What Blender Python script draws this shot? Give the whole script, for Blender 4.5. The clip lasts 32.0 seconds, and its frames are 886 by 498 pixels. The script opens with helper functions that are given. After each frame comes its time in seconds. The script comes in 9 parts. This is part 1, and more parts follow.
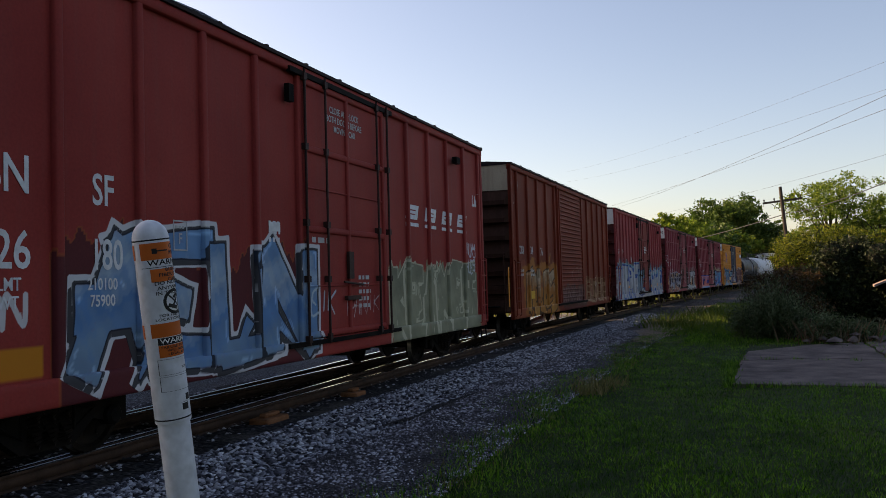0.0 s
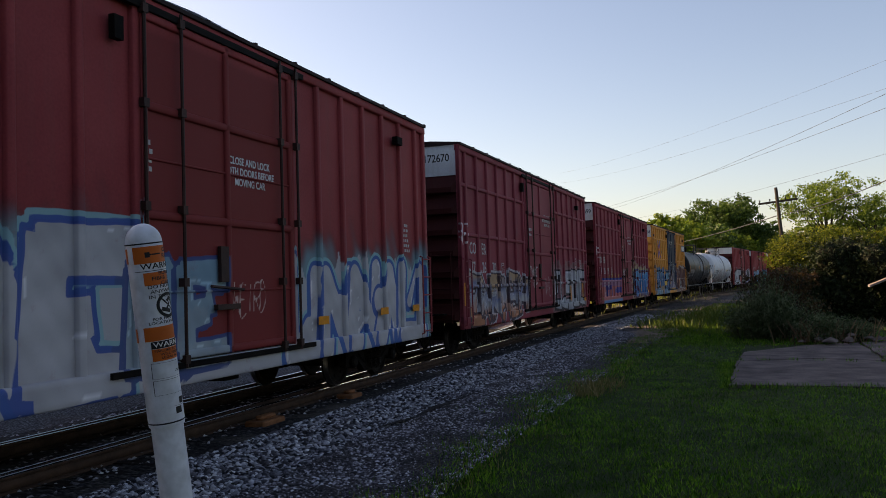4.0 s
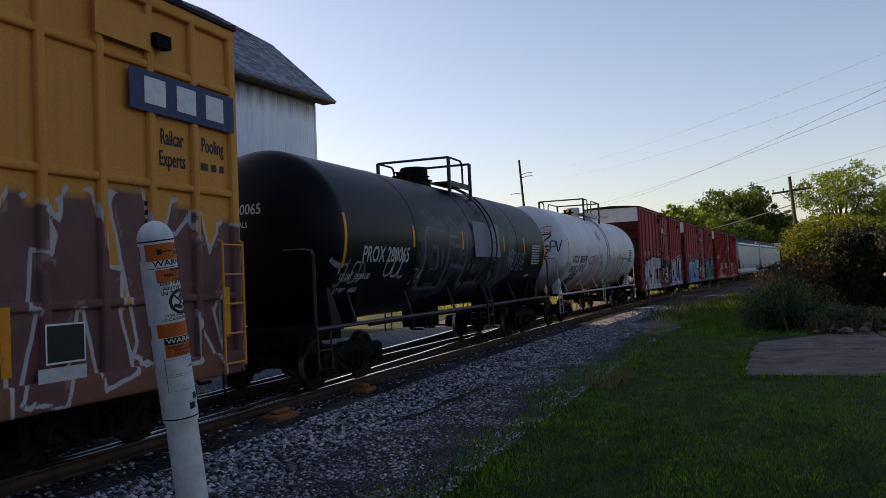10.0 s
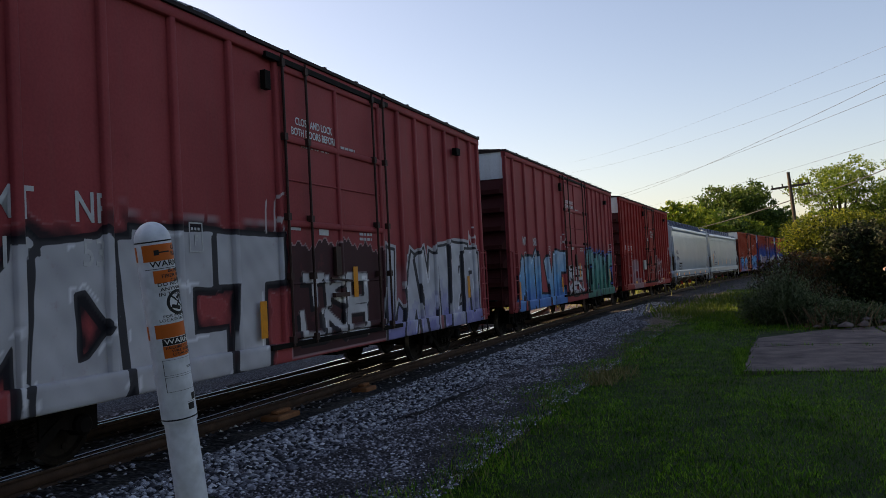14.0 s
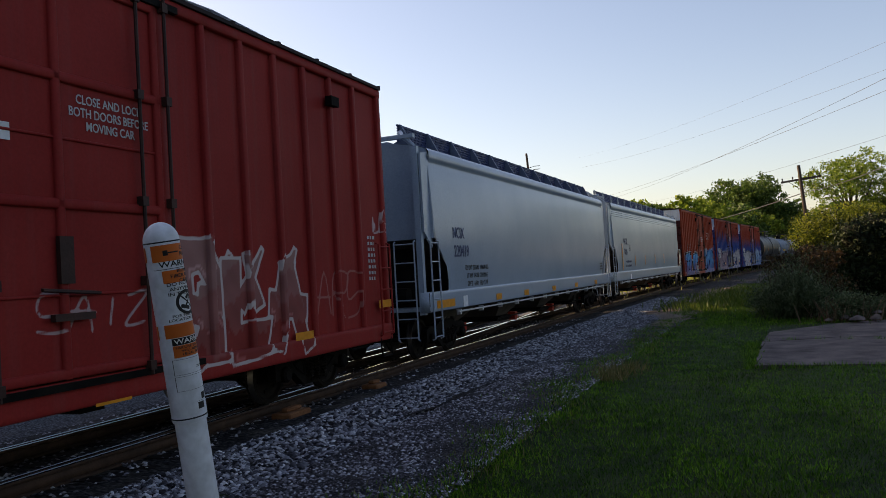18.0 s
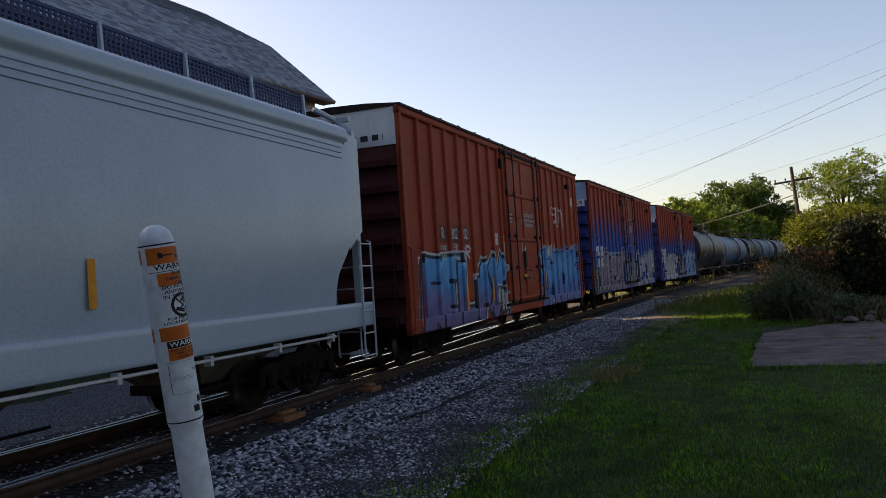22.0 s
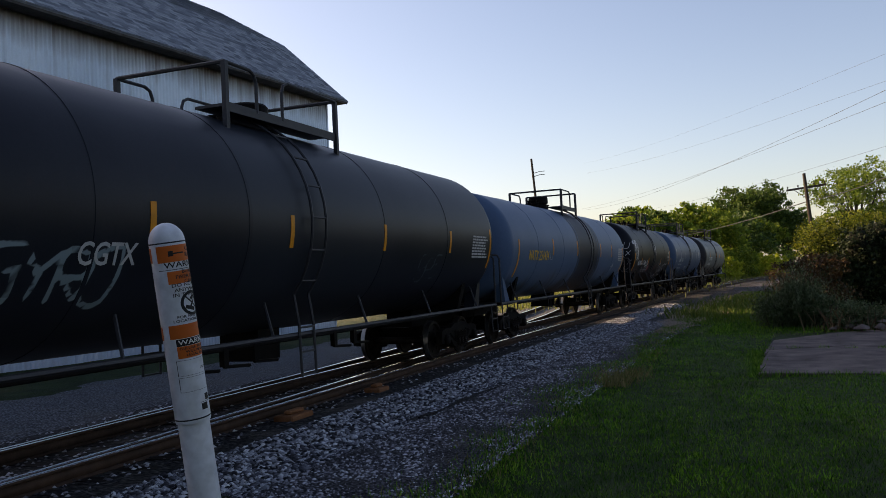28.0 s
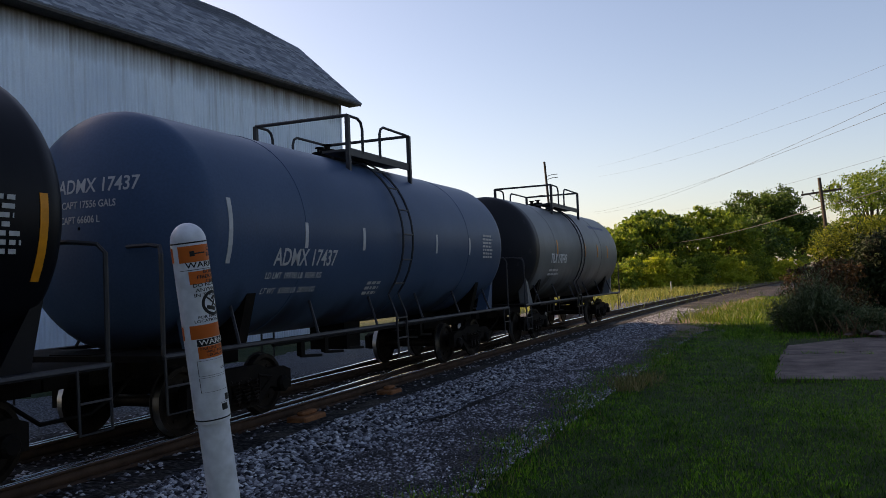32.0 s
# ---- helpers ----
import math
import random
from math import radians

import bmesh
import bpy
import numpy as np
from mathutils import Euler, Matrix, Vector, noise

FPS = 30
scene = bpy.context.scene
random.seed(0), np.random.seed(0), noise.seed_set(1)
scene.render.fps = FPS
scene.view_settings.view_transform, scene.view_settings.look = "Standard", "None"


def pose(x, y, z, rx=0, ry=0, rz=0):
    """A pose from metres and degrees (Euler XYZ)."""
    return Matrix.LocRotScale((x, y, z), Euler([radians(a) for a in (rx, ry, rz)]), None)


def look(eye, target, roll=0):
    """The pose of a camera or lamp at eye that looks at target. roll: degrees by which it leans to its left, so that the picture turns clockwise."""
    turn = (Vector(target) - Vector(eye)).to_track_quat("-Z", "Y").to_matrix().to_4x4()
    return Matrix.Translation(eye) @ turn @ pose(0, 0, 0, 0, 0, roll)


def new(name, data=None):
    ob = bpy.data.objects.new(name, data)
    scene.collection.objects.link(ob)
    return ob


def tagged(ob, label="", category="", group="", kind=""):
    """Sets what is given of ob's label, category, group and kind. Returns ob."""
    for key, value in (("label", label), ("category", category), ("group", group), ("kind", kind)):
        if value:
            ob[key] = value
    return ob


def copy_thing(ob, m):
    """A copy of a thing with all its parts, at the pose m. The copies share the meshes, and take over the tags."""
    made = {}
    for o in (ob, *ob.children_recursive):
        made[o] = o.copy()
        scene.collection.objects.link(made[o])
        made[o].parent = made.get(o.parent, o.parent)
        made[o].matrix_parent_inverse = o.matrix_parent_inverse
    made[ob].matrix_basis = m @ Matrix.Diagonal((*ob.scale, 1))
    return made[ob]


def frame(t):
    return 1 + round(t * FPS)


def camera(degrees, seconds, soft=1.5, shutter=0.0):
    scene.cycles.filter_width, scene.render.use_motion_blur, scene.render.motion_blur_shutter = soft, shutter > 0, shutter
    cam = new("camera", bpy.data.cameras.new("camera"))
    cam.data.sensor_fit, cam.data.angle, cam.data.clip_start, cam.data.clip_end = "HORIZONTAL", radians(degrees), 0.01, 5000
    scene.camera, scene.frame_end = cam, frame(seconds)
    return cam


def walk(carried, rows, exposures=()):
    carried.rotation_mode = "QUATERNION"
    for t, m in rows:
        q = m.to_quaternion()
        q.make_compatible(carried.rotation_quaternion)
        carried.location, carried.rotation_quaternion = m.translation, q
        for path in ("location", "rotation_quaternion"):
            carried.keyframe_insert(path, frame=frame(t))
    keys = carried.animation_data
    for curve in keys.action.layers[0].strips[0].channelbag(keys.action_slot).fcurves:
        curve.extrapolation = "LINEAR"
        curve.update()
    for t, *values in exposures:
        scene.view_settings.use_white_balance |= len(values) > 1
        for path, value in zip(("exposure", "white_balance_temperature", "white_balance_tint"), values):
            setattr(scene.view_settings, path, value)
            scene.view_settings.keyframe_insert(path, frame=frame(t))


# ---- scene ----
# Camera: held in the hand at one spot, turning and swaying a little. z = 0 is the top of the rails.
EYE = (0.0, 0.0, 1.749)
cam = camera(56.0, 32.0, 0.65)
VIEW = [  # seconds, yaw, pitch, roll, sway across, sway up
    (0, 19.39, 2.37, 1.65, -0.017, -0.003), (0.5, 19.63, 2.33, 1.51, -0.016, -0.000), (1, 19.74, 2.35, 1.44, -0.016, 0.001), (1.5, 19.93, 2.37, 1.44, -0.018, -0.000),
    (2, 19.83, 2.45, 1.58, -0.015, -0.001), (2.5, 19.17, 2.41, 1.52, -0.013, 0.003), (3, 18.78, 2.41, 1.67, -0.012, 0.001), (3.5, 18.86, 2.46, 1.78, -0.010, 0.001),
    (4, 19.15, 2.45, 1.78, -0.008, 0.001), (4.5, 19.11, 2.44, 1.85, -0.003, 0.001), (6.5, 19.83, 2.21, 2.10, -0.002, -0.001), (7, 20.07, 2.18, 2.23, 0.000, -0.001),
    (7.5, 19.88, 2.10, 2.23, -0.001, -0.001), (8, 20.02, 2.11, 2.39, -0.002, -0.004), (8.5, 20.17, 2.09, 2.37, -0.003, -0.002), (9, 20.30, 2.08, 2.38, -0.002, 0.001),
    (9.5, 20.22, 2.07, 2.41, -0.003, 0.001), (10, 20.02, 2.04, 2.43, -0.002, 0.001), (10.5, 20.14, 2.07, 2.53, -0.001, -0.002), (11, 20.31, 2.04, 2.49, -0.004, 0.001),
    (11.5, 20.52, 2.08, 2.58, -0.004, -0.001), (12, 20.05, 2.10, 2.72, -0.002, -0.002), (12.5, 20.05, 2.04, 2.74, -0.000, -0.001), (13, 19.77, 2.10, 2.94, 0.002, -0.004),
    (13.5, 19.68, 2.08, 3.04, 0.005, -0.004), (14, 20.01, 1.94, 2.93, 0.005, -0.000), (14.5, 19.78, 1.91, 3.05, 0.006, -0.001), (16.5, 19.86, 1.68, 3.39, 0.014, -0.001),
    (17, 20.19, 1.75, 3.52, 0.012, -0.003), (17.5, 20.39, 1.75, 3.52, 0.011, -0.002), (18, 20.66, 1.72, 3.38, 0.010, 0.004), (18.5, 20.93, 1.79, 3.51, 0.009, -0.000),
    (19, 21.10, 1.86, 3.61, 0.007, -0.003), (19.5, 21.33, 1.84, 3.60, 0.006, -0.001), (20, 21.59, 1.86, 3.60, 0.002, -0.000), (20.5, 21.53, 1.87, 3.64, 0.002, -0.000),
    (21, 21.06, 1.86, 3.72, 0.002, 0.001), (21.5, 20.62, 1.86, 3.70, 0.004, 0.001), (22, 20.26, 1.90, 3.67, 0.005, -0.000), (22.5, 20.15, 1.93, 3.60, 0.006, -0.000),
    (23, 20.56, 1.95, 3.53, 0.005, -0.000), (23.5, 20.34, 1.94, 3.46, 0.008, 0.003), (24, 19.97, 2.00, 3.49, 0.010, 0.001), (24.5, 20.25, 1.98, 3.30, 0.008, 0.003),
    (25, 20.51, 1.99, 3.12, 0.008, 0.005), (25.5, 20.86, 2.03, 3.20, 0.006, 0.001), (26, 20.84, 2.06, 3.11, 0.008, 0.001), (26.5, 20.93, 2.08, 3.14, 0.010, 0.000),
    (28.5, 20.90, 2.04, 2.68, 0.006, 0.003), (29, 20.87, 2.08, 2.76, 0.009, 0.002), (29.5, 20.81, 2.13, 2.82, 0.007, -0.002), (30, 20.93, 2.27, 2.64, 0.003, 0.001),
    (30.5, 21.15, 2.32, 2.56, 0.000, -0.001), (31, 21.35, 2.30, 2.49, -0.006, -0.001), (31.5, 21.54, 2.33, 2.39, -0.009, -0.001), (32, 21.73, 2.24, 2.34, -0.019, 0.002)]
walk(cam, [(t, pose(EYE[0] + dx, EYE[1], EYE[2] + dz, 90 + pitch, roll, yaw)) for t, yaw, pitch, roll, dx, dz in VIEW], [(0, 1.02, 7850, 22), (8.5, 1.01, 7800, 22), (9.8, 0.86, 7450, 23), (13, 0.89, 7500, 23), (14, 1.04, 7800, 22), (26, 1.05, 7800, 22), (29, 0.95, 7550, 23), (32, 0.95, 7550, 23)])

# ---- light: a low evening sun behind the barn, and the clear sky ----
SUN_WAY = Vector((-0.976, 0.218, 0.0)).normalized()   # towards the sun, on the ground
SUN_UP = radians(24.0)
world = bpy.data.worlds.new("evening_sky")
scene.world = world
world.use_nodes = True
wn, wl = world.node_tree.nodes, world.node_tree.links
sky = wn.new("ShaderNodeTexSky")
sky.sky_type, sky.sun_disc = "NISHITA", False
sky.sun_elevation = SUN_UP
sky.sun_rotation = math.atan2(SUN_WAY.x, SUN_WAY.y)
sky.altitude, sky.air_density, sky.dust_density, sky.ozone_density = 200, 1.0, 1.4, 2.0
wl.new(sky.outputs[0], wn["Background"].inputs[0])
wn["Background"].inputs[1].default_value = 0.10
sun = new("sun", bpy.data.lights.new("sun", "SUN"))
sun.data.energy, sun.data.angle, sun.data.color = 5.0, radians(0.6), (1.0, 0.80, 0.52)
up = SUN_WAY * math.cos(SUN_UP) + Vector((0, 0, math.sin(SUN_UP)))
sun.matrix_world = look(up * 60, (0, 0, 0))

# ---- materials ----
def nodes_of(name):
    m = bpy.data.materials.new(name)
    m.use_nodes = True
    nt = m.node_tree
    nt.nodes["Principled BSDF"].inputs["Specular IOR Level"].default_value = 0.2
    return m, nt, nt.nodes, nt.links, nt.nodes["Principled BSDF"]


def noise_node(nt, scale, detail=4.0, stretch=None, coords="Object", rough=0.55):
    tc = nt.nodes.new("ShaderNodeTexCoord")
    out = tc.outputs[coords]
    if stretch:
        mp = nt.nodes.new("ShaderNodeMapping")
        mp.inputs["Scale"].default_value = stretch
        nt.links.new(out, mp.inputs["Vector"])
        out = mp.outputs[0]
    n = nt.nodes.new("ShaderNodeTexNoise")
    n.inputs["Scale"].default_value, n.inputs["Detail"].default_value, n.inputs["Roughness"].default_value = scale, detail, rough
    nt.links.new(out, n.inputs["Vector"])
    return n.outputs["Fac"]


def ramp(nt, fac, lo, hi, a=(0, 0, 0, 1), b=(1, 1, 1, 1)):
    r = nt.nodes.new("ShaderNodeValToRGB")
    r.color_ramp.elements[0].position, r.color_ramp.elements[1].position = lo, hi
    r.color_ramp.elements[0].color, r.color_ramp.elements[1].color = (*a[:3], 1), (*b[:3], 1)
    nt.links.new(fac, r.inputs[0])
    return r.outputs[0]


def mix(nt, fac, a, b, mode="MIX"):
    n = nt.nodes.new("ShaderNodeMix")
    n.data_type, n.blend_type = "RGBA", mode
    for value, socket in ((fac, n.inputs[0]), (a, n.inputs[6]), (b, n.inputs[7])):
        if isinstance(value, (int, float)):
            socket.default_value = value
        elif isinstance(value, tuple):
            socket.default_value = (*value[:3], 1)
        else:
            nt.links.new(value, socket)
    return n.outputs[2]


def bump(nt, bsdf, fac, strength, distance):
    b = nt.nodes.new("ShaderNodeBump")
    b.inputs["Strength"].default_value, b.inputs["Distance"].default_value = strength, distance
    nt.links.new(fac, b.inputs["Height"])
    nt.links.new(b.outputs[0], bsdf.inputs["Normal"])


def surface(name, a, b, scale=3.0, rough=0.7, metal=0.0, fine=40.0, relief=0.004, coords="Object", stretch=None, spread=(0.35, 0.65)):
    """Two tones in patches, finer speckle over them, and a slight relief."""
    m, nt, _, links, bsdf = nodes_of(name)
    big = noise_node(nt, scale, 5, stretch, coords)
    small = noise_node(nt, fine, 3, None, coords)
    col = mix(nt, ramp(nt, big, *spread), a, b)
    col = mix(nt, 0.35, col, ramp(nt, small, 0.3, 0.7, (0.25, 0.25, 0.25), (1, 1, 1)), "MULTIPLY")
    links.new(col, bsdf.inputs["Base Color"])
    bsdf.inputs["Roughness"].default_value, bsdf.inputs["Metallic"].default_value = rough, metal
    if relief:
        bump(nt, bsdf, small, 0.5, relief)
    return m


def plain(name, color, rough=0.5, metal=0.0):
    m, nt, _, links, bsdf = nodes_of(name)
    n = noise_node(nt, 9, 4)
    links.new(mix(nt, ramp(nt, n, 0.35, 0.7), tuple(c * 0.78 for c in color), color), bsdf.inputs["Base Color"])
    bsdf.inputs["Roughness"].default_value, bsdf.inputs["Metallic"].default_value = rough, metal
    return m


# ---- mesh building ----
def box(bm, x0, x1, y0, y1, z0, z1):
    v = [bm.verts.new(p) for p in ((x0, y0, z0), (x1, y0, z0), (x1, y1, z0), (x0, y1, z0), (x0, y0, z1), (x1, y0, z1), (x1, y1, z1), (x0, y1, z1))]
    for f in ((0, 3, 2, 1), (4, 5, 6, 7), (0, 1, 5, 4), (1, 2, 6, 5), (2, 3, 7, 6), (3, 0, 4, 7)):
        bm.faces.new([v[i] for i in f])
    return bm


def tube(bm, pts, r, n=6, closed=False):
    """A round bar along points, with mitred bends."""
    pts = [Vector(p) for p in pts]
    rings, m = [], len(pts)
    side = None
    for i, p in enumerate(pts):
        a, b = pts[(i - 1) % m if closed else max(i - 1, 0)], pts[(i + 1) % m if closed else min(i + 1, m - 1)]
        d = (b - a).normalized()
        if side is None:
            side = d.orthogonal().normalized()
        side = (side - d * side.dot(d)).normalized()
        other = d.cross(side)
        rings.append([bm.verts.new(p + (side * math.cos(k * 2 * math.pi / n) + other * math.sin(k * 2 * math.pi / n)) * r) for k in range(n)])
    for i in range(m if closed else m - 1):
        q = rings[(i + 1) % m]
        for k in range(n):
            bm.faces.new((rings[i][k], rings[i][(k + 1) % n], q[(k + 1) % n], q[k]))
    if not closed:
        bm.faces.new(rings[0][::-1])
        bm.faces.new(rings[-1])
    return bm


def lathe(bm, profile, axis="Y", n=24, origin=(0, 0, 0), a0=0.0, a1=2 * math.pi):
    """Turns (along, radius) about an axis through origin."""
    o = Vector(origin)
    full = abs(a1 - a0 - 2 * math.pi) < 1e-6
    steps = n if full else n + 1
    rings = []
    for t, r in profile:
        ring = []
        for k in range(steps):
            a = a0 + (a1 - a0) * k / n
            c, s = math.cos(a) * r, math.sin(a) * r
            ring.append(bm.verts.new(o + Vector({"Y": (c, t, s), "X": (t, c, s), "Z": (c, s, t)}[axis])))
        rings.append(ring)
    for i in range(len(rings) - 1):
        for k in range(n):
            j = (k + 1) % steps
            bm.faces.new((rings[i][k], rings[i][j], rings[i + 1][j], rings[i + 1][k]))
    if full:
        for ring in (rings[0], rings[-1]):
            if (ring[0].co - ring[n // 2].co).length > 1e-4:
                bm.faces.new(ring)
    return bm


def prism(bm, outline, x0, x1):
    """A plate: an outline of (y, z) from x0 to x1."""
    a = [bm.verts.new((x0, y, z)) for y, z in outline]
    b = [bm.verts.new((x1, y, z)) for y, z in outline]
    bm.faces.new(a)
    bm.faces.new(b[::-1])
    n = len(outline)
    for i in range(n):
        bm.faces.new((a[i], b[i], b[(i + 1) % n], a[(i + 1) % n]))
    return bm


def mesh_of(name, bm, material, smooth=False):
    bmesh.ops.recalc_face_normals(bm, faces=bm.faces)
    me = bpy.data.meshes.new(name)
    bm.to_mesh(me)
    bm.free()
    if material:
        me.materials.append(material)
    if smooth:
        me.shade_smooth()
        me.set_sharp_from_angle(angle=radians(40))
    return me


def part(name, bm, material, parent, label="", smooth=False):
    ob = new(name, mesh_of(name, bm, material, smooth) if isinstance(bm, bmesh.types.BMesh) else bm)
    ob.parent = parent
    return tagged(ob, label)


def thing(name, label, category, group="", kind="", data=None):
    return tagged(new(name, data), label, category, group, kind)


def B():
    return bmesh.new()


# ---- the line of the track: a wide curve to the right ----
OFFSET, RADIUS, CURVE_Y = 7.616, 787.2, 5.0


def track(s, off=0.0, z=0.0):
    """The place s metres along the track, off metres to its right."""
    a = (s - CURVE_Y) / RADIUS
    return Vector((-OFFSET + RADIUS - (RADIUS - off) * math.cos(a), CURVE_Y + (RADIUS - off) * math.sin(a), z))


def track_pose(s, z=0.0):
    p = track(s)
    return pose(p.x, p.y, z, 0, 0, -math.degrees((s - CURVE_Y) / RADIUS))


def passed(t):
    """Metres that the train has run at t seconds; it gathers speed."""
    return 9.72 * t + 0.021 * t * t


# ---- spray paint on the cars, laid on the panels as point colours ----
# letters as strokes between the keys of a number pad: 7 8 9 above, 1 2 3 below
LETTERS = dict(A="183 46", B="17865 4532 21", C="9874123", D="178621", E="9713 45", F="971 45", G="974136 65", H="71 93 46", I="82", J="93214", K="71 94 43", L="713", M="17593",
               N="1739", O="79317", P="17964", Q="79317 53", R="17964 43", S="974631", T="79 82", U="7139", V="729", W="71539", X="73 91", Y="75 95 52", Z="7913")


def strokes_of(letter):
    """A letter's strokes in a unit square."""
    return [[(0.10 + 0.40 * ((int(k) - 1) % 3), 0.05 + 0.45 * ((int(k) - 1) // 3)) for k in st] for st in LETTERS[letter].split()]


def wobble(y, z, k=0.0):
    return (np.sin(5.1 * y + 2.3 * z + k) + np.sin(9.7 * z - 3.9 * y + 1.7 * k) + 0.6 * np.sin(17.3 * y + 11.9 * z + 2.9 * k)) / 2.6


def line_gap(y, z, pts):
    """Distance from each place to a chain of points."""
    best = np.full(y.shape, 1e9)
    for (a, b), (c, d) in zip(pts, pts[1:]):
        u, v = c - a, d - b
        k = np.clip(((y - a) * u + (z - b) * v) / (u * u + v * v + 1e-9), 0, 1)
        best = np.minimum(best, np.hypot(y - a - k * u, z - b - k * v))
    return best


def ink(cols, cover, mask, color):
    """Lays a colour where mask is set; a mask from 0 to 1 gives a soft edge."""
    k = mask.astype(float)
    k3 = k[:, None]
    seen = cover[:, None]
    under = np.where(seen > 0, cols, color)
    cols[:] = under * (1 - k3) + np.broadcast_to(color, cols.shape) * k3
    cover[:] = np.maximum(cover, k)


def within(d, edge, soft=0.014):
    return np.clip((edge - d) / (2 * soft) + 0.5, 0, 1)


def rounded(pts):
    """Points of a smooth curve through a chain."""
    fine = []
    for i in range(len(pts) - 1):
        p0, p1, p2, p3 = pts[max(i - 1, 0)], pts[i], pts[i + 1], pts[min(i + 2, len(pts) - 1)]
        for k in range(4):
            t = k / 4
            fine.append(tuple(0.5 * (2 * p1[j] + (p2[j] - p0[j]) * t + (2 * p0[j] - 5 * p1[j] + 4 * p2[j] - p3[j]) * t * t + (3 * p1[j] - p0[j] - 3 * p2[j] + p3[j]) * t ** 3) for j in (0, 1)))
    return fine + [pts[-1]]


class Coat:
    """What has been painted on one side of a car: layers in order, each a function of (y, z, film). A film holds, point by point, the colour and
    cover of the fills, and how deep the point lies in a line and in a rim (a half at their edges), with their colours."""

    def __init__(self):
        self.layers, self.ahead = [], 0.0

    def at(self, y, z):
        n, y = len(y), y + self.ahead
        film = dict(cols=np.zeros((n, 3)), cover=np.zeros(n), line=np.full(n, 9.0), line_col=np.zeros((n, 3)), rim=np.full(n, 9.0), rim_col=np.zeros((n, 3)))
        for f in self.layers:
            f(y, z, film)
        return film

    def piece(self, seed, y0, y1, z0, z1, word, fills, outline=(0.01, 0.01, 0.015), halo=None, heavy=0.15, cloud=None, lean=0.10, lines=0.05, bubble=False, jitter=0.05, spurs=1, cast=True, wide=0.055, reach=0.26):
        """Large lettering: tapered strokes, each letter outlined over the last, with a cast block, a rim, shine and scratches."""
        rnd = random.Random(seed)
        n = len(word)
        w, h = (y1 - y0) / n, z1 - z0
        letters = []
        for i, letter in enumerate(word):
            grow, drop, tilt = rnd.uniform(1.0, 1.18), rnd.uniform(-0.05, 0.05) * h, rnd.uniform(-lean, lean)
            strokes = []
            for st in strokes_of(letter):
                pts = [(y0 + (i + u * grow) * w + tilt * v * h, z0 + drop + v * h + rnd.uniform(-jitter, jitter) * h) for u, v in st]
                t0 = heavy * h * rnd.uniform(0.85, 1.15)
                for p, q in zip(pts, pts[1:]):
                    strokes.append((p, q, t0 * rnd.uniform(0.85, 1.2), t0 * rnd.uniform(0.75, 1.15)))
            for _ in range(spurs):      # spurs and arrows
                p = (y0 + (i + rnd.uniform(0.2, 0.8)) * w, z0 + rnd.uniform(0.2, 0.8) * h)
                q = (p[0] + rnd.uniform(-0.6, 0.6) * w, z0 + rnd.choice((-0.08, -0.04, 1.04, 1.10)) * h)
                strokes.append((p, q, heavy * h * rnd.uniform(0.5, 0.8), heavy * h * rnd.uniform(0.0, 0.15)))
            letters.append((strokes, rnd.uniform(-0.2, 0.2)))
        table = np.array([np.array(c) for c in fills])
        dark, top = np.array(outline), len(fills) - 1

        def shape(yy, zz, strokes):
            d = np.full(yy.shape, 1e9)
            for (a, b), (c, e), t0, t1 in strokes:
                u, v = c - a, e - b
                ln = math.hypot(u, v) + 1e-9
                along, off = ((yy - a) * u + (zz - b) * v) / ln, np.abs((yy - a) * v - (zz - b) * u) / ln
                k = np.clip(along / ln, 0, 1)
                if bubble:
                    gap = np.hypot(off, along - k * ln) - t0 - (t1 - t0) * k
                else:
                    gap = np.maximum(off - t0 - (t1 - t0) * k, np.maximum(-along - 0.55 * t0, along - ln - 0.55 * t1))
                d = np.minimum(d, gap)
            return d

        def lay(y, z, film):
            near = (y > y0 - 0.7) & (y < y1 + 0.9) & (z > z0 - 0.6) & (z < z1 + 0.8)
            if not near.any():
                return
            yy, zz = y[near], z[near]
            c, k, line, rim = film["cols"][near], film["cover"][near], film["line"][near], film["rim"][near]
            rough = 0.010 * wobble(yy * 1.4, zz * 1.4, seed)
            ds = [shape(yy, zz, st) + rough for st, _ in letters]
            d = np.min(ds, axis=0)
            if cloud:
                ink(c, k, within(d, reach + 0.75 * reach * wobble(yy, zz * 1.6, seed + 3), 0.06), np.array(cloud))
            own = np.where(d < lines, 9.0, line)
            for dd, (st, tint) in zip(ds, letters):
                f = np.clip((zz - z0) / h + tint + 0.16 * wobble(yy * 2.2, zz * 1.5, seed + 5), 0, 0.999) * top
                lo = f.astype(int)
                fr = np.round((f - lo) * 3)[:, None] / 3
                hue = table[lo] * (1 - fr) + table[np.minimum(lo + 1, top)] * fr
                hue = hue * (0.92 + 0.14 * wobble(yy * 1.1, zz * 1.3, seed + 11))[:, None]
                ink(c, k, within(dd, lines * 0.5, 0.014), hue)
                inside = dd < -0.028
                ink(c, k, inside & (dd > -0.060) & (wobble(yy * 0.9, zz, seed + 2) > 0.40), np.clip(hue * 1.5 + 0.06, 0, 0.75))
                mine = np.abs(dd - lines / 2) - lines / 2
                if cast:
                    mine = np.where(dd > lines, np.minimum(mine, shape(yy + 0.08, zz + 0.06, st) - lines * 0.5), mine)
                own = np.where(dd < lines, mine, np.minimum(own, mine))
            film["cols"][near], film["cover"][near] = c, k
            touched = d < lines + 0.16
            film["line"][near] = np.where(touched, own, line)
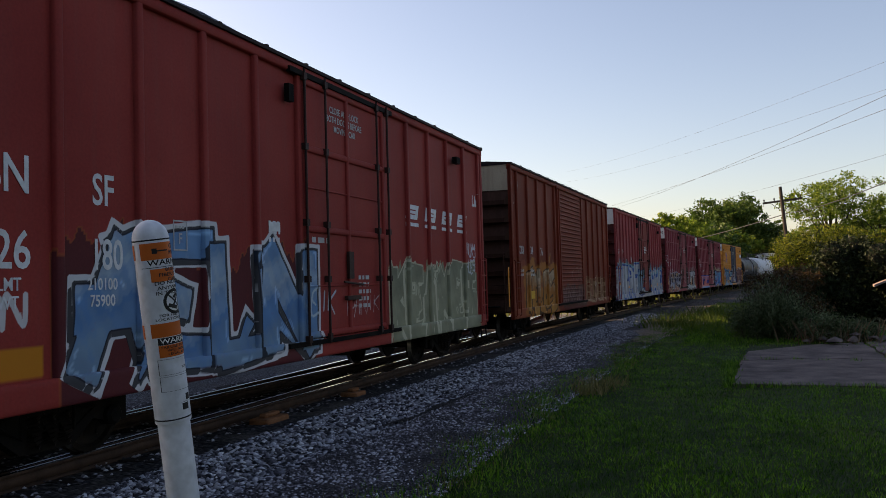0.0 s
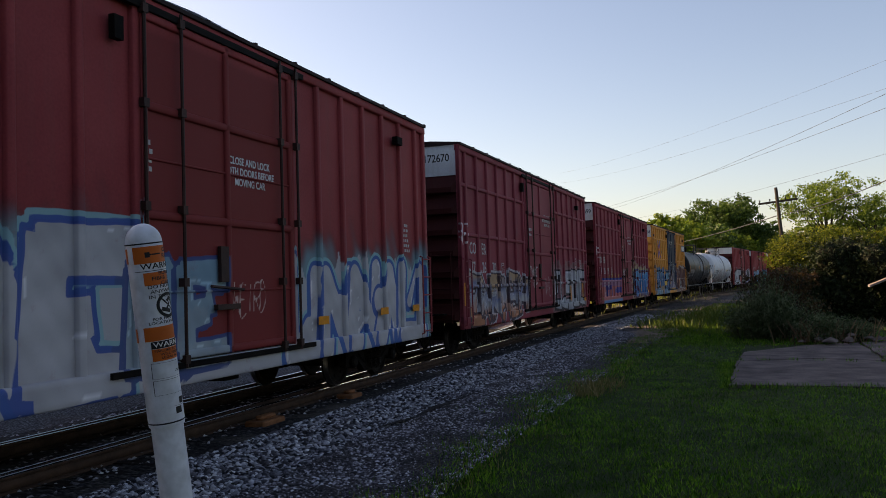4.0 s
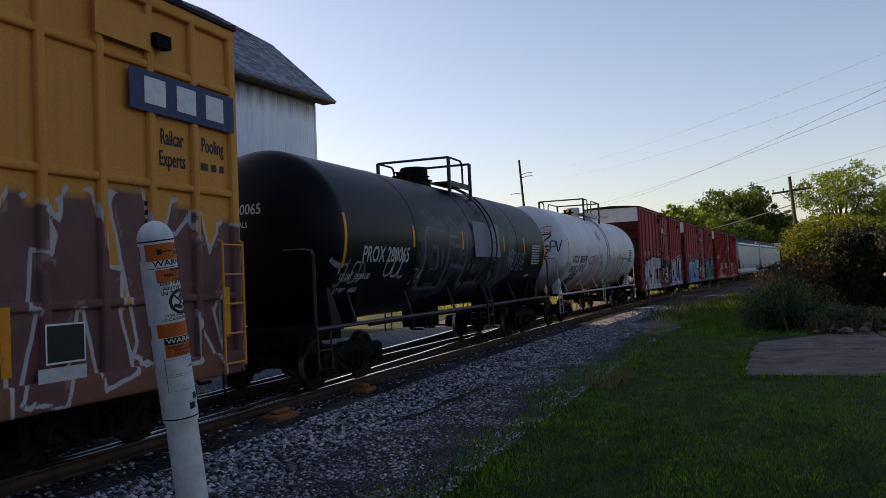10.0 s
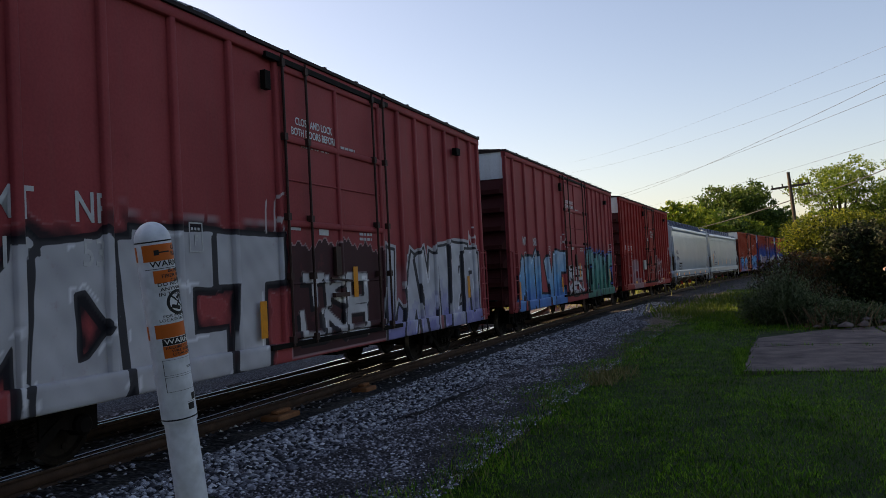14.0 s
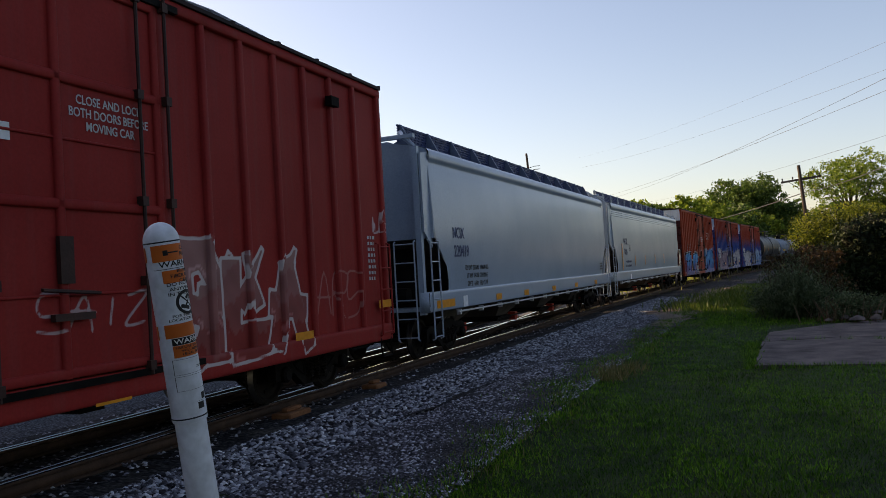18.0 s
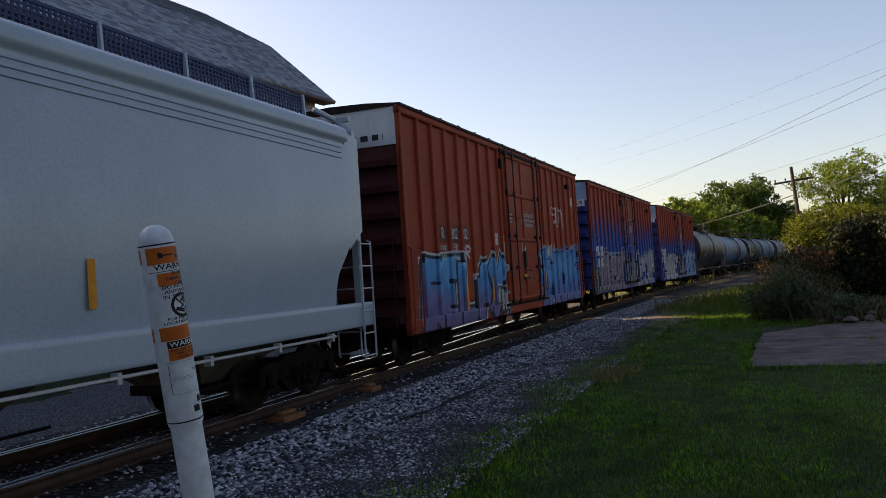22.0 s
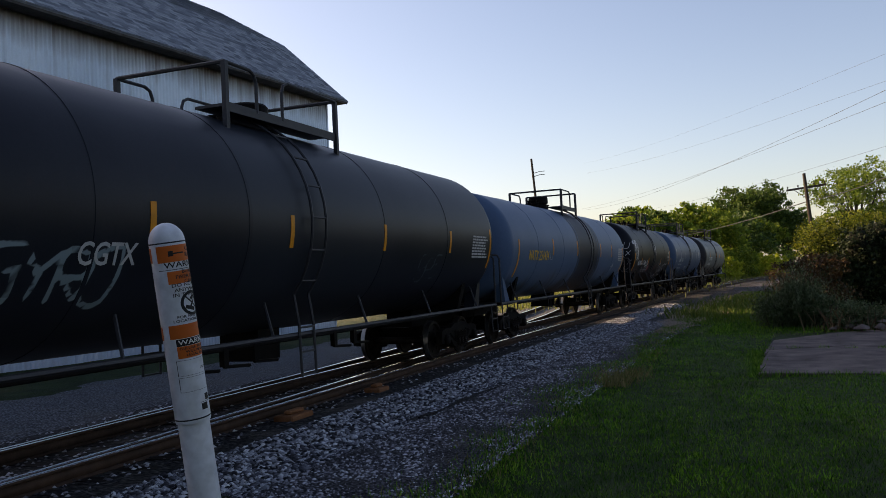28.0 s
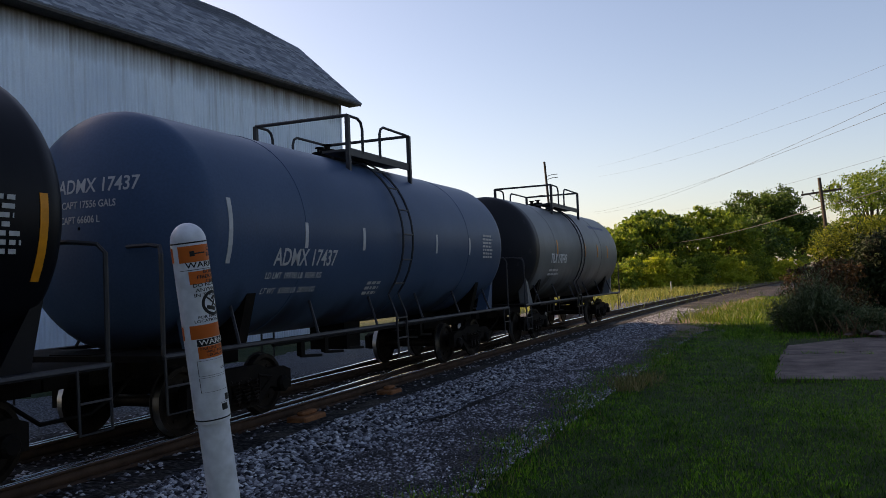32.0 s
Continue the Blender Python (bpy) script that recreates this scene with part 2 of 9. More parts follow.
            film["line_col"][near] = np.where(touched[:, None], dark, film["line_col"][near])
            if halo:
                r = np.maximum(d - lines - wide, lines * 0.4 - d)
                film["rim"][near] = np.where(d < lines + wide + 0.1, r, rim)
                film["rim_col"][near] = np.where((d < lines + wide + 0.1)[:, None], np.array(halo), film["rim_col"][near])
            else:
                film["rim"][near] = np.where(d < lines, 9.0, rim)
        self.layers.append(lay)
        return self

    def band(self, seed, y0, y1, z0, z1, color, ragged=0.25, drip=0.3, strength=1.0):
        """A rolled or sprayed field with an uneven upper edge."""
        color = np.array(color)

        def lay(y, z, film):
            cols, cover = film["cols"], film["cover"]
            edge = z1 + ragged * wobble(y * 1.3, y * 0.7, seed) + drip * np.maximum(0, np.sin(13 * y + seed) - 0.55)
            m = (y > y0) & (y < y1) & (z > z0) & (z < edge)
            cols[m] = cols[m] * (1 - strength) + color * strength if strength < 1 else color
            cover[m] = np.maximum(cover[m], strength)
        self.layers.append(lay)
        return self

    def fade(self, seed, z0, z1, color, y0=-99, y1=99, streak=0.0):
        """A fade of colour: full below z0, gone above z1, in broad streaks."""
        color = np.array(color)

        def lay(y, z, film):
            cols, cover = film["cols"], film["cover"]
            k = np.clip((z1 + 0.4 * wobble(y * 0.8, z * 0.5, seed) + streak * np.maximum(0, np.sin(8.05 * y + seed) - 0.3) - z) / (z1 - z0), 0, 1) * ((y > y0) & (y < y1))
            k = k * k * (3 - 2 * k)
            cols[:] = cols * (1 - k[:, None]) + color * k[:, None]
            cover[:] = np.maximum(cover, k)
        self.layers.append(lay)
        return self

    def tag(self, seed, y0, y1, z0, z1, color, thick=0.022, word="RISK"):
        """A quick signature in thin lines."""
        rnd = random.Random(seed)
        chains, n = [], len(word)
        w, h = (y1 - y0) / n, z1 - z0
        for i, letter in enumerate(word):
            lift = rnd.uniform(-0.1, 0.1) * h
            for st in strokes_of(letter):
                pts = [(y0 + (i + u * rnd.uniform(0.9, 1.15) + 0.2 * (v - 0.5)) * w, z0 + lift + v * h + rnd.uniform(-0.1, 0.1) * h) for u, v in st]
                chains.append(rounded(pts))
        color = np.array(color)

        def lay(y, z, film):
            near = (y > y0 - 0.4) & (y < y1 + 0.4) & (z > z0 - 0.4) & (z < z1 + 0.4)
            if near.any():
                gap = np.min([line_gap(y[near], z[near], ch) for ch in chains], axis=0) - thick
                film["line_col"][near] = np.where((gap < np.minimum(film["line"][near], 0.08))[:, None], color, film["line_col"][near])
                film["line"][near] = np.minimum(film["line"][near], gap)
        self.layers.append(lay)
        return self

    def patch(self, y0, y1, z0, z1, color):
        color = np.array(color)

        def lay(y, z, film):
            inside = (y > y0) & (y < y1) & (z > z0) & (z < z1)
            film["line"][inside], film["rim"][inside] = 9.0, 9.0
            ink(film["cols"], film["cover"], (y > y0) & (y < y1) & (z > z0) & (z < z1), color)
        self.layers.append(lay)
        return self


def painted_mesh(name, verts, faces, material, coat, smooth=False):
    """A mesh from arrays, with the coat's colours at its points."""
    me = bpy.data.meshes.new(name)
    verts = np.asarray(verts, float)
    faces = np.asarray(faces, int)
    me.vertices.add(len(verts))
    me.vertices.foreach_set("co", verts.ravel())
    me.loops.add(faces.size)
    me.loops.foreach_set("vertex_index", faces.ravel())
    me.polygons.add(len(faces))
    me.polygons.foreach_set("loop_start", np.arange(0, faces.size, faces.shape[1]))
    me.update(calc_edges=True)
    if coat and coat.layers:
        film = coat.at(verts[:, 1], verts[:, 2])
        for name_, key in (("paint", "cols"), ("line_col", "line_col"), ("rim_col", "rim_col")):
            a = me.attributes.new(name_, "FLOAT_COLOR", "POINT")
            a.data.foreach_set("color", np.hstack([film[key], np.ones((len(verts), 1))]).ravel())
        for name_, values in (("cover", film["cover"]), ("line", np.clip(0.5 - film["line"] / 0.12, 0, 1)), ("rim", np.clip(0.5 - film["rim"] / 0.12, 0, 1))):
            a = me.attributes.new(name_, "FLOAT", "POINT")
            a.data.foreach_set("value", values)
    me.materials.append(material)
    if smooth:
        me.shade_smooth()
    return me


def sheet(x, y0, y1, z0, z1, cell=0.032, top=2.56):
    """A wall piece at x facing +X: fine below top, coarse above. Returns points and quads; a turned-back rim gives it depth."""
    ny = max(2, round((y1 - y0) / cell))
    ys = np.linspace(y0, y1, ny + 1)
    zs = np.linspace(z0, min(z1, top), max(2, round((min(z1, top) - z0) / cell)) + 1) if z0 < top else np.array([z0])
    if z1 > top:
        zs = np.concatenate([zs, np.linspace(max(top, z0), z1, max(2, round((z1 - max(top, z0)) / 0.12)) + 1)[1:]])
    Y, Z = np.meshgrid(ys, zs)
    verts = np.stack([np.full(Y.size, x), Y.ravel(), Z.ravel()], 1)
    i = np.arange(len(zs) - 1)[:, None] * (ny + 1) + np.arange(ny)[None]
    faces = np.stack([i, i + 1, i + ny + 2, i + ny + 1], -1).reshape(-1, 4)
    return verts, faces


def bar_sheet(x0, x1, y0, y1, z0, z1, cell=0.05):
    """A bar standing proud from x0 to x1: front and flanks, cut finely for the paint."""
    tall = (z1 - z0) > (y1 - y0)
    along = np.linspace(z0, z1, max(2, round((z1 - z0) / cell)) + 1) if tall else np.linspace(y0, y1, max(2, round((y1 - y0) / cell)) + 1)
    a, b = (y0, y1) if tall else (z0, z1)
    e = min(0.018, (b - a) * 0.2)
    front = [(x1, v) for v in np.linspace(a + e, b - e, max(2, round((b - a) / cell)))]
    ring = [(x0, a), (x1 - 0.012, a)] + front + [(x1 - 0.012, b), (x0, b)]
    w = len(ring)
    verts = [((r[0], r[1], t) if tall else (r[0], t, r[1])) for t in along for r in ring]
    last = (len(along) - 1) * w
    faces = [(k * w + j, (k + 1) * w + j, (k + 1) * w + j + 1, k * w + j + 1) for k in range(len(along) - 1) for j in range(w - 1)]
    faces += [(o, o + 1, o + w - 2, o + w - 1) for o in (0, last)]
    return np.array(verts), np.array(faces)


def car_paint(name, a, b, rough=0.55, rust=0.35, streak=0.25, dust=(0.20, 0.085, 0.075), shine=0.07):
    """Weathered paint: two tones, streaks that run down, rust spots, and the sprayed coat over it."""
    m, nt, _, links, bsdf = nodes_of(name)
    big = noise_node(nt, 0.6, 4)
    fine = noise_node(nt, 30, 4)
    run = noise_node(nt, 1.0, 5, (7, 7, 0.35))
    col = mix(nt, ramp(nt, big, 0.35, 0.65), a, b)
    col = mix(nt, ramp(nt, run, 0.5, 0.8, (0, 0, 0), (streak, streak, streak)), col, dust)
    spots = noise_node(nt, 3.5, 8, None, "Object", 0.7)
    col = mix(nt, ramp(nt, spots, 0.62, 0.74, (0, 0, 0), (rust, rust, rust)), col, (0.09, 0.028, 0.012))
    col = mix(nt, 0.25, col, ramp(nt, fine, 0.3, 0.7, (0.4, 0.4, 0.4), (1, 1, 1)), "MULTIPLY")
    spray = nt.nodes.new("ShaderNodeAttribute")
    spray.attribute_name = "paint"
    cover = nt.nodes.new("ShaderNodeAttribute")
    cover.attribute_name = "cover"
    worn = nt.nodes.new("ShaderNodeMath")
    worn.operation = "MULTIPLY"
    links.new(cover.outputs["Fac"], worn.inputs[0])
    links.new(ramp(nt, spots, 0.6, 0.8, (0.95, 0.95, 0.95), (0.55, 0.55, 0.55)), worn.inputs[1])
    col = mix(nt, worn.outputs[0], col, spray.outputs["Color"])
    for edge, hue, keep in (("rim", "rim_col", 0.9), ("line", "line_col", 0.92)):
        depth, tone = nt.nodes.new("ShaderNodeAttribute"), nt.nodes.new("ShaderNodeAttribute")
        depth.attribute_name, tone.attribute_name = edge, hue
        col = mix(nt, ramp(nt, depth.outputs["Fac"], 0.46, 0.54, (0, 0, 0), (keep, keep, keep)), col, tone.outputs["Color"])
    links.new(col, bsdf.inputs["Base Color"])
    bsdf.inputs["Roughness"].default_value = rough
    bsdf.inputs["Specular IOR Level"].default_value = shine
    bump(nt, bsdf, fine, 0.25, 0.002)
    return m

M_BLACK = surface("black_iron", (0.004, 0.0038, 0.004), (0.010, 0.008, 0.007), 4, 0.65, 0.0, 50, 0.003)
M_BLACK.node_tree.nodes["Principled BSDF"].inputs["Specular IOR Level"].default_value = 0.06
M_FRAME = surface("grimy_frame", (0.005, 0.0045, 0.0045), (0.014, 0.011, 0.009), 3, 0.75, 0.0, 40, 0.003)
M_FRAME.node_tree.nodes["Principled BSDF"].inputs["Specular IOR Level"].default_value = 0.06
M_WHEEL = surface("worn_wheel", (0.010, 0.008, 0.007), (0.024, 0.018, 0.014), 6, 0.55, 0.3, 40, 0.002)
M_WHEEL.node_tree.nodes["Principled BSDF"].inputs["Specular IOR Level"].default_value = 0.06
M_TREAD = plain("polished_tread", (0.30, 0.29, 0.28), 0.35, 1.0)
M_WHITE = plain("white_paint", (0.72, 0.73, 0.74), 0.5)
M_OFFWHITE = plain("dull_white_paint", (0.5, 0.5, 0.5), 0.6)
M_BARS = surface("rust_brown_bars", (0.030, 0.014, 0.012), (0.06, 0.026, 0.02), 3, 0.6)
M_ORANGE = plain("orange_reflector", (0.75, 0.27, 0.015), 0.4)
M_NAVY = plain("navy_lettering", (0.03, 0.05, 0.13), 0.5)
M_DARK = plain("black_lettering", (0.02, 0.02, 0.02), 0.5)
M_YELLOW = plain("yellow_lettering", (0.75, 0.42, 0.03), 0.5)
M_REDGATE = plain("red_gate_paint", (0.45, 0.035, 0.02), 0.5)
M_RAILING = plain("black_railing", (0.045, 0.045, 0.05), 0.5, 0.3)
M_GREYSPRAY = plain("grey_spray", (0.13, 0.12, 0.125), 0.6)
M_PALEPIPE = plain("pale_grey_pipe", (0.45, 0.44, 0.43), 0.5)

# ---- lettering ----
_letters = {}


def letter_mesh(text, size, squash=1.0):
    key = (text, size, squash)
    if key not in _letters:
        cu = bpy.data.curves.new("lettering", "FONT")
        cu.body, cu.size, cu.align_x, cu.align_y = text, size, "CENTER", "CENTER"
        cu.extrude = 0.0015
        cu.resolution_u = 3
        cu.offset = size * 0.012
        ob = bpy.data.objects.new("lettering", cu)
        scene.collection.objects.link(ob)
        me = bpy.data.meshes.new_from_object(ob.evaluated_get(bpy.context.evaluated_depsgraph_get()))
        bpy.data.objects.remove(ob)
        bpy.data.curves.remove(cu)
        me.transform(Matrix.Diagonal((squash, 1, 1, 1)))
        _letters[key] = me
    return _letters[key]


SIDE = Matrix(((0, 0, 1, 0), (1, 0, 0, 0), (0, 1, 0, 0), (0, 0, 0, 1)))      # reads along +Y, faces +X
FRONT = Matrix(((1, 0, 0, 0), (0, 0, -1, 0), (0, 1, 0, 0), (0, 0, 0, 1)))    # reads along +X, faces -Y


def lettering(parent, text, size, place, material, face=SIDE, squash=0.85):
    me = letter_mesh(text, size, squash).copy()
    me.materials.clear()
    me.materials.append(material)
    ob = part("lettering", me, material, parent)
    if size < 0.2:
        tagged(ob, kind="stuff")
    ob.matrix_local = Matrix.Translation(place) @ face
    return ob


def bars(parent, place, wide, high, rows, material, face=SIDE, seed=0, name="small_print"):
    """Lines of print too small to read: plain bars."""
    rnd, bm = random.Random(seed), B()
    step = high / rows
    for i in range(rows):
        z = high / 2 - (i + 0.5) * step
        x, end = -wide / 2, wide / 2 * rnd.uniform(0.6, 1.0)
        while x < end:
            w = rnd.uniform(0.25, 0.6) * min(wide * 0.5, step * 6)
            box(bm, x, min(x + w, end + 0.01), z - step * 0.28, z + step * 0.28, -0.001, 0.002)
            x += w + step * 0.45
    ob = part(name, bm, material, parent)
    tagged(ob, kind="stuff")
    ob.matrix_local = Matrix.Translation(place) @ face
    return ob


def plate(parent, name, place, wide, high, material, face=SIDE, thick=0.004, label=""):
    bm = B()
    box(bm, -wide / 2, wide / 2, -high / 2, high / 2, 0, thick)
    ob = part(name, bm, material, parent, label)
    ob.matrix_local = Matrix.Translation(place) @ face
    return ob


def frame_mark(parent, place, wide, high, material, text="", face=SIDE):
    """A thin square border with a letter in it."""
    bm, w = B(), 0.018
    for x0, x1, y0, y1 in ((-wide / 2, wide / 2, high / 2 - w, high / 2), (-wide / 2, wide / 2, -high / 2, -high / 2 + w), (-wide / 2, -wide / 2 + w, -high / 2 + w, high / 2 - w), (wide / 2 - w, wide / 2, -high / 2 + w, high / 2 - w)):
        box(bm, x0, x1, y0, y1, 0, 0.003)
    ob = part("clearance_mark", bm, material, parent)
    ob.matrix_local = Matrix.Translation(place) @ face
    if text:
        lettering(parent, text, high * 0.5, (place[0] + 0.001, place[1], place[2] - high * 0.12), material, face)
        bars(parent, (place[0], place[1], place[2] + high * 0.28), wide * 0.7, high * 0.16, 1, material, face, 3)

def round_mark(parent, place, r, material):
    """A thin ring with a letter in it."""
    bm = B()
    lathe(bm, [(0, r - 0.012), (0.003, r - 0.012), (0.003, r + 0.008), (0, r + 0.008), (0, r - 0.012)], "X", 28)
    ob = part("clearance_mark", bm, material, parent)
    ob.matrix_local = Matrix.Translation(place)
    lettering(parent, "F", r * 0.8, (place[0] + 0.001, place[1], place[2] - r * 0.38), material)
    bars(parent, (place[0], place[1], place[2] + r * 0.3), r * 1.2, r * 0.6, 2, material, SIDE, 3)


# ---- trucks (the bogies under each car), built once ----
WHEEL_R = 0.42


def wheel_profile(side):
    """A flanged wheel on its axle, as (along, radius), the flange towards the track's middle."""
    a = [(0.66, 0.085), (0.67, 0.20), (0.685, 0.33), (0.665, 0.36), (0.665, 0.425), (0.69, 0.447), (0.705, WHEEL_R + 0.004), (0.80, WHEEL_R - 0.004), (0.805, 0.36), (0.765, 0.33), (0.755, 0.20), (0.80, 0.12), (0.80, 0.08), (0.97, 0.08), (0.97, 0.0)]
    return [(x * side, r) for x, r in a]


def make_wheelset(parent, y):
    bm = B()
    lathe(bm, [(-0.66, 0.085), (0, 0.075), (0.66, 0.085)], "X", 12)
    for side in (-1, 1):
        lathe(bm, wheel_profile(side), "X", 22)
        for k in range(6):   # lightening holes and casting marks, so that the turning shows
            a = k * math.pi / 3
            tube(bm, [(side * 0.74, math.cos(a) * 0.25, math.sin(a) * 0.25), (side * 0.775, math.cos(a) * 0.25, math.sin(a) * 0.25)], 0.03, 6)
    me = mesh_of("wheelset", bm, M_WHEEL, True)
    me.materials.append(M_TREAD)
    for p in me.polygons:
        r = math.hypot(p.center.y, p.center.z)
        if r > 0.40 and 0.72 < abs(p.center.x) < 0.81:
            p.material_index = 1
    ob = part("wheelset", me, M_WHEEL, parent, "rusty flanged wheels with bright worn treads on an axle")
    ob.location = (0, y, WHEEL_R)
    return ob


def make_truck():
    """A three-piece truck: bolster with two side frames, springs, and two wheelsets."""
    bm = B()
    box(bm, -1.05, 1.05, -0.17, 0.17, 0.40, 0.66)
    lathe(bm, [(0.64, 0.20), (0.74, 0.20)], "Z", 14)
    truck = part("truck", bm, M_FRAME, None, "grimy cast steel truck")
    for side in (-1, 1):
        bm = B()
        outer = [(-1.12, 0.34), (-1.12, 0.60), (-0.95, 0.66), (-0.55, 0.66), (-0.36, 0.74), (0.36, 0.74), (0.55, 0.66), (0.95, 0.66), (1.12, 0.60), (1.12, 0.34), (0.92, 0.34), (0.62, 0.42), (0.34, 0.20), (-0.34, 0.20), (-0.62, 0.42), (-0.92, 0.34)]
        holes = [[(-0.62, 0.54), (-0.34, 0.60), (-0.34, 0.36), (-0.52, 0.46)], [(0.62, 0.54), (0.34, 0.60), (0.34, 0.36), (0.52, 0.46)]]
        x0, x1 = side * 0.94, side * 1.07
        prism(bm, outer, min(x0, x1), max(x0, x1))
        for h in holes:
            c = (sum(p[0] for p in h) / 4, sum(p[1] for p in h) / 4)
            tube(bm, [(side * 1.066, y, z) for y, z in h], 0.028, 5, True)
        frame_ob = part("side_frame", bm, M_FRAME, truck)
        for k in range(3):
            bm = B()
            y = (k - 1) * 0.2
            pts = [(side * 1.09 + 0.055 * math.cos(a * 1.5), y + 0.07 * math.sin(a * 1.5), 0.25 + a * 0.0114) for a in range(0, 29)]
            tube(bm, pts, 0.017, 4)
            part("spring", bm, M_WHEEL, truck, "coil spring")
        for y in (-0.88, 0.88):
            bm = B()
            lathe(bm, [(side * 0.98, 0.115), (side * 1.12, 0.115), (side * 1.15, 0.08), (side * 1.15, 0.0)], "X", 12, (0, y, WHEEL_R))
            part("bearing", bm, M_BLACK, truck)
        for y in (-0.40, 0.40):
            bm = B()
            box(bm, side * 0.72, side * 0.80, y - 0.03, y + 0.03, 0.30, 0.52)
            part("brake_shoe", bm, M_BLACK, truck)
    make_wheelset(truck, -0.88)
    make_wheelset(truck, 0.88)
    return truck


TRUCK = make_truck()
TRAIN = []     # (car, where its middle stands on the track at the start)


def set_trucks(car, half):
    for y in (-half, half):
        if TRUCK.parent is None:
            t = TRUCK
            t.matrix_basis = pose(0, y, 0)
        else:
            t = copy_thing(TRUCK, pose(0, y, 0))
        t.parent = car


def make_coupler(car, y, way):
    """The knuckle coupler and its shank, with the hoses."""
    bm = B()
    box(bm, -0.07, 0.07, min(y, y + way * 0.75), max(y, y + way * 0.75), 0.78, 0.93)
    box(bm, -0.16, 0.13, min(y + way * 0.7, y + way * 0.95), max(y + way * 0.7, y + way * 0.95), 0.72, 0.99)
    box(bm, 0.10, 0.17, min(y + way * 0.9, y + way * 1.06), max(y + way * 0.9, y + way * 1.06), 0.74, 0.97)
    part("coupler", bm, M_FRAME, car)
    bm = B()
    tube(bm, [(0.42, y, 0.80), (0.44, y + way * 0.25, 0.62), (0.36, y + way * 0.6, 0.42), (0.25, y + way * 1.0, 0.40)], 0.025, 6)
    part("air_hose", bm, M_BLACK, car)


def ladder(car, x, y0, y1, z0, z1, rungs, material, name="ladder"):
    rail = None
    for y in (y0, y1):
        bm = B()
        tube(bm, [(x - 0.06, y, z0), (x, y, z0 + 0.02), (x, y, z1 - 0.02), (x - 0.06, y, z1)], 0.018, 5)
        rail = part(name + "_rail", bm, material, car)
    for k in range(rungs):
        bm = B()
        z = z0 + 0.06 + (z1 - z0 - 0.12) * k / max(1, rungs - 1)
        tube(bm, [(x, y0, z), (x, y1, z)], 0.014, 5)
        part("rung", bm, material, car)
    return rail


def end_ladder(car, y, x0, x1, z0, z1, rungs, material):
    bm = B()
    for x in (x0, x1):
        tube(bm, [(x, y + 0.06, z0), (x, y, z0 + 0.02), (x, y, z1 - 0.02), (x, y + 0.06, z1)], 0.018, 5)
    for k in range(rungs):
        z = z0 + 0.06 + (z1 - z0 - 0.12) * k / max(1, rungs - 1)
        tube(bm, [(x0, y, z), (x1, y, z)], 0.014, 5)
    return part("end_ladder", bm, material, car)


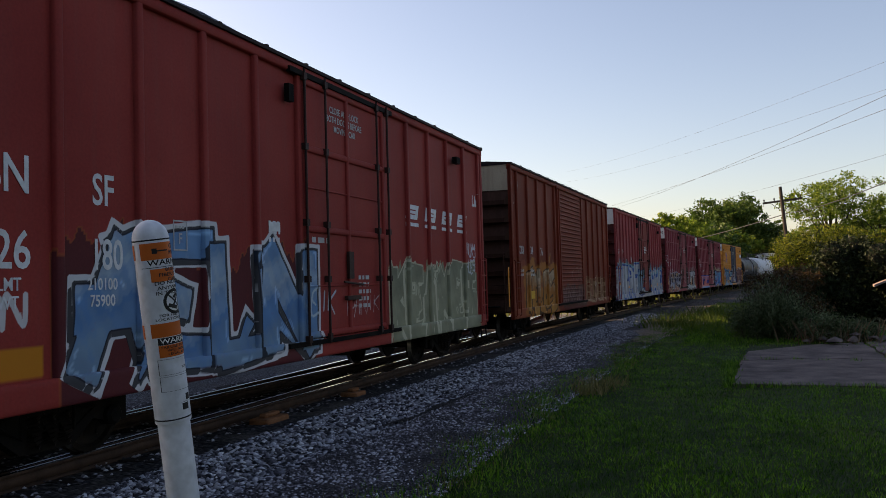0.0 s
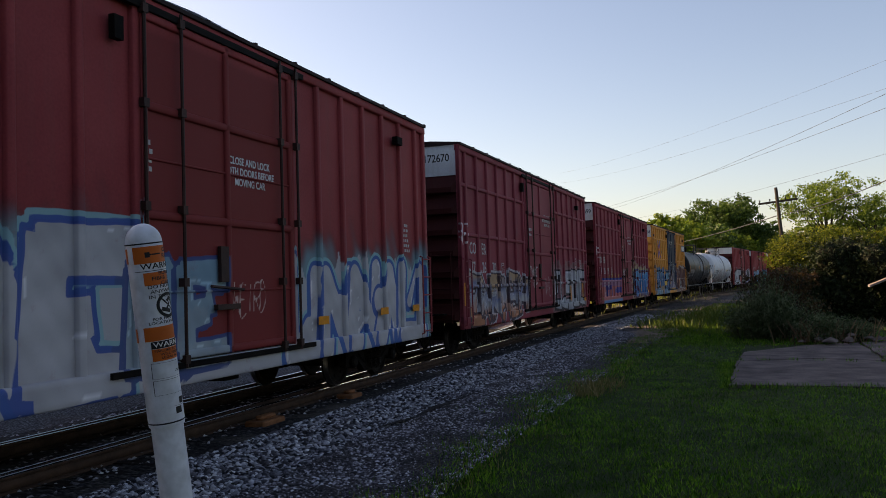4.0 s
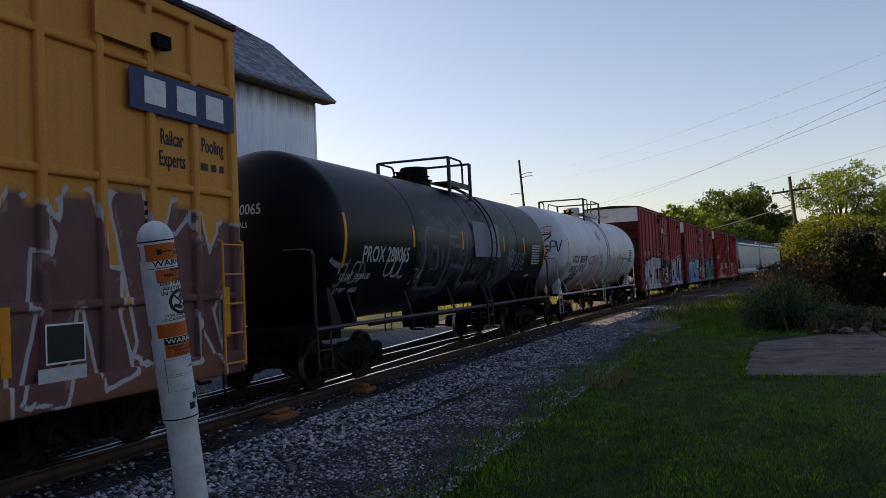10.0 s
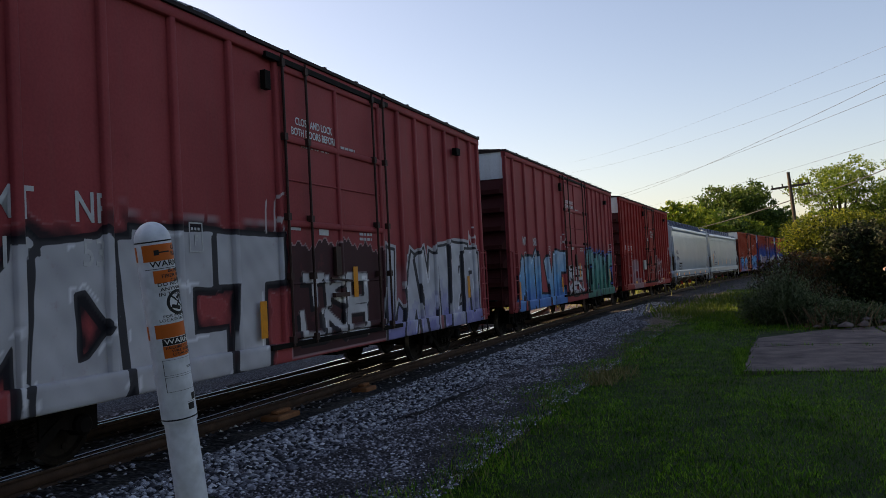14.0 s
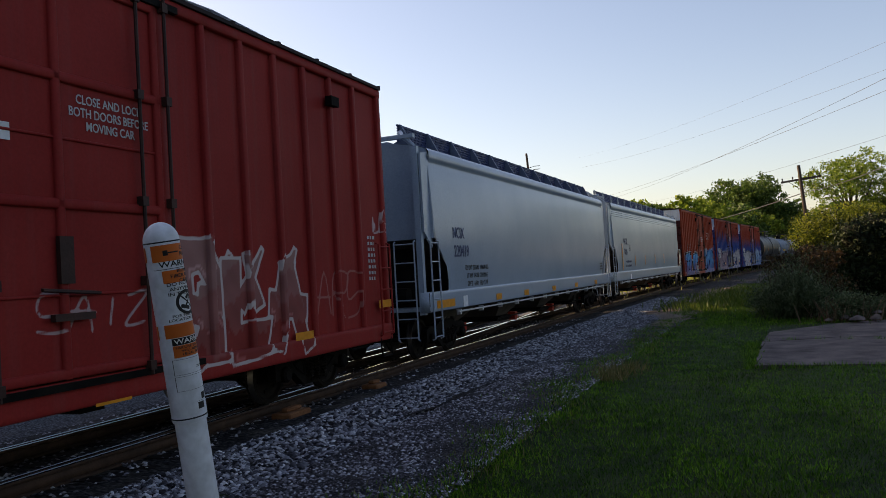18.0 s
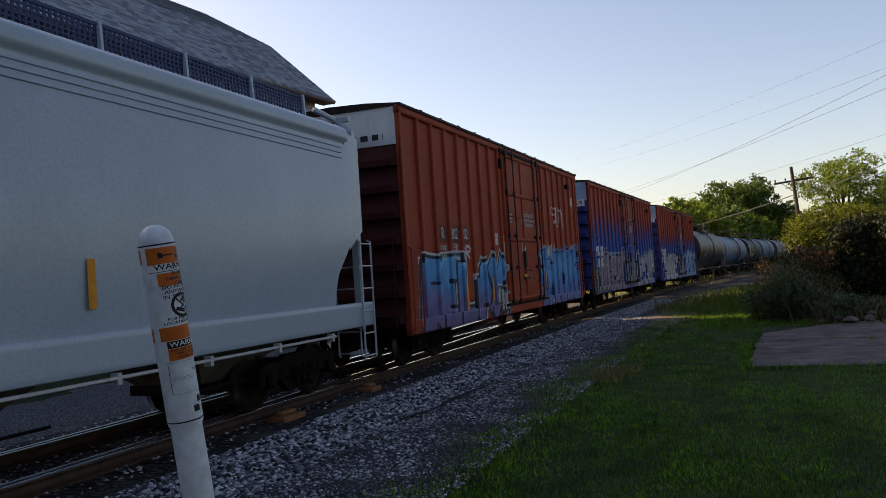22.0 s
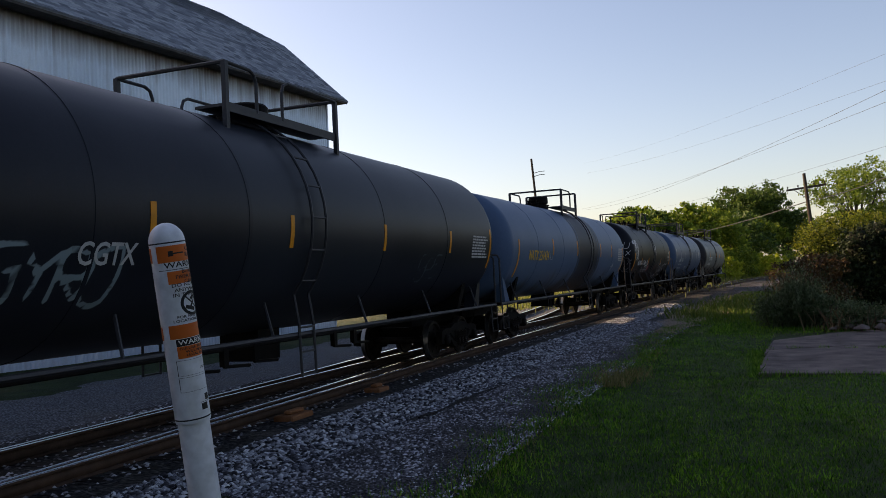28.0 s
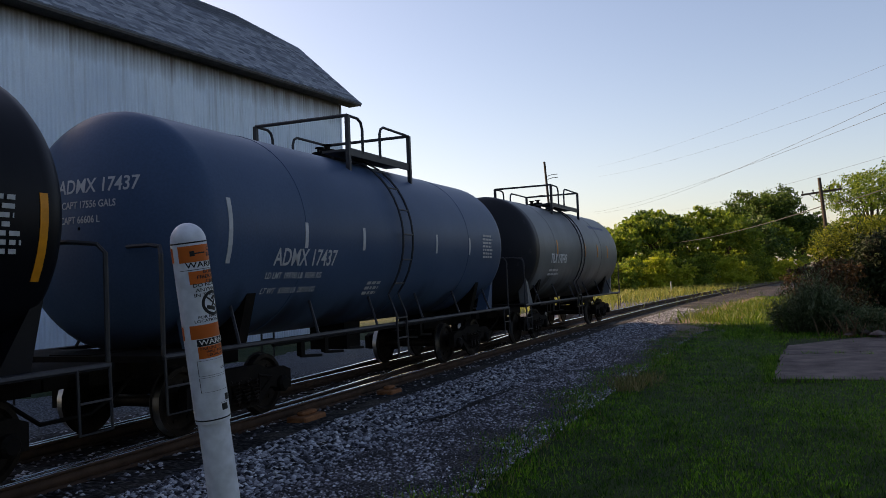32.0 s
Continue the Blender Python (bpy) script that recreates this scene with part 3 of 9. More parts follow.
# ---- boxcars ----
def boxcar(label, paint, coat, middle, half=7.75, rib=1.15, rows=(), door=(-1.35, 2.0), door_paint=None, louvred=False, high=5.14,
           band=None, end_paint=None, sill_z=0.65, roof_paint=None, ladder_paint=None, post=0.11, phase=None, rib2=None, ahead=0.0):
    """A steel boxcar: panels between posts, a sliding or plug door, ribbed ends, a ribbed roof, on two trucks."""
    car = thing("boxcar", label, "freight car", "cars of the train")
    end_paint, door_paint, roof_paint, ladder_paint = end_paint or paint, door_paint or paint, roof_paint or P_ROOF, ladder_paint or paint
    xw, xr = 1.43, 1.495
    eave = high - 0.05
    coat.ahead, door, phase = ahead, (door[0] - ahead, door[1] - ahead), None if phase is None else phase - ahead     # the body stands ahead of the car's own zero
    # posts on the near side: even spacing out from the door to the ends
    ys = []
    for lo, hi in ((-half, door[0]), (door[1], half)):
        run, y = [], (phase if phase is not None else hi) if lo < 0 else lo
        while lo < 0 and y > lo + 0.25 or lo > 0 and y < hi - 0.25:
            run.append(y)
            y += -rib if lo < 0 else (rib2 or rib)
        run = sorted(set(run + [lo, hi]))
        ys.append(run)
    for run in ys:
        for a, b in zip(run, run[1:]):
            part("side_panel", painted_mesh("side_panel", *sheet(xw, a, b, sill_z + 0.28, eave - 0.12), paint, coat), paint, car)
        for i, y in enumerate(run):
            w = post if 0 < i < len(run) - 1 else post * 1.25
            y = min(max(y, -half + w / 2), half - w / 2)
            part("post", painted_mesh("post", *bar_sheet(xw - 0.01, xr, y - w / 2, y + w / 2, sill_z + 0.26, eave - 0.1), paint, coat), paint, car)
        for z in rows:
            part("side_rail", painted_mesh("side_rail", *bar_sheet(xw - 0.01, xr - 0.012, run[0] + 0.05, run[-1] - 0.05, z - 0.045, z + 0.045), paint, coat), paint, car)
    part("side_sill", painted_mesh("side_sill", *bar_sheet(xw - 0.05, xr + 0.01, -half, half, sill_z + 0.02, sill_z + 0.3), paint, coat), paint, car)
    part("top_chord", painted_mesh("top_chord", *bar_sheet(xw - 0.05, xr + 0.006, -half, half, eave - 0.14, eave), paint, coat), paint, car)
    # the far side, the floor and the underframe
    bm = B()
    box(bm, -1.45, -1.40, -half + 0.03, half - 0.03, sill_z + 0.1, eave)
    n = round(2 * half / rib)
    for i in range(n + 1):
        y = -half + 0.08 + (2 * half - 0.16) * i / n
        box(bm, -1.50, -1.45, y - 0.05, y + 0.05, sill_z + 0.25, eave)
    part("far_side", bm, paint, car)
    bm = B()
    box(bm, -1.40, 1.38, -half + 0.05, half - 0.05, sill_z + 0.3, sill_z + 0.42)
    box(bm, -0.22, 0.22, -half - 0.1, half + 0.1, 0.72, 1.02)
    for i in range(9):
        y = -half + 0.6 + (2 * half - 1.2) * i / 8
        box(bm, -1.38, 1.36, y - 0.06, y + 0.06, 0.86, 1.0)
    part("underframe", bm, M_FRAME, car)
    bm = B()
    tube(bm, [(0.8, -half * 0.45, 0.62), (0.8, half * 0.4, 0.62)], 0.022, 5)
    lathe(bm, [(-0.45, 0.02), (-0.45, 0.15), (0.35, 0.15), (0.35, 0.02)], "Y", 12, (0.75, -1.6, 0.7))
    box(bm, 0.6, 0.95, 1.0, 1.35, 0.52, 0.85)
    part("brake_gear", bm, M_BLACK, car)
    # door
    d0, d1 = door
    bm = B()
    box(bm, xr - 0.02, xr + 0.045, d0 - 0.35, d1 + 0.3, eave - 0.16, eave - 0.08)
    part("door_track", bm, M_BLACK if not louvred else paint, car)
    me = painted_mesh("door", *sheet(xr - 0.018, d0 + 0.06, d1 - 0.06, sill_z + 0.32, eave - 0.16), door_paint, coat)
    leaf = part("door", me, door_paint, car, "ribbed sliding door" if louvred else "plug door with locking bars")
    zb, zt = sill_z + 0.32, eave - 0.16
    if louvred:
        for i in range(26):
            z = zb + 0.14 + (zt - zb - 0.28) * i / 25
            part("door_rib", painted_mesh("door_rib", *bar_sheet(xr - 0.02, xr + 0.012, d0 + 0.2, d1 - 0.2, z - 0.03, z + 0.03, 0.1), door_paint, coat), door_paint, leaf)
        for y in (d0 + 0.1, d1 - 0.1):
            part("door_stile", painted_mesh("door_stile", *bar_sheet(xr - 0.02, xr + 0.03, y - 0.06, y + 0.06, zb, zt), door_paint, coat), door_paint, leaf)
    else:
        for z in (zb + 0.05, zb + (zt - zb) * 0.42, zb + (zt - zb) * 0.73, zt - 0.05):
            part("door_rail", painted_mesh("door_rail", *bar_sheet(xr - 0.02, xr + 0.022, d0 + 0.06, d1 - 0.06, z - 0.05, z + 0.05), door_paint, coat), door_paint, leaf)
        for y in (d0 + 0.1, d0 + (d1 - d0) * 0.5, d1 - 0.1):
            part("door_stile", painted_mesh("door_stile", *bar_sheet(xr - 0.02, xr + 0.022, y - 0.05, y + 0.05, zb, zt), door_paint, coat), door_paint, leaf)
        for z in (zb + (zt - zb) * 0.2, zb + (zt - zb) * 0.58):
            part("door_bead", painted_mesh("door_bead", *bar_sheet(xr - 0.02, xr + 0.002, d0 + 0.15, d1 - 0.15, z - 0.015, z + 0.015, 0.1), door_paint, coat), door_paint, leaf)
        for y in (d0 + 0.06, d0 + 0.72, d1 - 0.42, d1 + 0.04):
            bm = B()
            tube(bm, [(xr + 0.05, y, zb - 0.1), (xr + 0.05, y, zt + 0.12)], 0.021, 6)
            for z in (zb, zb + 0.9, zb + 1.75, zb + 2.9, zt):
                box(bm, xr - 0.01, xr + 0.075, y - 0.045, y + 0.045, z - 0.05, z + 0.05)
            part("locking_bar", bm, M_BARS if door_paint is not M_DOORBLUE else M_NAVY, leaf)
        bm = B()
        box(bm, xr, xr + 0.06, d0 + 1.35, d0 + 1.85, zb + 0.55, zb + 0.62)
        box(bm, xr, xr + 0.05, d0 + 1.45, d0 + 1.62, zb + 0.9, zb + 1.35)
        tube(bm, [(xr + 0.07, d0 + 1.2, zb + 0.85), (xr + 0.08, d0 + 1.9, zb + 0.8)], 0.02, 5)
        part("door_handle", bm, M_BARS, leaf)
        bm = B()
        box(bm, xr - 0.02, xr + 0.06, d0 - 0.42, d0 - 0.28, eave - 0.62, eave - 0.36)
        part("door_stop", bm, M_FRAME, car)
        bm = B()
        box(bm, xr - 0.02, xr + 0.09, d1 + 3.9, d1 + 4.15, eave - 0.60, eave - 0.45)
        part("door_stop", bm, M_FRAME, car)
    bm = B()
    box(bm, xr - 0.02, xr + 0.05, d0 - 0.5, d1 + 0.5, sill_z + 0.22, sill_z + 0.29)
    part("door_sill", bm, M_FRAME, car)
    # ends: deep horizontal corrugations
    for way in (-1, 1):
        bm = B()
        prof = []
        steps = 7
        z0, z1 = sill_z + 0.2, (4.40 if band else eave)
        for k in range(steps):
            a, b = z0 + (z1 - z0) * k / steps, z0 + (z1 - z0) * (k + 1) / steps
            s = b - a
            prof += [(0.0, a + s * 0.04), (0.15, a + s * 0.10), (0.15, a + s * 0.34), (0.02, a + s * 0.86), (0.0, a + s * 0.98)]
        lines = [[bm.verts.new((x, way * (half + d * (1 if abs(x) < 1.35 else 0.0) - 0.06), z)) for d, z in [(0, z0)] + prof + [(0, z1)]] for x in (-1.46, -1.30, 1.30, 1.46)]
        for p, q in zip(lines, lines[1:]):
            for i in range(len(p) - 1):
                bm.faces.new((p[i], q[i], q[i + 1], p[i + 1]))
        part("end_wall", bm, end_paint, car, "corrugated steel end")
        for x in (-1.5, 1.40):
            bm = B()
            box(bm, x, x + 0.09, min(way * (half - 0.07), way * half), max(way * (half - 0.07), way * half), sill_z + 0.05, eave + 0.02)
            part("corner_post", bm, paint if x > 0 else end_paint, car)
        bm = B()
        box(bm, -1.46, 1.46, min(way * (half - 0.09), way * (half - 0.03)), max(way * (half - 0.09), way * (half - 0.03)), 4.36, eave)
        part("end_band", bm, band or end_paint, car, "white-painted upper end panel" if band else "")
        make_coupler(car, way * half, way)
        y0, y1 = sorted((way * (half - 0.06), way * (half - 0.50)))
        ladder(car, xr + 0.06, y0, y1, 0.75, 2.35, 5, ladder_paint)
        bm = B()
        tube(bm, [(xr, y0 + 0.02, 0.72), (xr + 0.02, y0 + 0.02, 0.40), (xr + 0.02, y1 - 0.02, 0.40), (xr, y1 - 0.02, 0.72)], 0.016, 5)
        part("stirrup_step", bm, M_BLACK, car)
        end_ladder(car, way * (half + 0.12), 0.75, 1.25, 0.8, 2.5, 5, end_paint)
        bm = B()
        tube(bm, [(-0.9, way * (half + 0.10), 1.25), (0.6, way * (half + 0.10), 1.25)], 0.016, 5)
        box(bm, -1.1, 1.1, min(way * (half + 0.05), way * (half + 0.30)), max(way * (half + 0.05), way * (half + 0.30)), 1.02, 1.06)
        part("crossover_platform", bm, M_FRAME, car)
    bm = B()
    lathe(bm, [(-0.02, 0.27), (0.0, 0.29), (0.02, 0.27), (0.0, 0.25), (-0.02, 0.27)], "Y", 18, (-0.7, -half - 0.20, 2.6))
    for k in range(3):
        a = k * math.pi / 3
        tube(bm, [(-0.7 - 0.27 * math.cos(a), -half - 0.2, 2.6 - 0.27 * math.sin(a)), (-0.7 + 0.27 * math.cos(a), -half - 0.2, 2.6 + 0.27 * math.sin(a))], 0.012, 4)
    tube(bm, [(-0.7, -half - 0.2, 2.6), (-0.7, -half, 2.6)], 0.03, 6)
    part("brake_wheel", bm, M_BLACK, car)
    # roof
    n = 14
    for i in range(n):
        a, b = -half + 2 * half * i / n, -half + 2 * half * (i + 1) / n
        bm = B()
        prism_x(bm, [(-1.53, eave), (-1.53, eave + 0.05), (-0.8, eave + 0.12), (0, eave + 0.15), (0.8, eave + 0.12), (1.53, eave + 0.05), (1.53, eave)], a, b - 0.05)
        prism_x(bm, [(-1.53, eave + 0.0), (-1.53, eave + 0.075), (-0.8, eave + 0.15), (0, eave + 0.18), (0.8, eave + 0.15), (1.53, eave + 0.075), (1.53, eave)], b - 0.05, b)
        part("roof_panel", bm, roof_paint, car)
    set_trucks(car, half - 2.05)
    for ob in car.children:
        ob.location.y += ahead
    TRAIN.append((car, middle))
    return car


def prism_x(bm, outline, y0, y1):
    """A plate: an outline of (x, z) from y0 to y1."""
    a = [bm.verts.new((x, y0, z)) for x, z in outline]
    b = [bm.verts.new((x, y1, z)) for x, z in outline]
    bm.faces.new(a[::-1])
    bm.faces.new(b)
    n = len(outline)
    for i in range(n):
        bm.faces.new((a[i], a[(i + 1) % n], b[(i + 1) % n], b[i]))
    return bm


def reflectors(car, spots, wide=0.09, high=0.42, x=1.50, material=None):
    for y, z in spots:
        plate(car, "reflector", (x, y, z), wide, high, material or M_ORANGE)


M_BRACKET = plain("blue_grey_bracket", (0.10, 0.13, 0.19), 0.5)


# ---- tank cars ----
SHELL = {"radius": 1.50, "zc": 2.55}     # of the car in hand


def tank_car(label, paint, coat, middle, half, platform, radius=1.50, zc=2.55, sill=1.05, deck_paint=None, rings=(), dome=0.43, dome_paint=None, pipe=None, head_r=0.62, cell=0.062, ladder=None, manway=None):
    """A tank car: a barrel with domed heads on saddles, a railed platform at its middle, ladders, end decks and handrails."""
    car = thing("tank_car", label, "freight car", "cars of the train")
    SHELL.update(radius=radius, zc=zc)
    metal = deck_paint or M_RAILING
    straight = half - head_r
    prof = [(-half, 0.02)] + [(-straight - head_r * math.cos(a), radius * math.sin(a)) for a in [k * math.pi / 2 / 9 for k in range(1, 9)]]
    ny = max(40, round(2 * straight / cell))
    prof += [(y, radius) for y in np.linspace(-straight, straight, ny)]
    prof += [(-p[0], p[1]) for p in prof[:9][::-1]]
    A = np.concatenate([np.linspace(-1.1, 0.75, int(1.85 * radius / cell), endpoint=False), np.linspace(0.75, 2 * math.pi - 1.1, 44, endpoint=False)])
    nn = len(A)
    P = np.array(prof)
    verts = np.stack([np.outer(P[:, 1], np.cos(A)), np.repeat(P[:, :1], nn, 1), zc + np.outer(P[:, 1], np.sin(A))], -1).reshape(-1, 3)
    i = np.arange(len(P) - 1)[:, None] * nn
    k = np.arange(nn)[None]
    faces = np.stack([i + k, i + nn + k, i + nn + (k + 1) % nn, i + (k + 1) % nn], -1).reshape(-1, 4)
    part("barrel", painted_mesh("barrel", verts, faces, paint, coat, True), paint, car)
    for y in rings:
        bm = B()
        lathe(bm, [(y - 0.03, radius - 0.004), (y - 0.024, radius + 0.007), (y + 0.024, radius + 0.007), (y + 0.03, radius - 0.004)], "Y", 64, (0, 0, zc))
        part("weld_band", bm, paint, car, smooth=True)
    # underframe: stub sills, saddles, and the long side pipes
    for way in (-1, 1):
        bm = B()
        box(bm, -0.3, 0.3, *sorted((way * (half - 2.6), way * (half + 0.2))), 0.72, 1.08)
        box(bm, -1.35, 1.35, *sorted((way * (half - 0.75), way * (half + 0.28))), sill - 0.05, sill + 0.02)
        prism_x(bm, [(-1.05, 1.0), (-1.25, 1.75), (-0.6, 1.2), (0.6, 1.2), (1.25, 1.75), (1.05, 1.0)], *sorted((way * (half - 1.75), way * (half - 1.55))))
        part("stub_sill", bm, M_FRAME, car)
    for side in (-1, 1):
        bm = B()
        tube(bm, [(side * 1.36, -half - 0.2, sill), (side * 1.36, half + 0.2, sill)], 0.034, 6)
        part("side_pipe", bm, pipe or metal, car, "long handrail pipe at sill height")
        for y in np.linspace(-half + 1.2, half - 1.2, 6):
            bm = B()
            tube(bm, [(side * 1.36, y, sill), (side * 1.12, y + 0.15, 1.55)], 0.022, 5)
            part("pipe_brace", bm, pipe or metal, car)
    bm = B()
    box(bm, -0.35, 0.35, -0.3, 0.3, 0.62, 1.1)
    for y in (-2.6, -1.9, -1.2, 1.1, 1.8):
        box(bm, 0.85, 0.93, y - 0.05, y + 0.05, 0.72, 1.0)
        tube(bm, [(0.88, y, 0.72), (0.88, y + 0.6, 0.68)], 0.025, 5)
    tube(bm, [(0.9, -half + 2.6, 0.95), (0.9, half - 2.6, 0.95)], 0.03, 5)
    part("outlet_gear", bm, M_BLACK, car)
    for way in (-1, 1):
        yb = way * (half + 0.18)
        for side in (-1, 1):
            bm = B()
            tube(bm, [(side * 1.36, yb, sill), (side * 1.36, yb, 2.18), (side * 1.30, yb - way * 0.05, 2.27), (side * 1.05, yb - way * 0.18, 2.30), (side * 0.7, yb - way * 0.2, 2.30)], 0.026, 6)
            part("end_handrail", bm, pipe or metal, car)
            bm = B()
            y0, y1 = sorted((yb, yb - way * 0.42))
            tube(bm, [(side * 1.38, y0, sill), (side * 1.40, y0, 0.42), (side * 1.40, y1, 0.42), (side * 1.38, y1, sill)], 0.018, 5)
            tube(bm, [(side * 1.40, y0, 0.72), (side * 1.40, y1, 0.72)], 0.014, 5)
            part("stirrup_step", bm, pipe or metal, car)
        bm = B()
        prism(bm, [(way * (half - 1.0), sill), (way * (half - 0.55), 1.75), (way * (half - 0.45), 1.75), (way * (half - 0.62), sill)], 0.95, 1.2)
        part("bolster_pad", bm, paint, car)
        make_coupler(car, way * (half - 0.35), way)
    # platform round the manway
    p0, p1 = platform
    ztop = zc + radius
    ly = p0 + (p1 - p0) * 0.35 if ladder is None else ladder      # the ladder and the gap in the railing
    pm = p0 + (p1 - p0) * 0.6 if manway is None else manway
    if dome:
        bm = B()
        lathe(bm, [(ztop - 0.12, 0.30), (ztop + dome - 0.26, 0.30), (ztop + dome - 0.25, 0.34), (ztop + dome - 0.05, 0.34), (ztop + dome - 0.01, 0.30), (ztop + dome, 0.0)], "Z", 24, (0, pm, 0))
        part("manway", bm, dome_paint or M_BLACK, car, "round bonnet over the manway")
    for x, y in ((0.12, pm - 0.8), (-0.15, pm - 0.6), (0.1, pm + 0.55)):
        bm = B()
        lathe(bm, [(ztop - 0.1, 0.11), (ztop + 0.12, 0.11), (ztop + 0.13, 0.15), (ztop + 0.17, 0.15), (ztop + 0.17, 0.05), (ztop + 0.24, 0.05), (ztop + 0.25, 0.09), (ztop + 0.27, 0.09), (ztop + 0.27, 0.0)], "Z", 12, (x, y, 0))
        part("valve", bm, M_BLACK, car)
    posts = zc + math.sqrt(radius * radius - 0.93 ** 2) - 0.03
    for side in (-1, 1):
        bm = B()
        box(bm, min(side * 0.42, side * 0.93), max(side * 0.42, side * 0.93), p0, p1, ztop - 0.01, ztop + 0.03)
        box(bm, min(side * 0.90, side * 0.94), max(side * 0.90, side * 0.94), p0, p1, ztop - 0.08, ztop + 0.05)
        part("walkway", bm, metal, car, "steel grating platform")
        for y, gap, way in ((p0, ly - 0.34, 1), (p1, ly + 0.34, -1)):
            bm = B()
            box(bm, side * 0.93 - 0.035, side * 0.93 + 0.035, y - 0.035, y + 0.035, posts, ztop + 0.60)
            part("rail_post", bm, M_RAILING, car)
            if abs(y - gap) < 0.3:
                continue
            bm = B()
            tube(bm, [(side * 0.93, y, ztop + 0.60), (side * 0.93, gap - way * 0.16, ztop + 0.60), (side * 0.93, gap - way * 0.05, ztop + 0.55), (side * 0.93, gap, ztop + 0.44), (side * 0.93, gap, ztop)], 0.026, 8)
            part("platform_rail", bm, M_RAILING, car, "bent pipe safety railing")
        # ladder that follows the barrel
        angles = [radians(a) for a in range(66, -40, -8)]
        for dy in (-0.2, 0.2):
            bm = B()
            tube(bm, [(side * 0.62, ly + dy, ztop + 0.03)] + [(side * (radius + 0.09) * math.cos(a), ly + dy, zc + (radius + 0.09) * math.sin(a)) for a in angles] + [(side * 1.40, ly + dy, 1.2), (side * 1.42, ly + dy, 0.45)], 0.021, 6)
            part("ladder_rail", bm, pipe or metal, car)
        steps = [(side * (radius + 0.09) * math.cos(a), zc + (radius + 0.09) * math.sin(a)) for a in angles[::2]] + [(side * 1.41, z) for z in (1.15, 0.8, 0.47)]
        for x, z in steps:
            bm = B()
            tube(bm, [(x, ly - 0.2, z), (x, ly + 0.2, z)], 0.016, 5)
            part("rung", bm, pipe or metal, car)
    for y in (p0, p1):
        bm = B()
        tube(bm, [(-0.93, y, ztop + 0.60), (0.93, y, ztop + 0.60)], 0.03, 6)
        part("cross_rail", bm, M_RAILING, car)
    set_trucks(car, half - 1.65)
    TRAIN.append((car, middle))
    return car


def on_barrel(y, z, lift=0.006):
    """A place on the near side of a barrel and the turn of a plate that lies on it."""
    radius, zc = SHELL["radius"], SHELL["zc"]
    a = math.asin(max(-0.98, min(0.98, (z - zc) / radius)))
    return Vector(((radius + lift) * math.cos(a), y, zc + (radius + lift) * math.sin(a))), Matrix.Rotation(-a, 4, "Y") @ SIDE


def barrel_text(car, text, size, y, z, material, squash=0.85):
    p, turn = on_barrel(y, z)
    me = letter_mesh(text, size, squash).copy()
    me.materials.clear()
    me.materials.append(material)
    ob = part("lettering", me, material, car)
    tagged(ob, kind="stuff")
    ob.matrix_local = Matrix.Translation(p) @ turn


def on_head(x, z, half, head_r=0.62, lift=0.004):
    """Depth of the leading head's dome at (x, z)."""
    radius, zc = SHELL["radius"], SHELL["zc"]
    k = np.clip((np.asarray(x) ** 2 + (np.asarray(z) - zc) ** 2) / radius ** 2, 0, 0.999)
    return -(half - head_r) - head_r * np.sqrt(1 - k) - lift


def head_text(car, half, text, size, x, z, material, squash=0.85):
    """Lettering that follows the dome of the leading head."""
    me = letter_mesh(text, size, squash).copy()
    me.materials.clear()
    me.materials.append(material)
    co = np.empty(len(me.vertices) * 3)
    me.vertices.foreach_get("co", co)
    co = co.reshape(-1, 3)
    px, pz = x + co[:, 0], z + co[:, 1]
    me.vertices.foreach_set("co", np.stack([px, on_head(px, pz, half) - co[:, 2], pz], 1).ravel())
    me.update()
    tagged(part("lettering", me, material, car), kind="stuff")


def head_tag(car, half, seed, x0, x1, z0, z1, material, thick=0.013, word="RISK"):
    """A quick sprayed signature on the leading head."""
    rnd, bm = random.Random(seed), B()
    w, h = (x1 - x0) / len(word), z1 - z0
    for i, letter in enumerate(word):
        for st in strokes_of(letter):
            pts = rounded([(x0 + (i + u + 0.25 * (v - 0.5)) * w, z0 + v * h + rnd.uniform(-0.1, 0.1) * h) for u, v in st])
            tube(bm, [(x, float(on_head(x, z, half, lift=0.0)), z) for x, z in pts], thick, 4)
    part("spray_tag", bm, material, car)


def barrel_print(car, y, z, wide, high, rows, material, seed=1):
    p, turn = on_barrel(y, z)
    ob = bars(car, (0, 0, 0), wide, high, rows, material, SIDE, seed)
    ob.matrix_local = Matrix.Translation(p) @ turn


def barrel_strip(car, y, z, high=0.55, wide=0.09, material=None):
    """A reflective strip bent round the barrel."""
    radius, zc = SHELL["radius"], SHELL["zc"]
    bm = B()
    lo, hi = (math.asin((z + s * high / 2 - zc) / (radius + 0.006)) for s in (-1, 1))
    n = 6
    rows = []
    for k in range(n + 1):
        a = lo + (hi - lo) * k / n
        rows.append([bm.verts.new(((radius + r) * math.cos(a), y + s * wide / 2, zc + (radius + r) * math.sin(a))) for s in (-1, 1) for r in (0.002, 0.008)])
    for a, b in zip(rows, rows[1:]):
        for i, j in ((1, 3), (0, 1), (3, 2)):
            bm.faces.new((a[i], a[j], b[j], b[i]))
    part("reflector", bm, material or M_ORANGE, car)


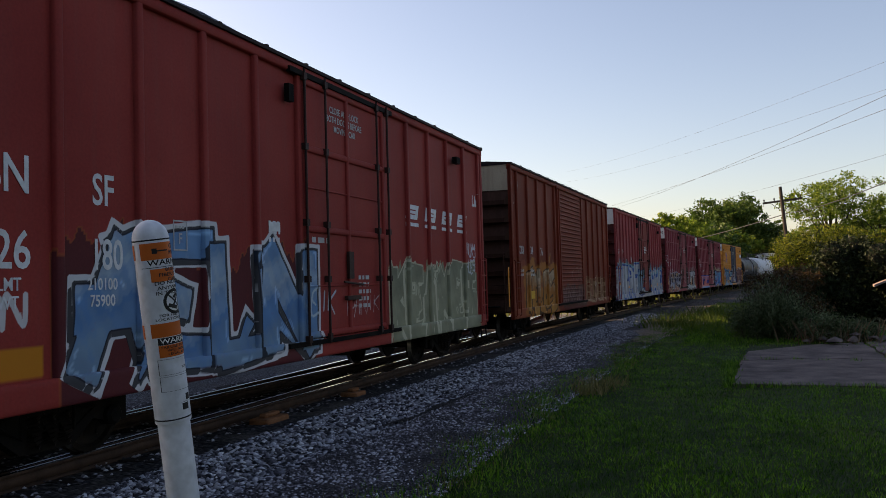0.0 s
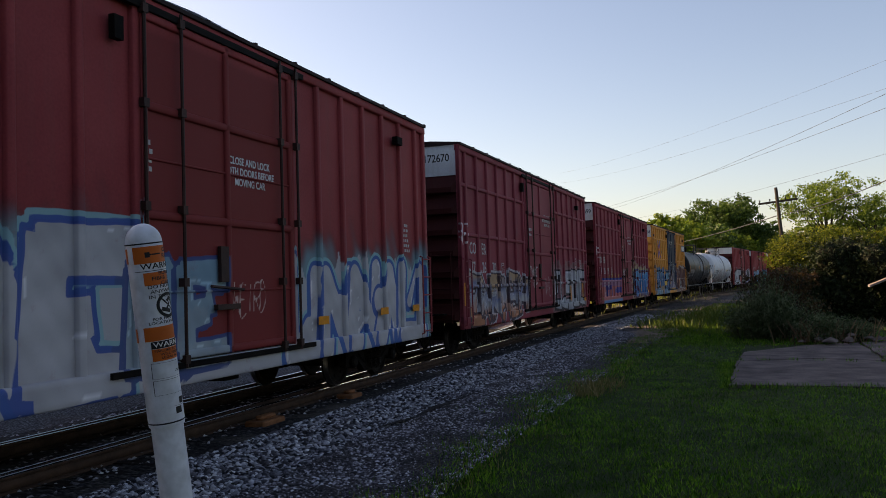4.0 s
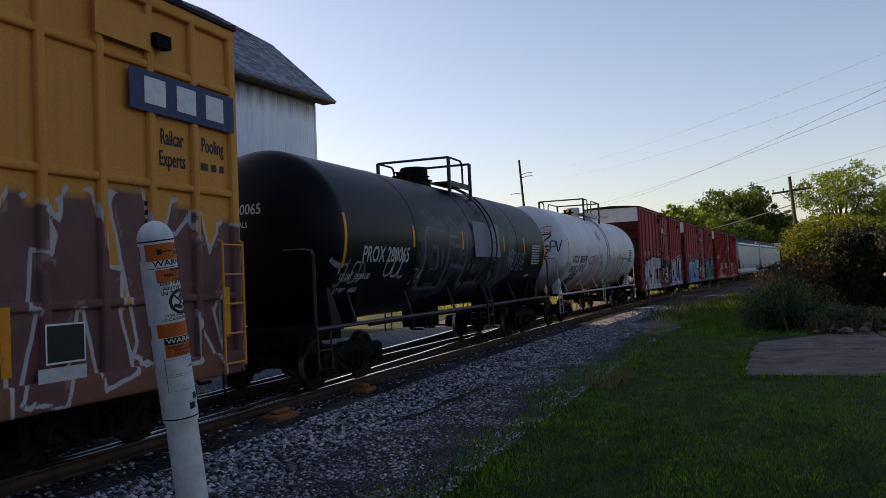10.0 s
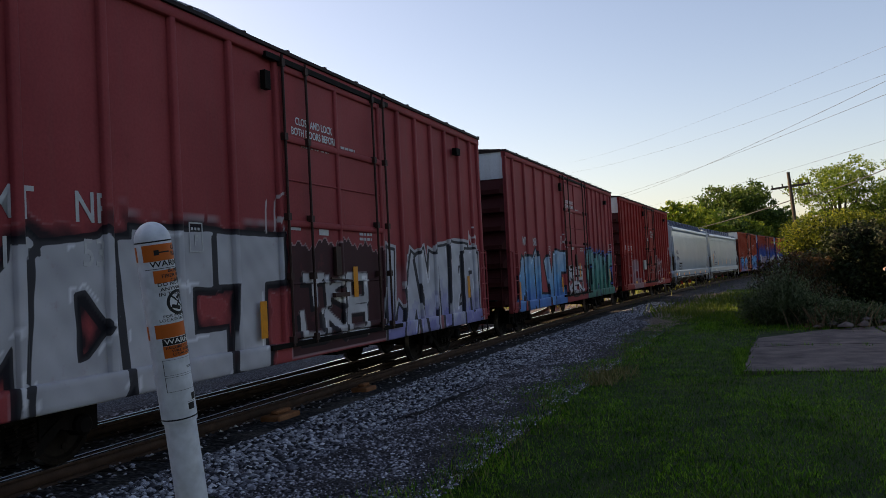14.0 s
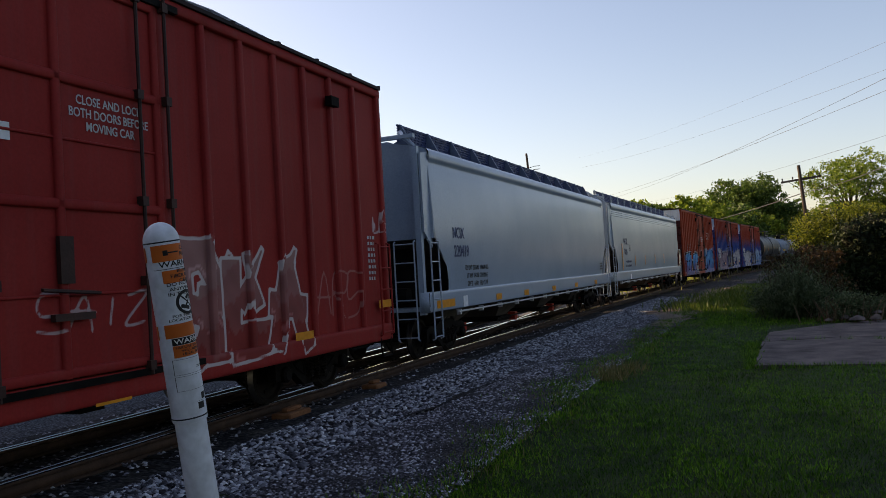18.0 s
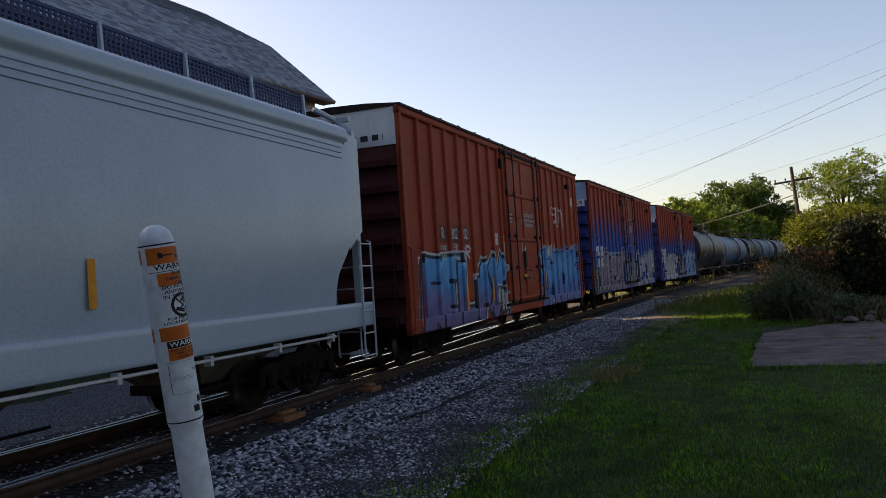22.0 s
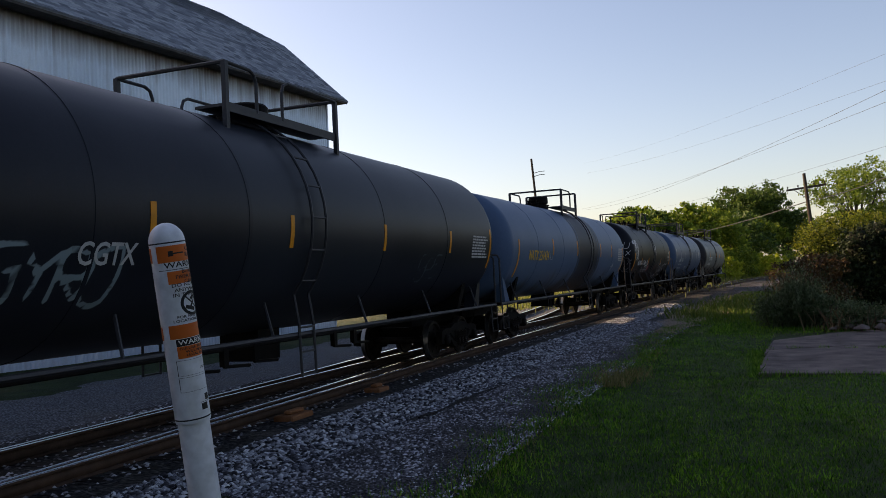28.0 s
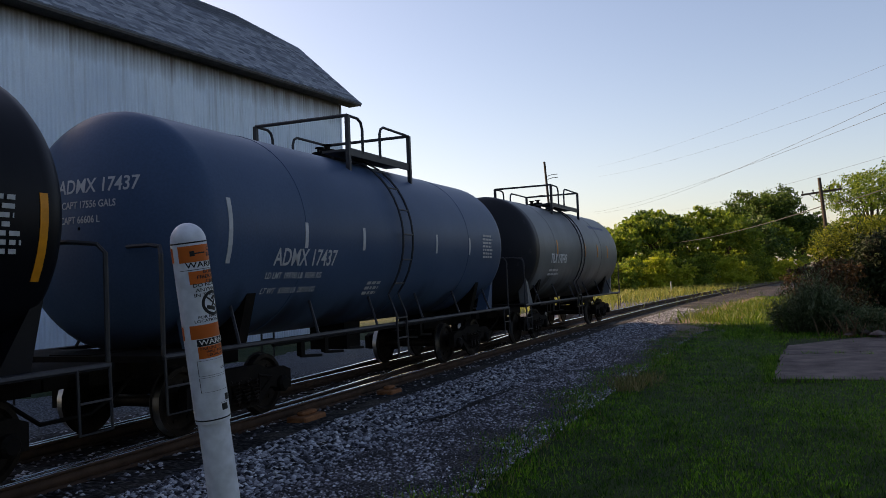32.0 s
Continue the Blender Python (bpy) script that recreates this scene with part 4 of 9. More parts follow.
# ---- covered hoppers ----
def hopper_car(label, paint, coat, middle, half, frame_paint, body0, body1, rail_paint, chute_paint, screens=True):
    """A covered hopper with bulged sides, slope sheets at its ends, a roof walk with screens, and gates beneath."""
    car = thing("hopper_car", label, "freight car", "cars of the train")
    section = [(1.43, 1.30), (1.455, 1.6), (1.475, 1.9), (1.485, 2.2), (1.49, 2.5), (1.485, 2.85), (1.47, 3.2), (1.445, 3.65), (1.415, 4.04), (1.405, 4.09), (1.45, 4.12), (1.465, 4.18), (1.46, 4.29), (1.40, 4.36), (1.10, 4.45), (0.6, 4.54), (0.0, 4.57)]
    section = section + [(-x, z) for x, z in section[:-1][::-1]]
    ny = round((body1 - body0) / 0.06)
    ys = np.linspace(body0, body1, ny)
    # the side sheets are cut back along a slope below
    verts, w = [], len(section)
    for y in ys:
        for x, z in section:
            cut = 0.0
            if y < body0 + 1.5 and z < 2.55:
                cut = min(0.72, max(0.0, (2.55 - z) * 0.95)) * max(0, 1 - (y - body0) / 1.5)
            if y > body1 - 1.5 and z < 2.55:
                cut = -min(0.72, max(0.0, (2.55 - z) * 0.95)) * max(0, 1 - (body1 - y) / 1.5)
            verts.append((x, y + cut, z))
    i = np.arange(ny - 1)[:, None] * w
    k = np.arange(w - 1)[None]
    faces = np.stack([i + k, i + w + k, i + w + k + 1, i + k + 1], -1).reshape(-1, 4)
    part("body", painted_mesh("body", verts, faces, paint, coat, True), paint, car, "smooth bulged side sheets")
    part("side_sill", painted_mesh("side_sill", *bar_sheet(1.30, 1.50, -half, half, 1.00, 1.40), paint, coat), paint, car)
    bm = B()
    box(bm, -1.50, -1.32, -half, half, 1.00, 1.40)
    part("side_sill", bm, paint, car)
    bm = B()
    tube(bm, [(1.52, -half + 1.5, 0.93), (1.52, half - 1.5, 0.93)], 0.022, 5)
    for y in np.linspace(-half + 1.6, half - 1.6, 12):
        box(bm, 1.44, 1.54, y - 0.03, y + 0.03, 0.86, 0.98)
    part("train_line_pipe", bm, M_PALEPIPE, car)
    if not screens:     # rolled beads under the roof edge
        for z, x in ((3.82, 1.438), (3.91, 1.430), (4.00, 1.423)):
            bm = B()
            tube(bm, [(x, body0 + 0.2, z), (x, body1 - 0.2, z)], 0.016, 5)
            part("side_bead", bm, paint, car)
    # roof walk: side screens on stanchions
    bm = B()
    n = 13
    for side in (-1, 1):
        box(bm, *sorted((side * 0.72, side * 0.76)), body0 + 0.1, body1 - 0.1, 4.90, 4.94)
        box(bm, *sorted((side * 0.72, side * 0.76)), body0 + 0.1, body1 - 0.1, 4.58, 4.62)
        for k2 in range(230):
            y = body0 + 0.15 + (body1 - body0 - 0.3) * k2 / 229
            box(bm, *sorted((side * 0.73, side * 0.75)), y - 0.016, y + 0.016, 4.62, 4.90)
        for z in (4.68, 4.74, 4.80, 4.86):
            box(bm, *sorted((side * 0.726, side * 0.754)), body0 + 0.1, body1 - 0.1, z - 0.01, z + 0.01)
    part("roof_walk", bm, rail_paint, car, "dark expanded-metal roof walk")
    for k2 in range(n):
        y = body0 + 0.2 + (body1 - body0 - 0.4) * k2 / (n - 1)
        bm = B()
        if screens:
            prism_x(bm, [(0.55, 4.52), (1.02, 4.44), (1.02, 4.51), (0.79, 4.94), (0.74, 4.94), (0.74, 4.61)], y - 0.04, y + 0.04)
        else:
            prism_x(bm, [(0.74, 4.49), (0.82, 4.47), (0.79, 4.96), (0.75, 4.96)], y - 0.022, y + 0.022)
        part("walk_bracket", bm, M_BRACKET if screens else paint, car)
    for k2 in range(4):
        y = body0 + (body1 - body0) * (k2 + 0.5) / 4
        bm = B()
        box(bm, -0.35, 0.35, y - 1.8, y + 1.8, 4.53, 4.65)
        part("hatch_cover", bm, paint, car)
    # ends
    for way, ye in ((-1, body0), (1, body1)):
        bm = B()
        top = [(-1.478, 2.9), (-1.44, 3.6), (-1.40, 4.08), (-1.45, 4.18), (-1.39, 4.35), (-1.10, 4.44), (-0.6, 4.53), (0, 4.56), (0.6, 4.53), (1.10, 4.44), (1.39, 4.35), (1.45, 4.18), (1.40, 4.08), (1.44, 3.6), (1.478, 2.9)]
        prism_x(bm, [(-1.484, 2.5)] + top + [(1.484, 2.5)], *sorted((ye + way * 0.02, ye - way * 0.02)))
        part("end_sheet", bm, paint, car)
        for side in (-1, 1):
            bm = B()
            outline = [(way * (half - 0.10), 2.62), (ye - way * 0.05, 2.30), (ye - way * 0.05, 4.27), (way * (half - 0.10), 4.22)]
            prism(bm, outline, *sorted((side * 1.375, side * 1.42)))
            part("end_side_sheet", bm, paint, car)
        bm = B()
        a, b, c, d = (bm.verts.new(p) for p in ((-1.38, ye, 2.55), (1.38, ye, 2.55), (1.38, ye - way * 1.9, 1.15), (-1.38, ye - way * 1.9, 1.15)))
        bm.faces.new((a, b, c, d))
        bmesh.ops.solidify(bm, geom=bm.faces[:], thickness=0.02)
        part("slope_sheet", bm, chute_paint, car)
        yo = way * (half - 0.06)
        for side in (-1, 1):
            bm = B()
            box(bm, *sorted((side * 1.24, side * 1.36)), *sorted((yo, yo - way * 0.12)), 0.95, 4.36)
            tube(bm, [(side * 1.30, yo - way * 0.06, 4.36), (side * 1.05, yo - way * 0.06, 4.58), (side * 0.85, ye, 4.74)], 0.05, 6)
            part("end_post", bm, paint, car)
        bm = B()
        box(bm, -1.42, 1.42, *sorted((yo, yo - way * 0.5)), 1.02, 1.10)
        part("end_platform", bm, paint, car)
        bm = B()
        box(bm, -1.30, 1.30, *sorted((yo, yo - way * 0.1)), 4.54, 4.62)
        part("end_beam", bm, paint, car)
        bm = B()
        box(bm, -0.9, 0.9, *sorted((ye - way * 0.3, ye - way * 0.36)), 1.1, 2.4)
        box(bm, -0.25, 0.25, *sorted((way * (half + 0.2), way * (half - 2.4))), 0.72, 1.05)
        lathe(bm, [(-0.3, 0.16), (0.3, 0.16)], "X", 12, (0.5, ye - way * 0.1, 1.35))
        part("end_frame", bm, frame_paint, car)
        y0, y1 = sorted((way * (half - 0.08), way * (half - 0.50)))
        ladder(car, 1.54, y0, y1, 0.45, 2.45, 6, paint)
        end_ladder(car, way * (half + 0.02), 0.78, 1.22, 0.45, 2.45, 6, paint)
        make_coupler(car, way * half, way)
    # chutes and gates
    for k2 in range(4):
        y = body0 + 2.6 + (body1 - body0 - 5.2) * k2 / 3
        bm = B()
        quad = [(-1.3, 1.6), (1.3, 1.6), (1.3, -1.6), (-1.3, -1.6)]
        lo = [(-0.55, 0.45), (0.55, 0.45), (0.55, -0.45), (-0.55, -0.45)]
        va = [bm.verts.new((px, y + py, 1.30)) for px, py in quad]
        vb = [bm.verts.new((px, y + py, 0.50)) for px, py in lo]
        for q in range(4):
            bm.faces.new((va[q], va[(q + 1) % 4], vb[(q + 1) % 4], vb[q]))
        bm.faces.new(vb)
        part("hopper_chute", bm, chute_paint, car, "grimy sloping discharge chute")
        bm = B()
        box(bm, -0.62, 0.70, y - 0.5, y + 0.5, 0.36, 0.50)
        tube(bm, [(0.72, y - 0.9, 0.42), (0.72, y + 0.7, 0.42)], 0.03, 6)
        tube(bm, [(0.95, y - 1.5, 0.50), (0.95, y + 1.2, 0.50)], 0.02, 5)
        part("gate_frame", bm, M_BLACK, car)
        bm = B()
        prism(bm, [(y + 0.35, 0.36), (y + 0.5, 0.32), (y + 0.62, 0.40), (y + 0.60, 0.56), (y + 0.38, 0.56)], 0.66, 0.86)
        part("gate_head", bm, M_REDGATE, car, "red-painted gate operating head")
    set_trucks(car, half - 1.85)
    TRAIN.append((car, middle))
    return car

# ---- the train, car by car ----
JOINTS = (3.4, 21.2, 38.9, 56.7, 74.4, 92.1, 109.8, 126.4, 143.0, 160.8, 178.9, 196.8, 216.3, 237.6, 255.3, 273.05, 290.8, 308.3, 326.3, 341.0, 353.3, 367.3)
MID = [(a + b) / 2 for a, b in zip(JOINTS, JOINTS[1:])]
P_BROWN = car_paint("boxcar_red_paint", (0.285, 0.036, 0.031), (0.350, 0.050, 0.041))
P_RUSTY = car_paint("faded_brown_paint", (0.170, 0.024, 0.013), (0.220, 0.036, 0.019), 0.55, 0.5, 0.25, (0.16, 0.06, 0.03), 0.07)
P_MAROON = car_paint("maroon_paint", (0.285, 0.046, 0.050), (0.355, 0.063, 0.066))
P_PLUM = car_paint("plum_brown_paint", (0.245, 0.042, 0.058), (0.305, 0.058, 0.075), 0.55, 0.25, 0.25)
P_OXIDE = car_paint("red_oxide_paint", (0.325, 0.048, 0.022), (0.380, 0.063, 0.030), 0.55, 0.3, 0.3, (0.22, 0.08, 0.05))
P_BRIGHT = car_paint("red_paint", (0.260, 0.020, 0.018), (0.315, 0.029, 0.025))
P_FADED = car_paint("faded_red_paint", (0.36, 0.060, 0.030), (0.31, 0.046, 0.028), 0.55, 0.3, 0.25)
P_YELLOW = car_paint("golden_yellow_paint", (0.68, 0.275, 0.058), (0.76, 0.325, 0.075), 0.55, 0.3, 0.35, (0.3, 0.19, 0.09))
M_DOORBLUE = car_paint("dark_blue_door_paint", (0.010, 0.024, 0.048), (0.016, 0.034, 0.064), 0.5, 0.3, 0.2, (0.05, 0.06, 0.07), 0.07)
P_BAND = car_paint("dirty_white_paint", (0.55, 0.56, 0.57), (0.65, 0.66, 0.67), 0.6, 0.25, 0.3, (0.4, 0.33, 0.28))
# rusty ends of the louvred car, with the gap's shade in the dark tone
P_ENDRUST = car_paint("shaded_rust_end", (0.040, 0.018, 0.012), (0.065, 0.028, 0.018), 0.7, 0.7, 0.2)
# one dark tone for every boxcar roof
P_ROOF = car_paint("dark_roof_steel", (0.016, 0.010, 0.010), (0.03, 0.018, 0.017), 0.6, 0.4, 0.2, (0.04, 0.03, 0.03), 0.1)
# red ends painted near-black to hold the shade between the cars
P_ENDSHADE = car_paint("shaded_red_end", (0.040, 0.007, 0.007), (0.058, 0.011, 0.010), 0.6, 0.5, 0.25, (0.05, 0.03, 0.025), 0.1)
P_BANDTAN = car_paint("stained_cream_paint", (0.45, 0.33, 0.22), (0.52, 0.40, 0.28), 0.6, 0.4, 0.4)
P_TANKBLACK = car_paint("black_tank_paint", (0.003, 0.0035, 0.006), (0.007, 0.0075, 0.012), 0.42, 0.1, 0.12, (0.02, 0.02, 0.025), 0.11)
P_TANKWHITE = car_paint("white_tank_paint", (0.60, 0.61, 0.64), (0.68, 0.69, 0.72), 0.42, 0.25, 0.35, (0.33, 0.24, 0.17))
P_TANKGREY = car_paint("grey_tank_paint", (0.066, 0.112, 0.19), (0.082, 0.132, 0.215), 0.4, 0.1, 0.15, (0.1, 0.1, 0.12))
P_TANKBLUE = car_paint("slate_blue_tank_paint", (0.046, 0.080, 0.142), (0.058, 0.096, 0.165), 0.36, 0.1, 0.12, (0.06, 0.07, 0.09))
P_TANKOLIVE = car_paint("grimy_grey_tank_paint", (0.13, 0.14, 0.145), (0.17, 0.18, 0.185), 0.4, 0.35, 0.3, (0.08, 0.07, 0.06))
P_HOPPER = car_paint("pale_grey_hopper_paint", (0.275, 0.345, 0.43), (0.315, 0.385, 0.47), 0.24, 0.06, 0.10, (0.34, 0.34, 0.35), 0.5)
P_HOPPERW = car_paint("off_white_hopper_paint", (0.325, 0.385, 0.44), (0.37, 0.43, 0.485), 0.24, 0.06, 0.12, (0.38, 0.38, 0.38), 0.5)
P_CHUTE = surface("dusty_chute", (0.07, 0.06, 0.05), (0.13, 0.11, 0.09), 3, 0.8)
X = 1.436       # lettering on a panel
XD = 1.484      # lettering on a door
WHITE, BLACK, NAVYC = (0.50, 0.52, 0.56), (0.012, 0.012, 0.016), (0.02, 0.035, 0.14)
CLOSE = "CLOSE AND LOCK\nBOTH DOORS BEFORE\nMOVING CAR"


def slant_blocks(car, y, z, n, size, material, step):
    """A painted word mark, kept as plain slanted blocks of its letters' size."""
    for i in range(n):
        bm = B()
        w, h, t = size * 2.7, size, size * 0.45
        for x0, x1, y0, y1 in ((0, t, 0, h), (w * 0.8 - t, w * 0.8, 0, h), (t, w * 0.8 - t, h - t * 0.7, h), (t, w * 0.8 - t, h * 0.40, h * 0.60), (t, w * 0.8 - t, 0, t * 0.7)):
            vs = [bm.verts.new((px + 0.35 * (py - h / 2), py - h / 2, q)) for q in (0, 0.003) for px, py in ((x0, y0), (x1, y0), (x1, y1), (x0, y1))]
            for f in ((3, 2, 1, 0), (4, 5, 6, 7), (0, 1, 5, 4), (1, 2, 6, 5), (2, 3, 7, 6), (3, 0, 4, 7)):
                bm.faces.new([vs[q] for q in f])
        ob = part("letter_block", bm, material, car)
        ob.matrix_local = Matrix.Translation((X, y + i * step, z)) @ SIDE


def train_red():
    coat = Coat()
    coat.band(17, -6.0, -0.9, 0.6, 2.2, (0.035, 0.02, 0.03), 0.3, 0.2, 0.75)
    coat.piece(11, -5.75, -1.05, 0.92, 2.3, "AEUN", [(0.15, 0.28, 0.40), (0.08, 0.24, 0.46), (0.30, 0.43, 0.54), (0.12, 0.29, 0.50)], BLACK, (0.62, 0.64, 0.66), 0.15, lines=0.045, wide=0.06)
    coat.band(18, 2.05, 7.5, 0.6, 2.05, (0.21, 0.225, 0.15), 0.22, 0.2)
    coat.piece(12, 2.15, 7.35, 0.75, 2.05, "KEAMES", [(0.24, 0.26, 0.17), (0.29, 0.30, 0.20), (0.20, 0.22, 0.15)], (0.48, 0.46, 0.33), None, 0.16, lines=0.035, spurs=2)
    coat.tag(13, -7.1, -6.3, 1.42, 1.75, (0.6, 0.6, 0.6), 0.03, "SON").tag(14, -7.5, -6.7, 3.5, 4.0, (0.33, 0.22, 0.24), 0.014, "DOM").tag(19, -7.5, -6.8, 3.1, 3.4, (0.33, 0.22, 0.24), 0.012, "RISE")
    coat.tag(15, 6.75, 7.4, 2.35, 2.7, WHITE, 0.02, "NORS").tag(25, 6.7, 7.35, 2.0, 2.3, WHITE, 0.02, "HUES").tag(26, 7.3, 7.6, 3.6, 3.95, (0.6, 0.6, 0.62), 0.022, "ES")
    coat.tag(16, 0.2, 1.5, 1.25, 1.6, (0.5, 0.45, 0.45), 0.012, "PANIK").tag(27, -1.0, -0.2, 1.3, 1.7, (0.4, 0.5, 0.55), 0.02, "EIK")
    coat.patch(-7.6, -6.1, 0.98, 1.28, (0.55, 0.20, 0.02))
    car = boxcar("dull red steel boxcar with blue and green graffiti", P_BROWN, coat, MID[0], half=7.85, ahead=0.1, rib=1.17, door=(-1.25, 1.84), end_paint=P_ENDSHADE)
    lettering(car, "BN", 0.50, (X, -6.52, 2.85), M_WHITE)
    lettering(car, "SF", 0.46, (X, -5.30, 2.80), M_WHITE, squash=0.75)
    lettering(car, "210100\n75900", 0.17, (X, -5.32, 1.75), M_WHITE)
    lettering(car, "LD LMT\nLT WT", 0.17, (X, -6.60, 1.76), M_WHITE)
    plate(car, "sticker", (X, -1.95, 2.62), 0.30, 0.13, M_WHITE)
    lettering(car, "26", 0.50, (X, -6.45, 2.15), M_WHITE)
    lettering(car, "180", 0.45, (X, -5.25, 2.13), M_WHITE, squash=0.7)
    frame_mark(car, (X, -4.05, 2.40), 0.26, 0.36, M_OFFWHITE, "F")
    slant_blocks(car, 2.98, 3.20, 4, 0.29, M_WHITE, 1.04)
    for i in range(4):
        plate(car, "stripe", (X, 3.28 + i * 1.04, 2.95), 0.68, 0.07, M_WHITE, thick=0.003)
    lettering(car, CLOSE, 0.15, (XD, 0.25, 4.45), M_OFFWHITE)
    bars(car, (XD, -0.6, 2.55), 0.7, 0.3, 2, M_OFFWHITE, seed=8)
    bars(car, (XD, 0.9, 1.65), 0.5, 0.6, 5, M_OFFWHITE, seed=9)
    bars(car, (X, -1.95, 2.55), 0.3, 0.35, 3, M_WHITE, seed=10)


def train_louvred():
    coat = Coat()
    coat.fade(2, 1.2, 2.6, (0.27, 0.07, 0.032), -7.0, -2.2)
    coat.band(5, -7.75, -5.6, 0.6, 2.4, (0.27, 0.06, 0.03), 0.1, 0, 0.8)
    coat.piece(21, -5.5, -2.1, 0.85, 1.95, "ROLES", [(0.46, 0.21, 0.05), (0.36, 0.13, 0.03), (0.40, 0.30, 0.20)], (0.06, 0.025, 0.015), None, 0.15, cloud=(0.36, 0.13, 0.03), jitter=0.12)
    coat.band(26, -0.9, 3.0, 0.6, 1.45, (0.13, 0.055, 0.065), 0.12, 0, 0.55)
    coat.piece(22, -0.9, 2.9, 0.9, 1.5, "KNAVES", [(0.17, 0.09, 0.09), (0.19, 0.08, 0.06)], (0.09, 0.03, 0.025), None, 0.14)
    coat.piece(23, 3.3, 7.3, 0.95, 1.75, "BOXER", [(0.22, 0.10, 0.05), (0.20, 0.07, 0.035)], (0.36, 0.22, 0.13), None, 0.12, lines=0.03)
    coat.tag(24, -6.9, -6.3, 3.9, 4.7, (0.4, 0.33, 0.3), 0.015, "SI").tag(27, 0.5, 2.4, 1.75, 2.15, (0.28, 0.13, 0.10), 0.02, "KIONG")
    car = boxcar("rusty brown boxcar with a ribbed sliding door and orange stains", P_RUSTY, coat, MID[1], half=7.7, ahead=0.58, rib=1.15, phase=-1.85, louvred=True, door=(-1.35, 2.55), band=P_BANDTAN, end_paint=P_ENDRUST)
    lettering(car, "CIRR", 0.34, (X, -6.0, 2.66), M_OFFWHITE, squash=0.7)
    lettering(car, "34", 0.34, (X, -4.85, 2.67), M_OFFWHITE)
    lettering(car, "76", 0.34, (X, -3.65, 2.66), M_OFFWHITE)
    bars(car, (X, -6.0, 2.0), 0.4, 0.25, 2, M_OFFWHITE, seed=3)
    bars(car, (X, -4.8, 2.0), 0.5, 0.25, 2, M_OFFWHITE, seed=4)
    plate(car, "yellow_placard", (X, -4.95, 1.32), 0.66, 0.24, M_YELLOW)
    reflectors(car, [(-7.62, 1.6)], 0.10, 1.1)
    frame_mark(car, (X, 5.2, 1.65), 0.3, 0.34, M_WHITE)
    lettering(car, "EXCESS HEIGHT", 0.22, (-0.6, -7.845, 4.68), M_OFFWHITE, FRONT)


def train_white_graffiti():
    coat = Coat()
    coat.fade(30, 2.0, 2.75, (0.15, 0.27, 0.31), streak=0.0)
    coat.band(7, -7.75, 7.75, 0.6, 2.12, (0.40, 0.41, 0.43), 0.22, 0.35)
    coat.piece(31, -7.3, -1.35, 0.78, 2.22, "NIWAE", [(0.43, 0.44, 0.46), (0.47, 0.48, 0.50), (0.42, 0.43, 0.45)], (0.035, 0.085, 0.30), (0.20, 0.40, 0.44), 0.17, lines=0.075, spurs=2)
    coat.piece(32, 2.15, 7.5, 0.80, 2.10, "UNNAU", [(0.42, 0.43, 0.45), (0.47, 0.48, 0.50)], (0.035, 0.10, 0.32), (0.20, 0.42, 0.46), 0.17, lines=0.07, bubble=True)
    coat.tag(35, -5.0, -3.6, 0.85, 1.15, (0.05, 0.09, 0.3), 0.018, "LITHO").tag(36, -7.5, -6.4, 0.72, 0.95, (0.05, 0.09, 0.3), 0.016, "LITHO")
    coat.patch(-1.0, 2.3, 0.95, 4.8, (0.20, 0.032, 0.031))
    coat.piece(33, -1.15, 0.5, 0.95, 2.0, "BE", [(0.30, 0.38, 0.42), (0.18, 0.33, 0.42)], (0.04, 0.07, 0.2), None, 0.15).tag(34, 0.75, 1.55, 1.45, 1.85, (0.5, 0.36, 0.33), 0.012, "WEIRD")
    car = boxcar("maroon boxcar covered below with white and blue graffiti", P_MAROON, coat, MID[2], half=7.7, ahead=0.29, rib=0.85, door=(-1.05, 2.35), band=P_BAND, end_paint=P_ENDSHADE)
    for text, y, z in (("AT", -6.6, 3.05), ("W", -5.4, 3.05), ("14", -6.6, 2.6), ("13", -5.4, 2.6)):
        lettering(car, text, 0.36, (X, y, z), M_OFFWHITE)
    lettering(car, "0", 0.36, (X, -4.55, 2.6), M_OFFWHITE)
    lettering(car, "LD LMT\nLT WT", 0.16, (X, -6.6, 2.22), M_OFFWHITE)
    lettering(car, "214400\n71600", 0.15, (X, -5.4, 2.22), M_OFFWHITE)
    round_mark(car, (X, -3.2, 2.72), 0.17, M_OFFWHITE)
    lettering(car, CLOSE, 0.14, (XD, 1.2, 3.32), M_WHITE)
    bars(car, (XD, -0.95, 3.3), 0.3, 0.4, 4, M_OFFWHITE, seed=2)
    lettering(car, "EXCESS HEIGHT CAR", 0.20, (-0.2, -7.845, 4.72), M_DARK, FRONT)
    bars(car, (0.0, -7.86, 3.6), 0.8, 0.3, 3, M_OFFWHITE, FRONT, 5)
    reflectors(car, [(-6.9, 1.5), (-4.4, 1.3), (3.2, 1.25), (5.6, 1.3), (7.2, 1.3)], 0.35, 0.13)
    bars(car, (X, 6.9, 2.7), 0.35, 0.6, 6, M_OFFWHITE, seed=7)


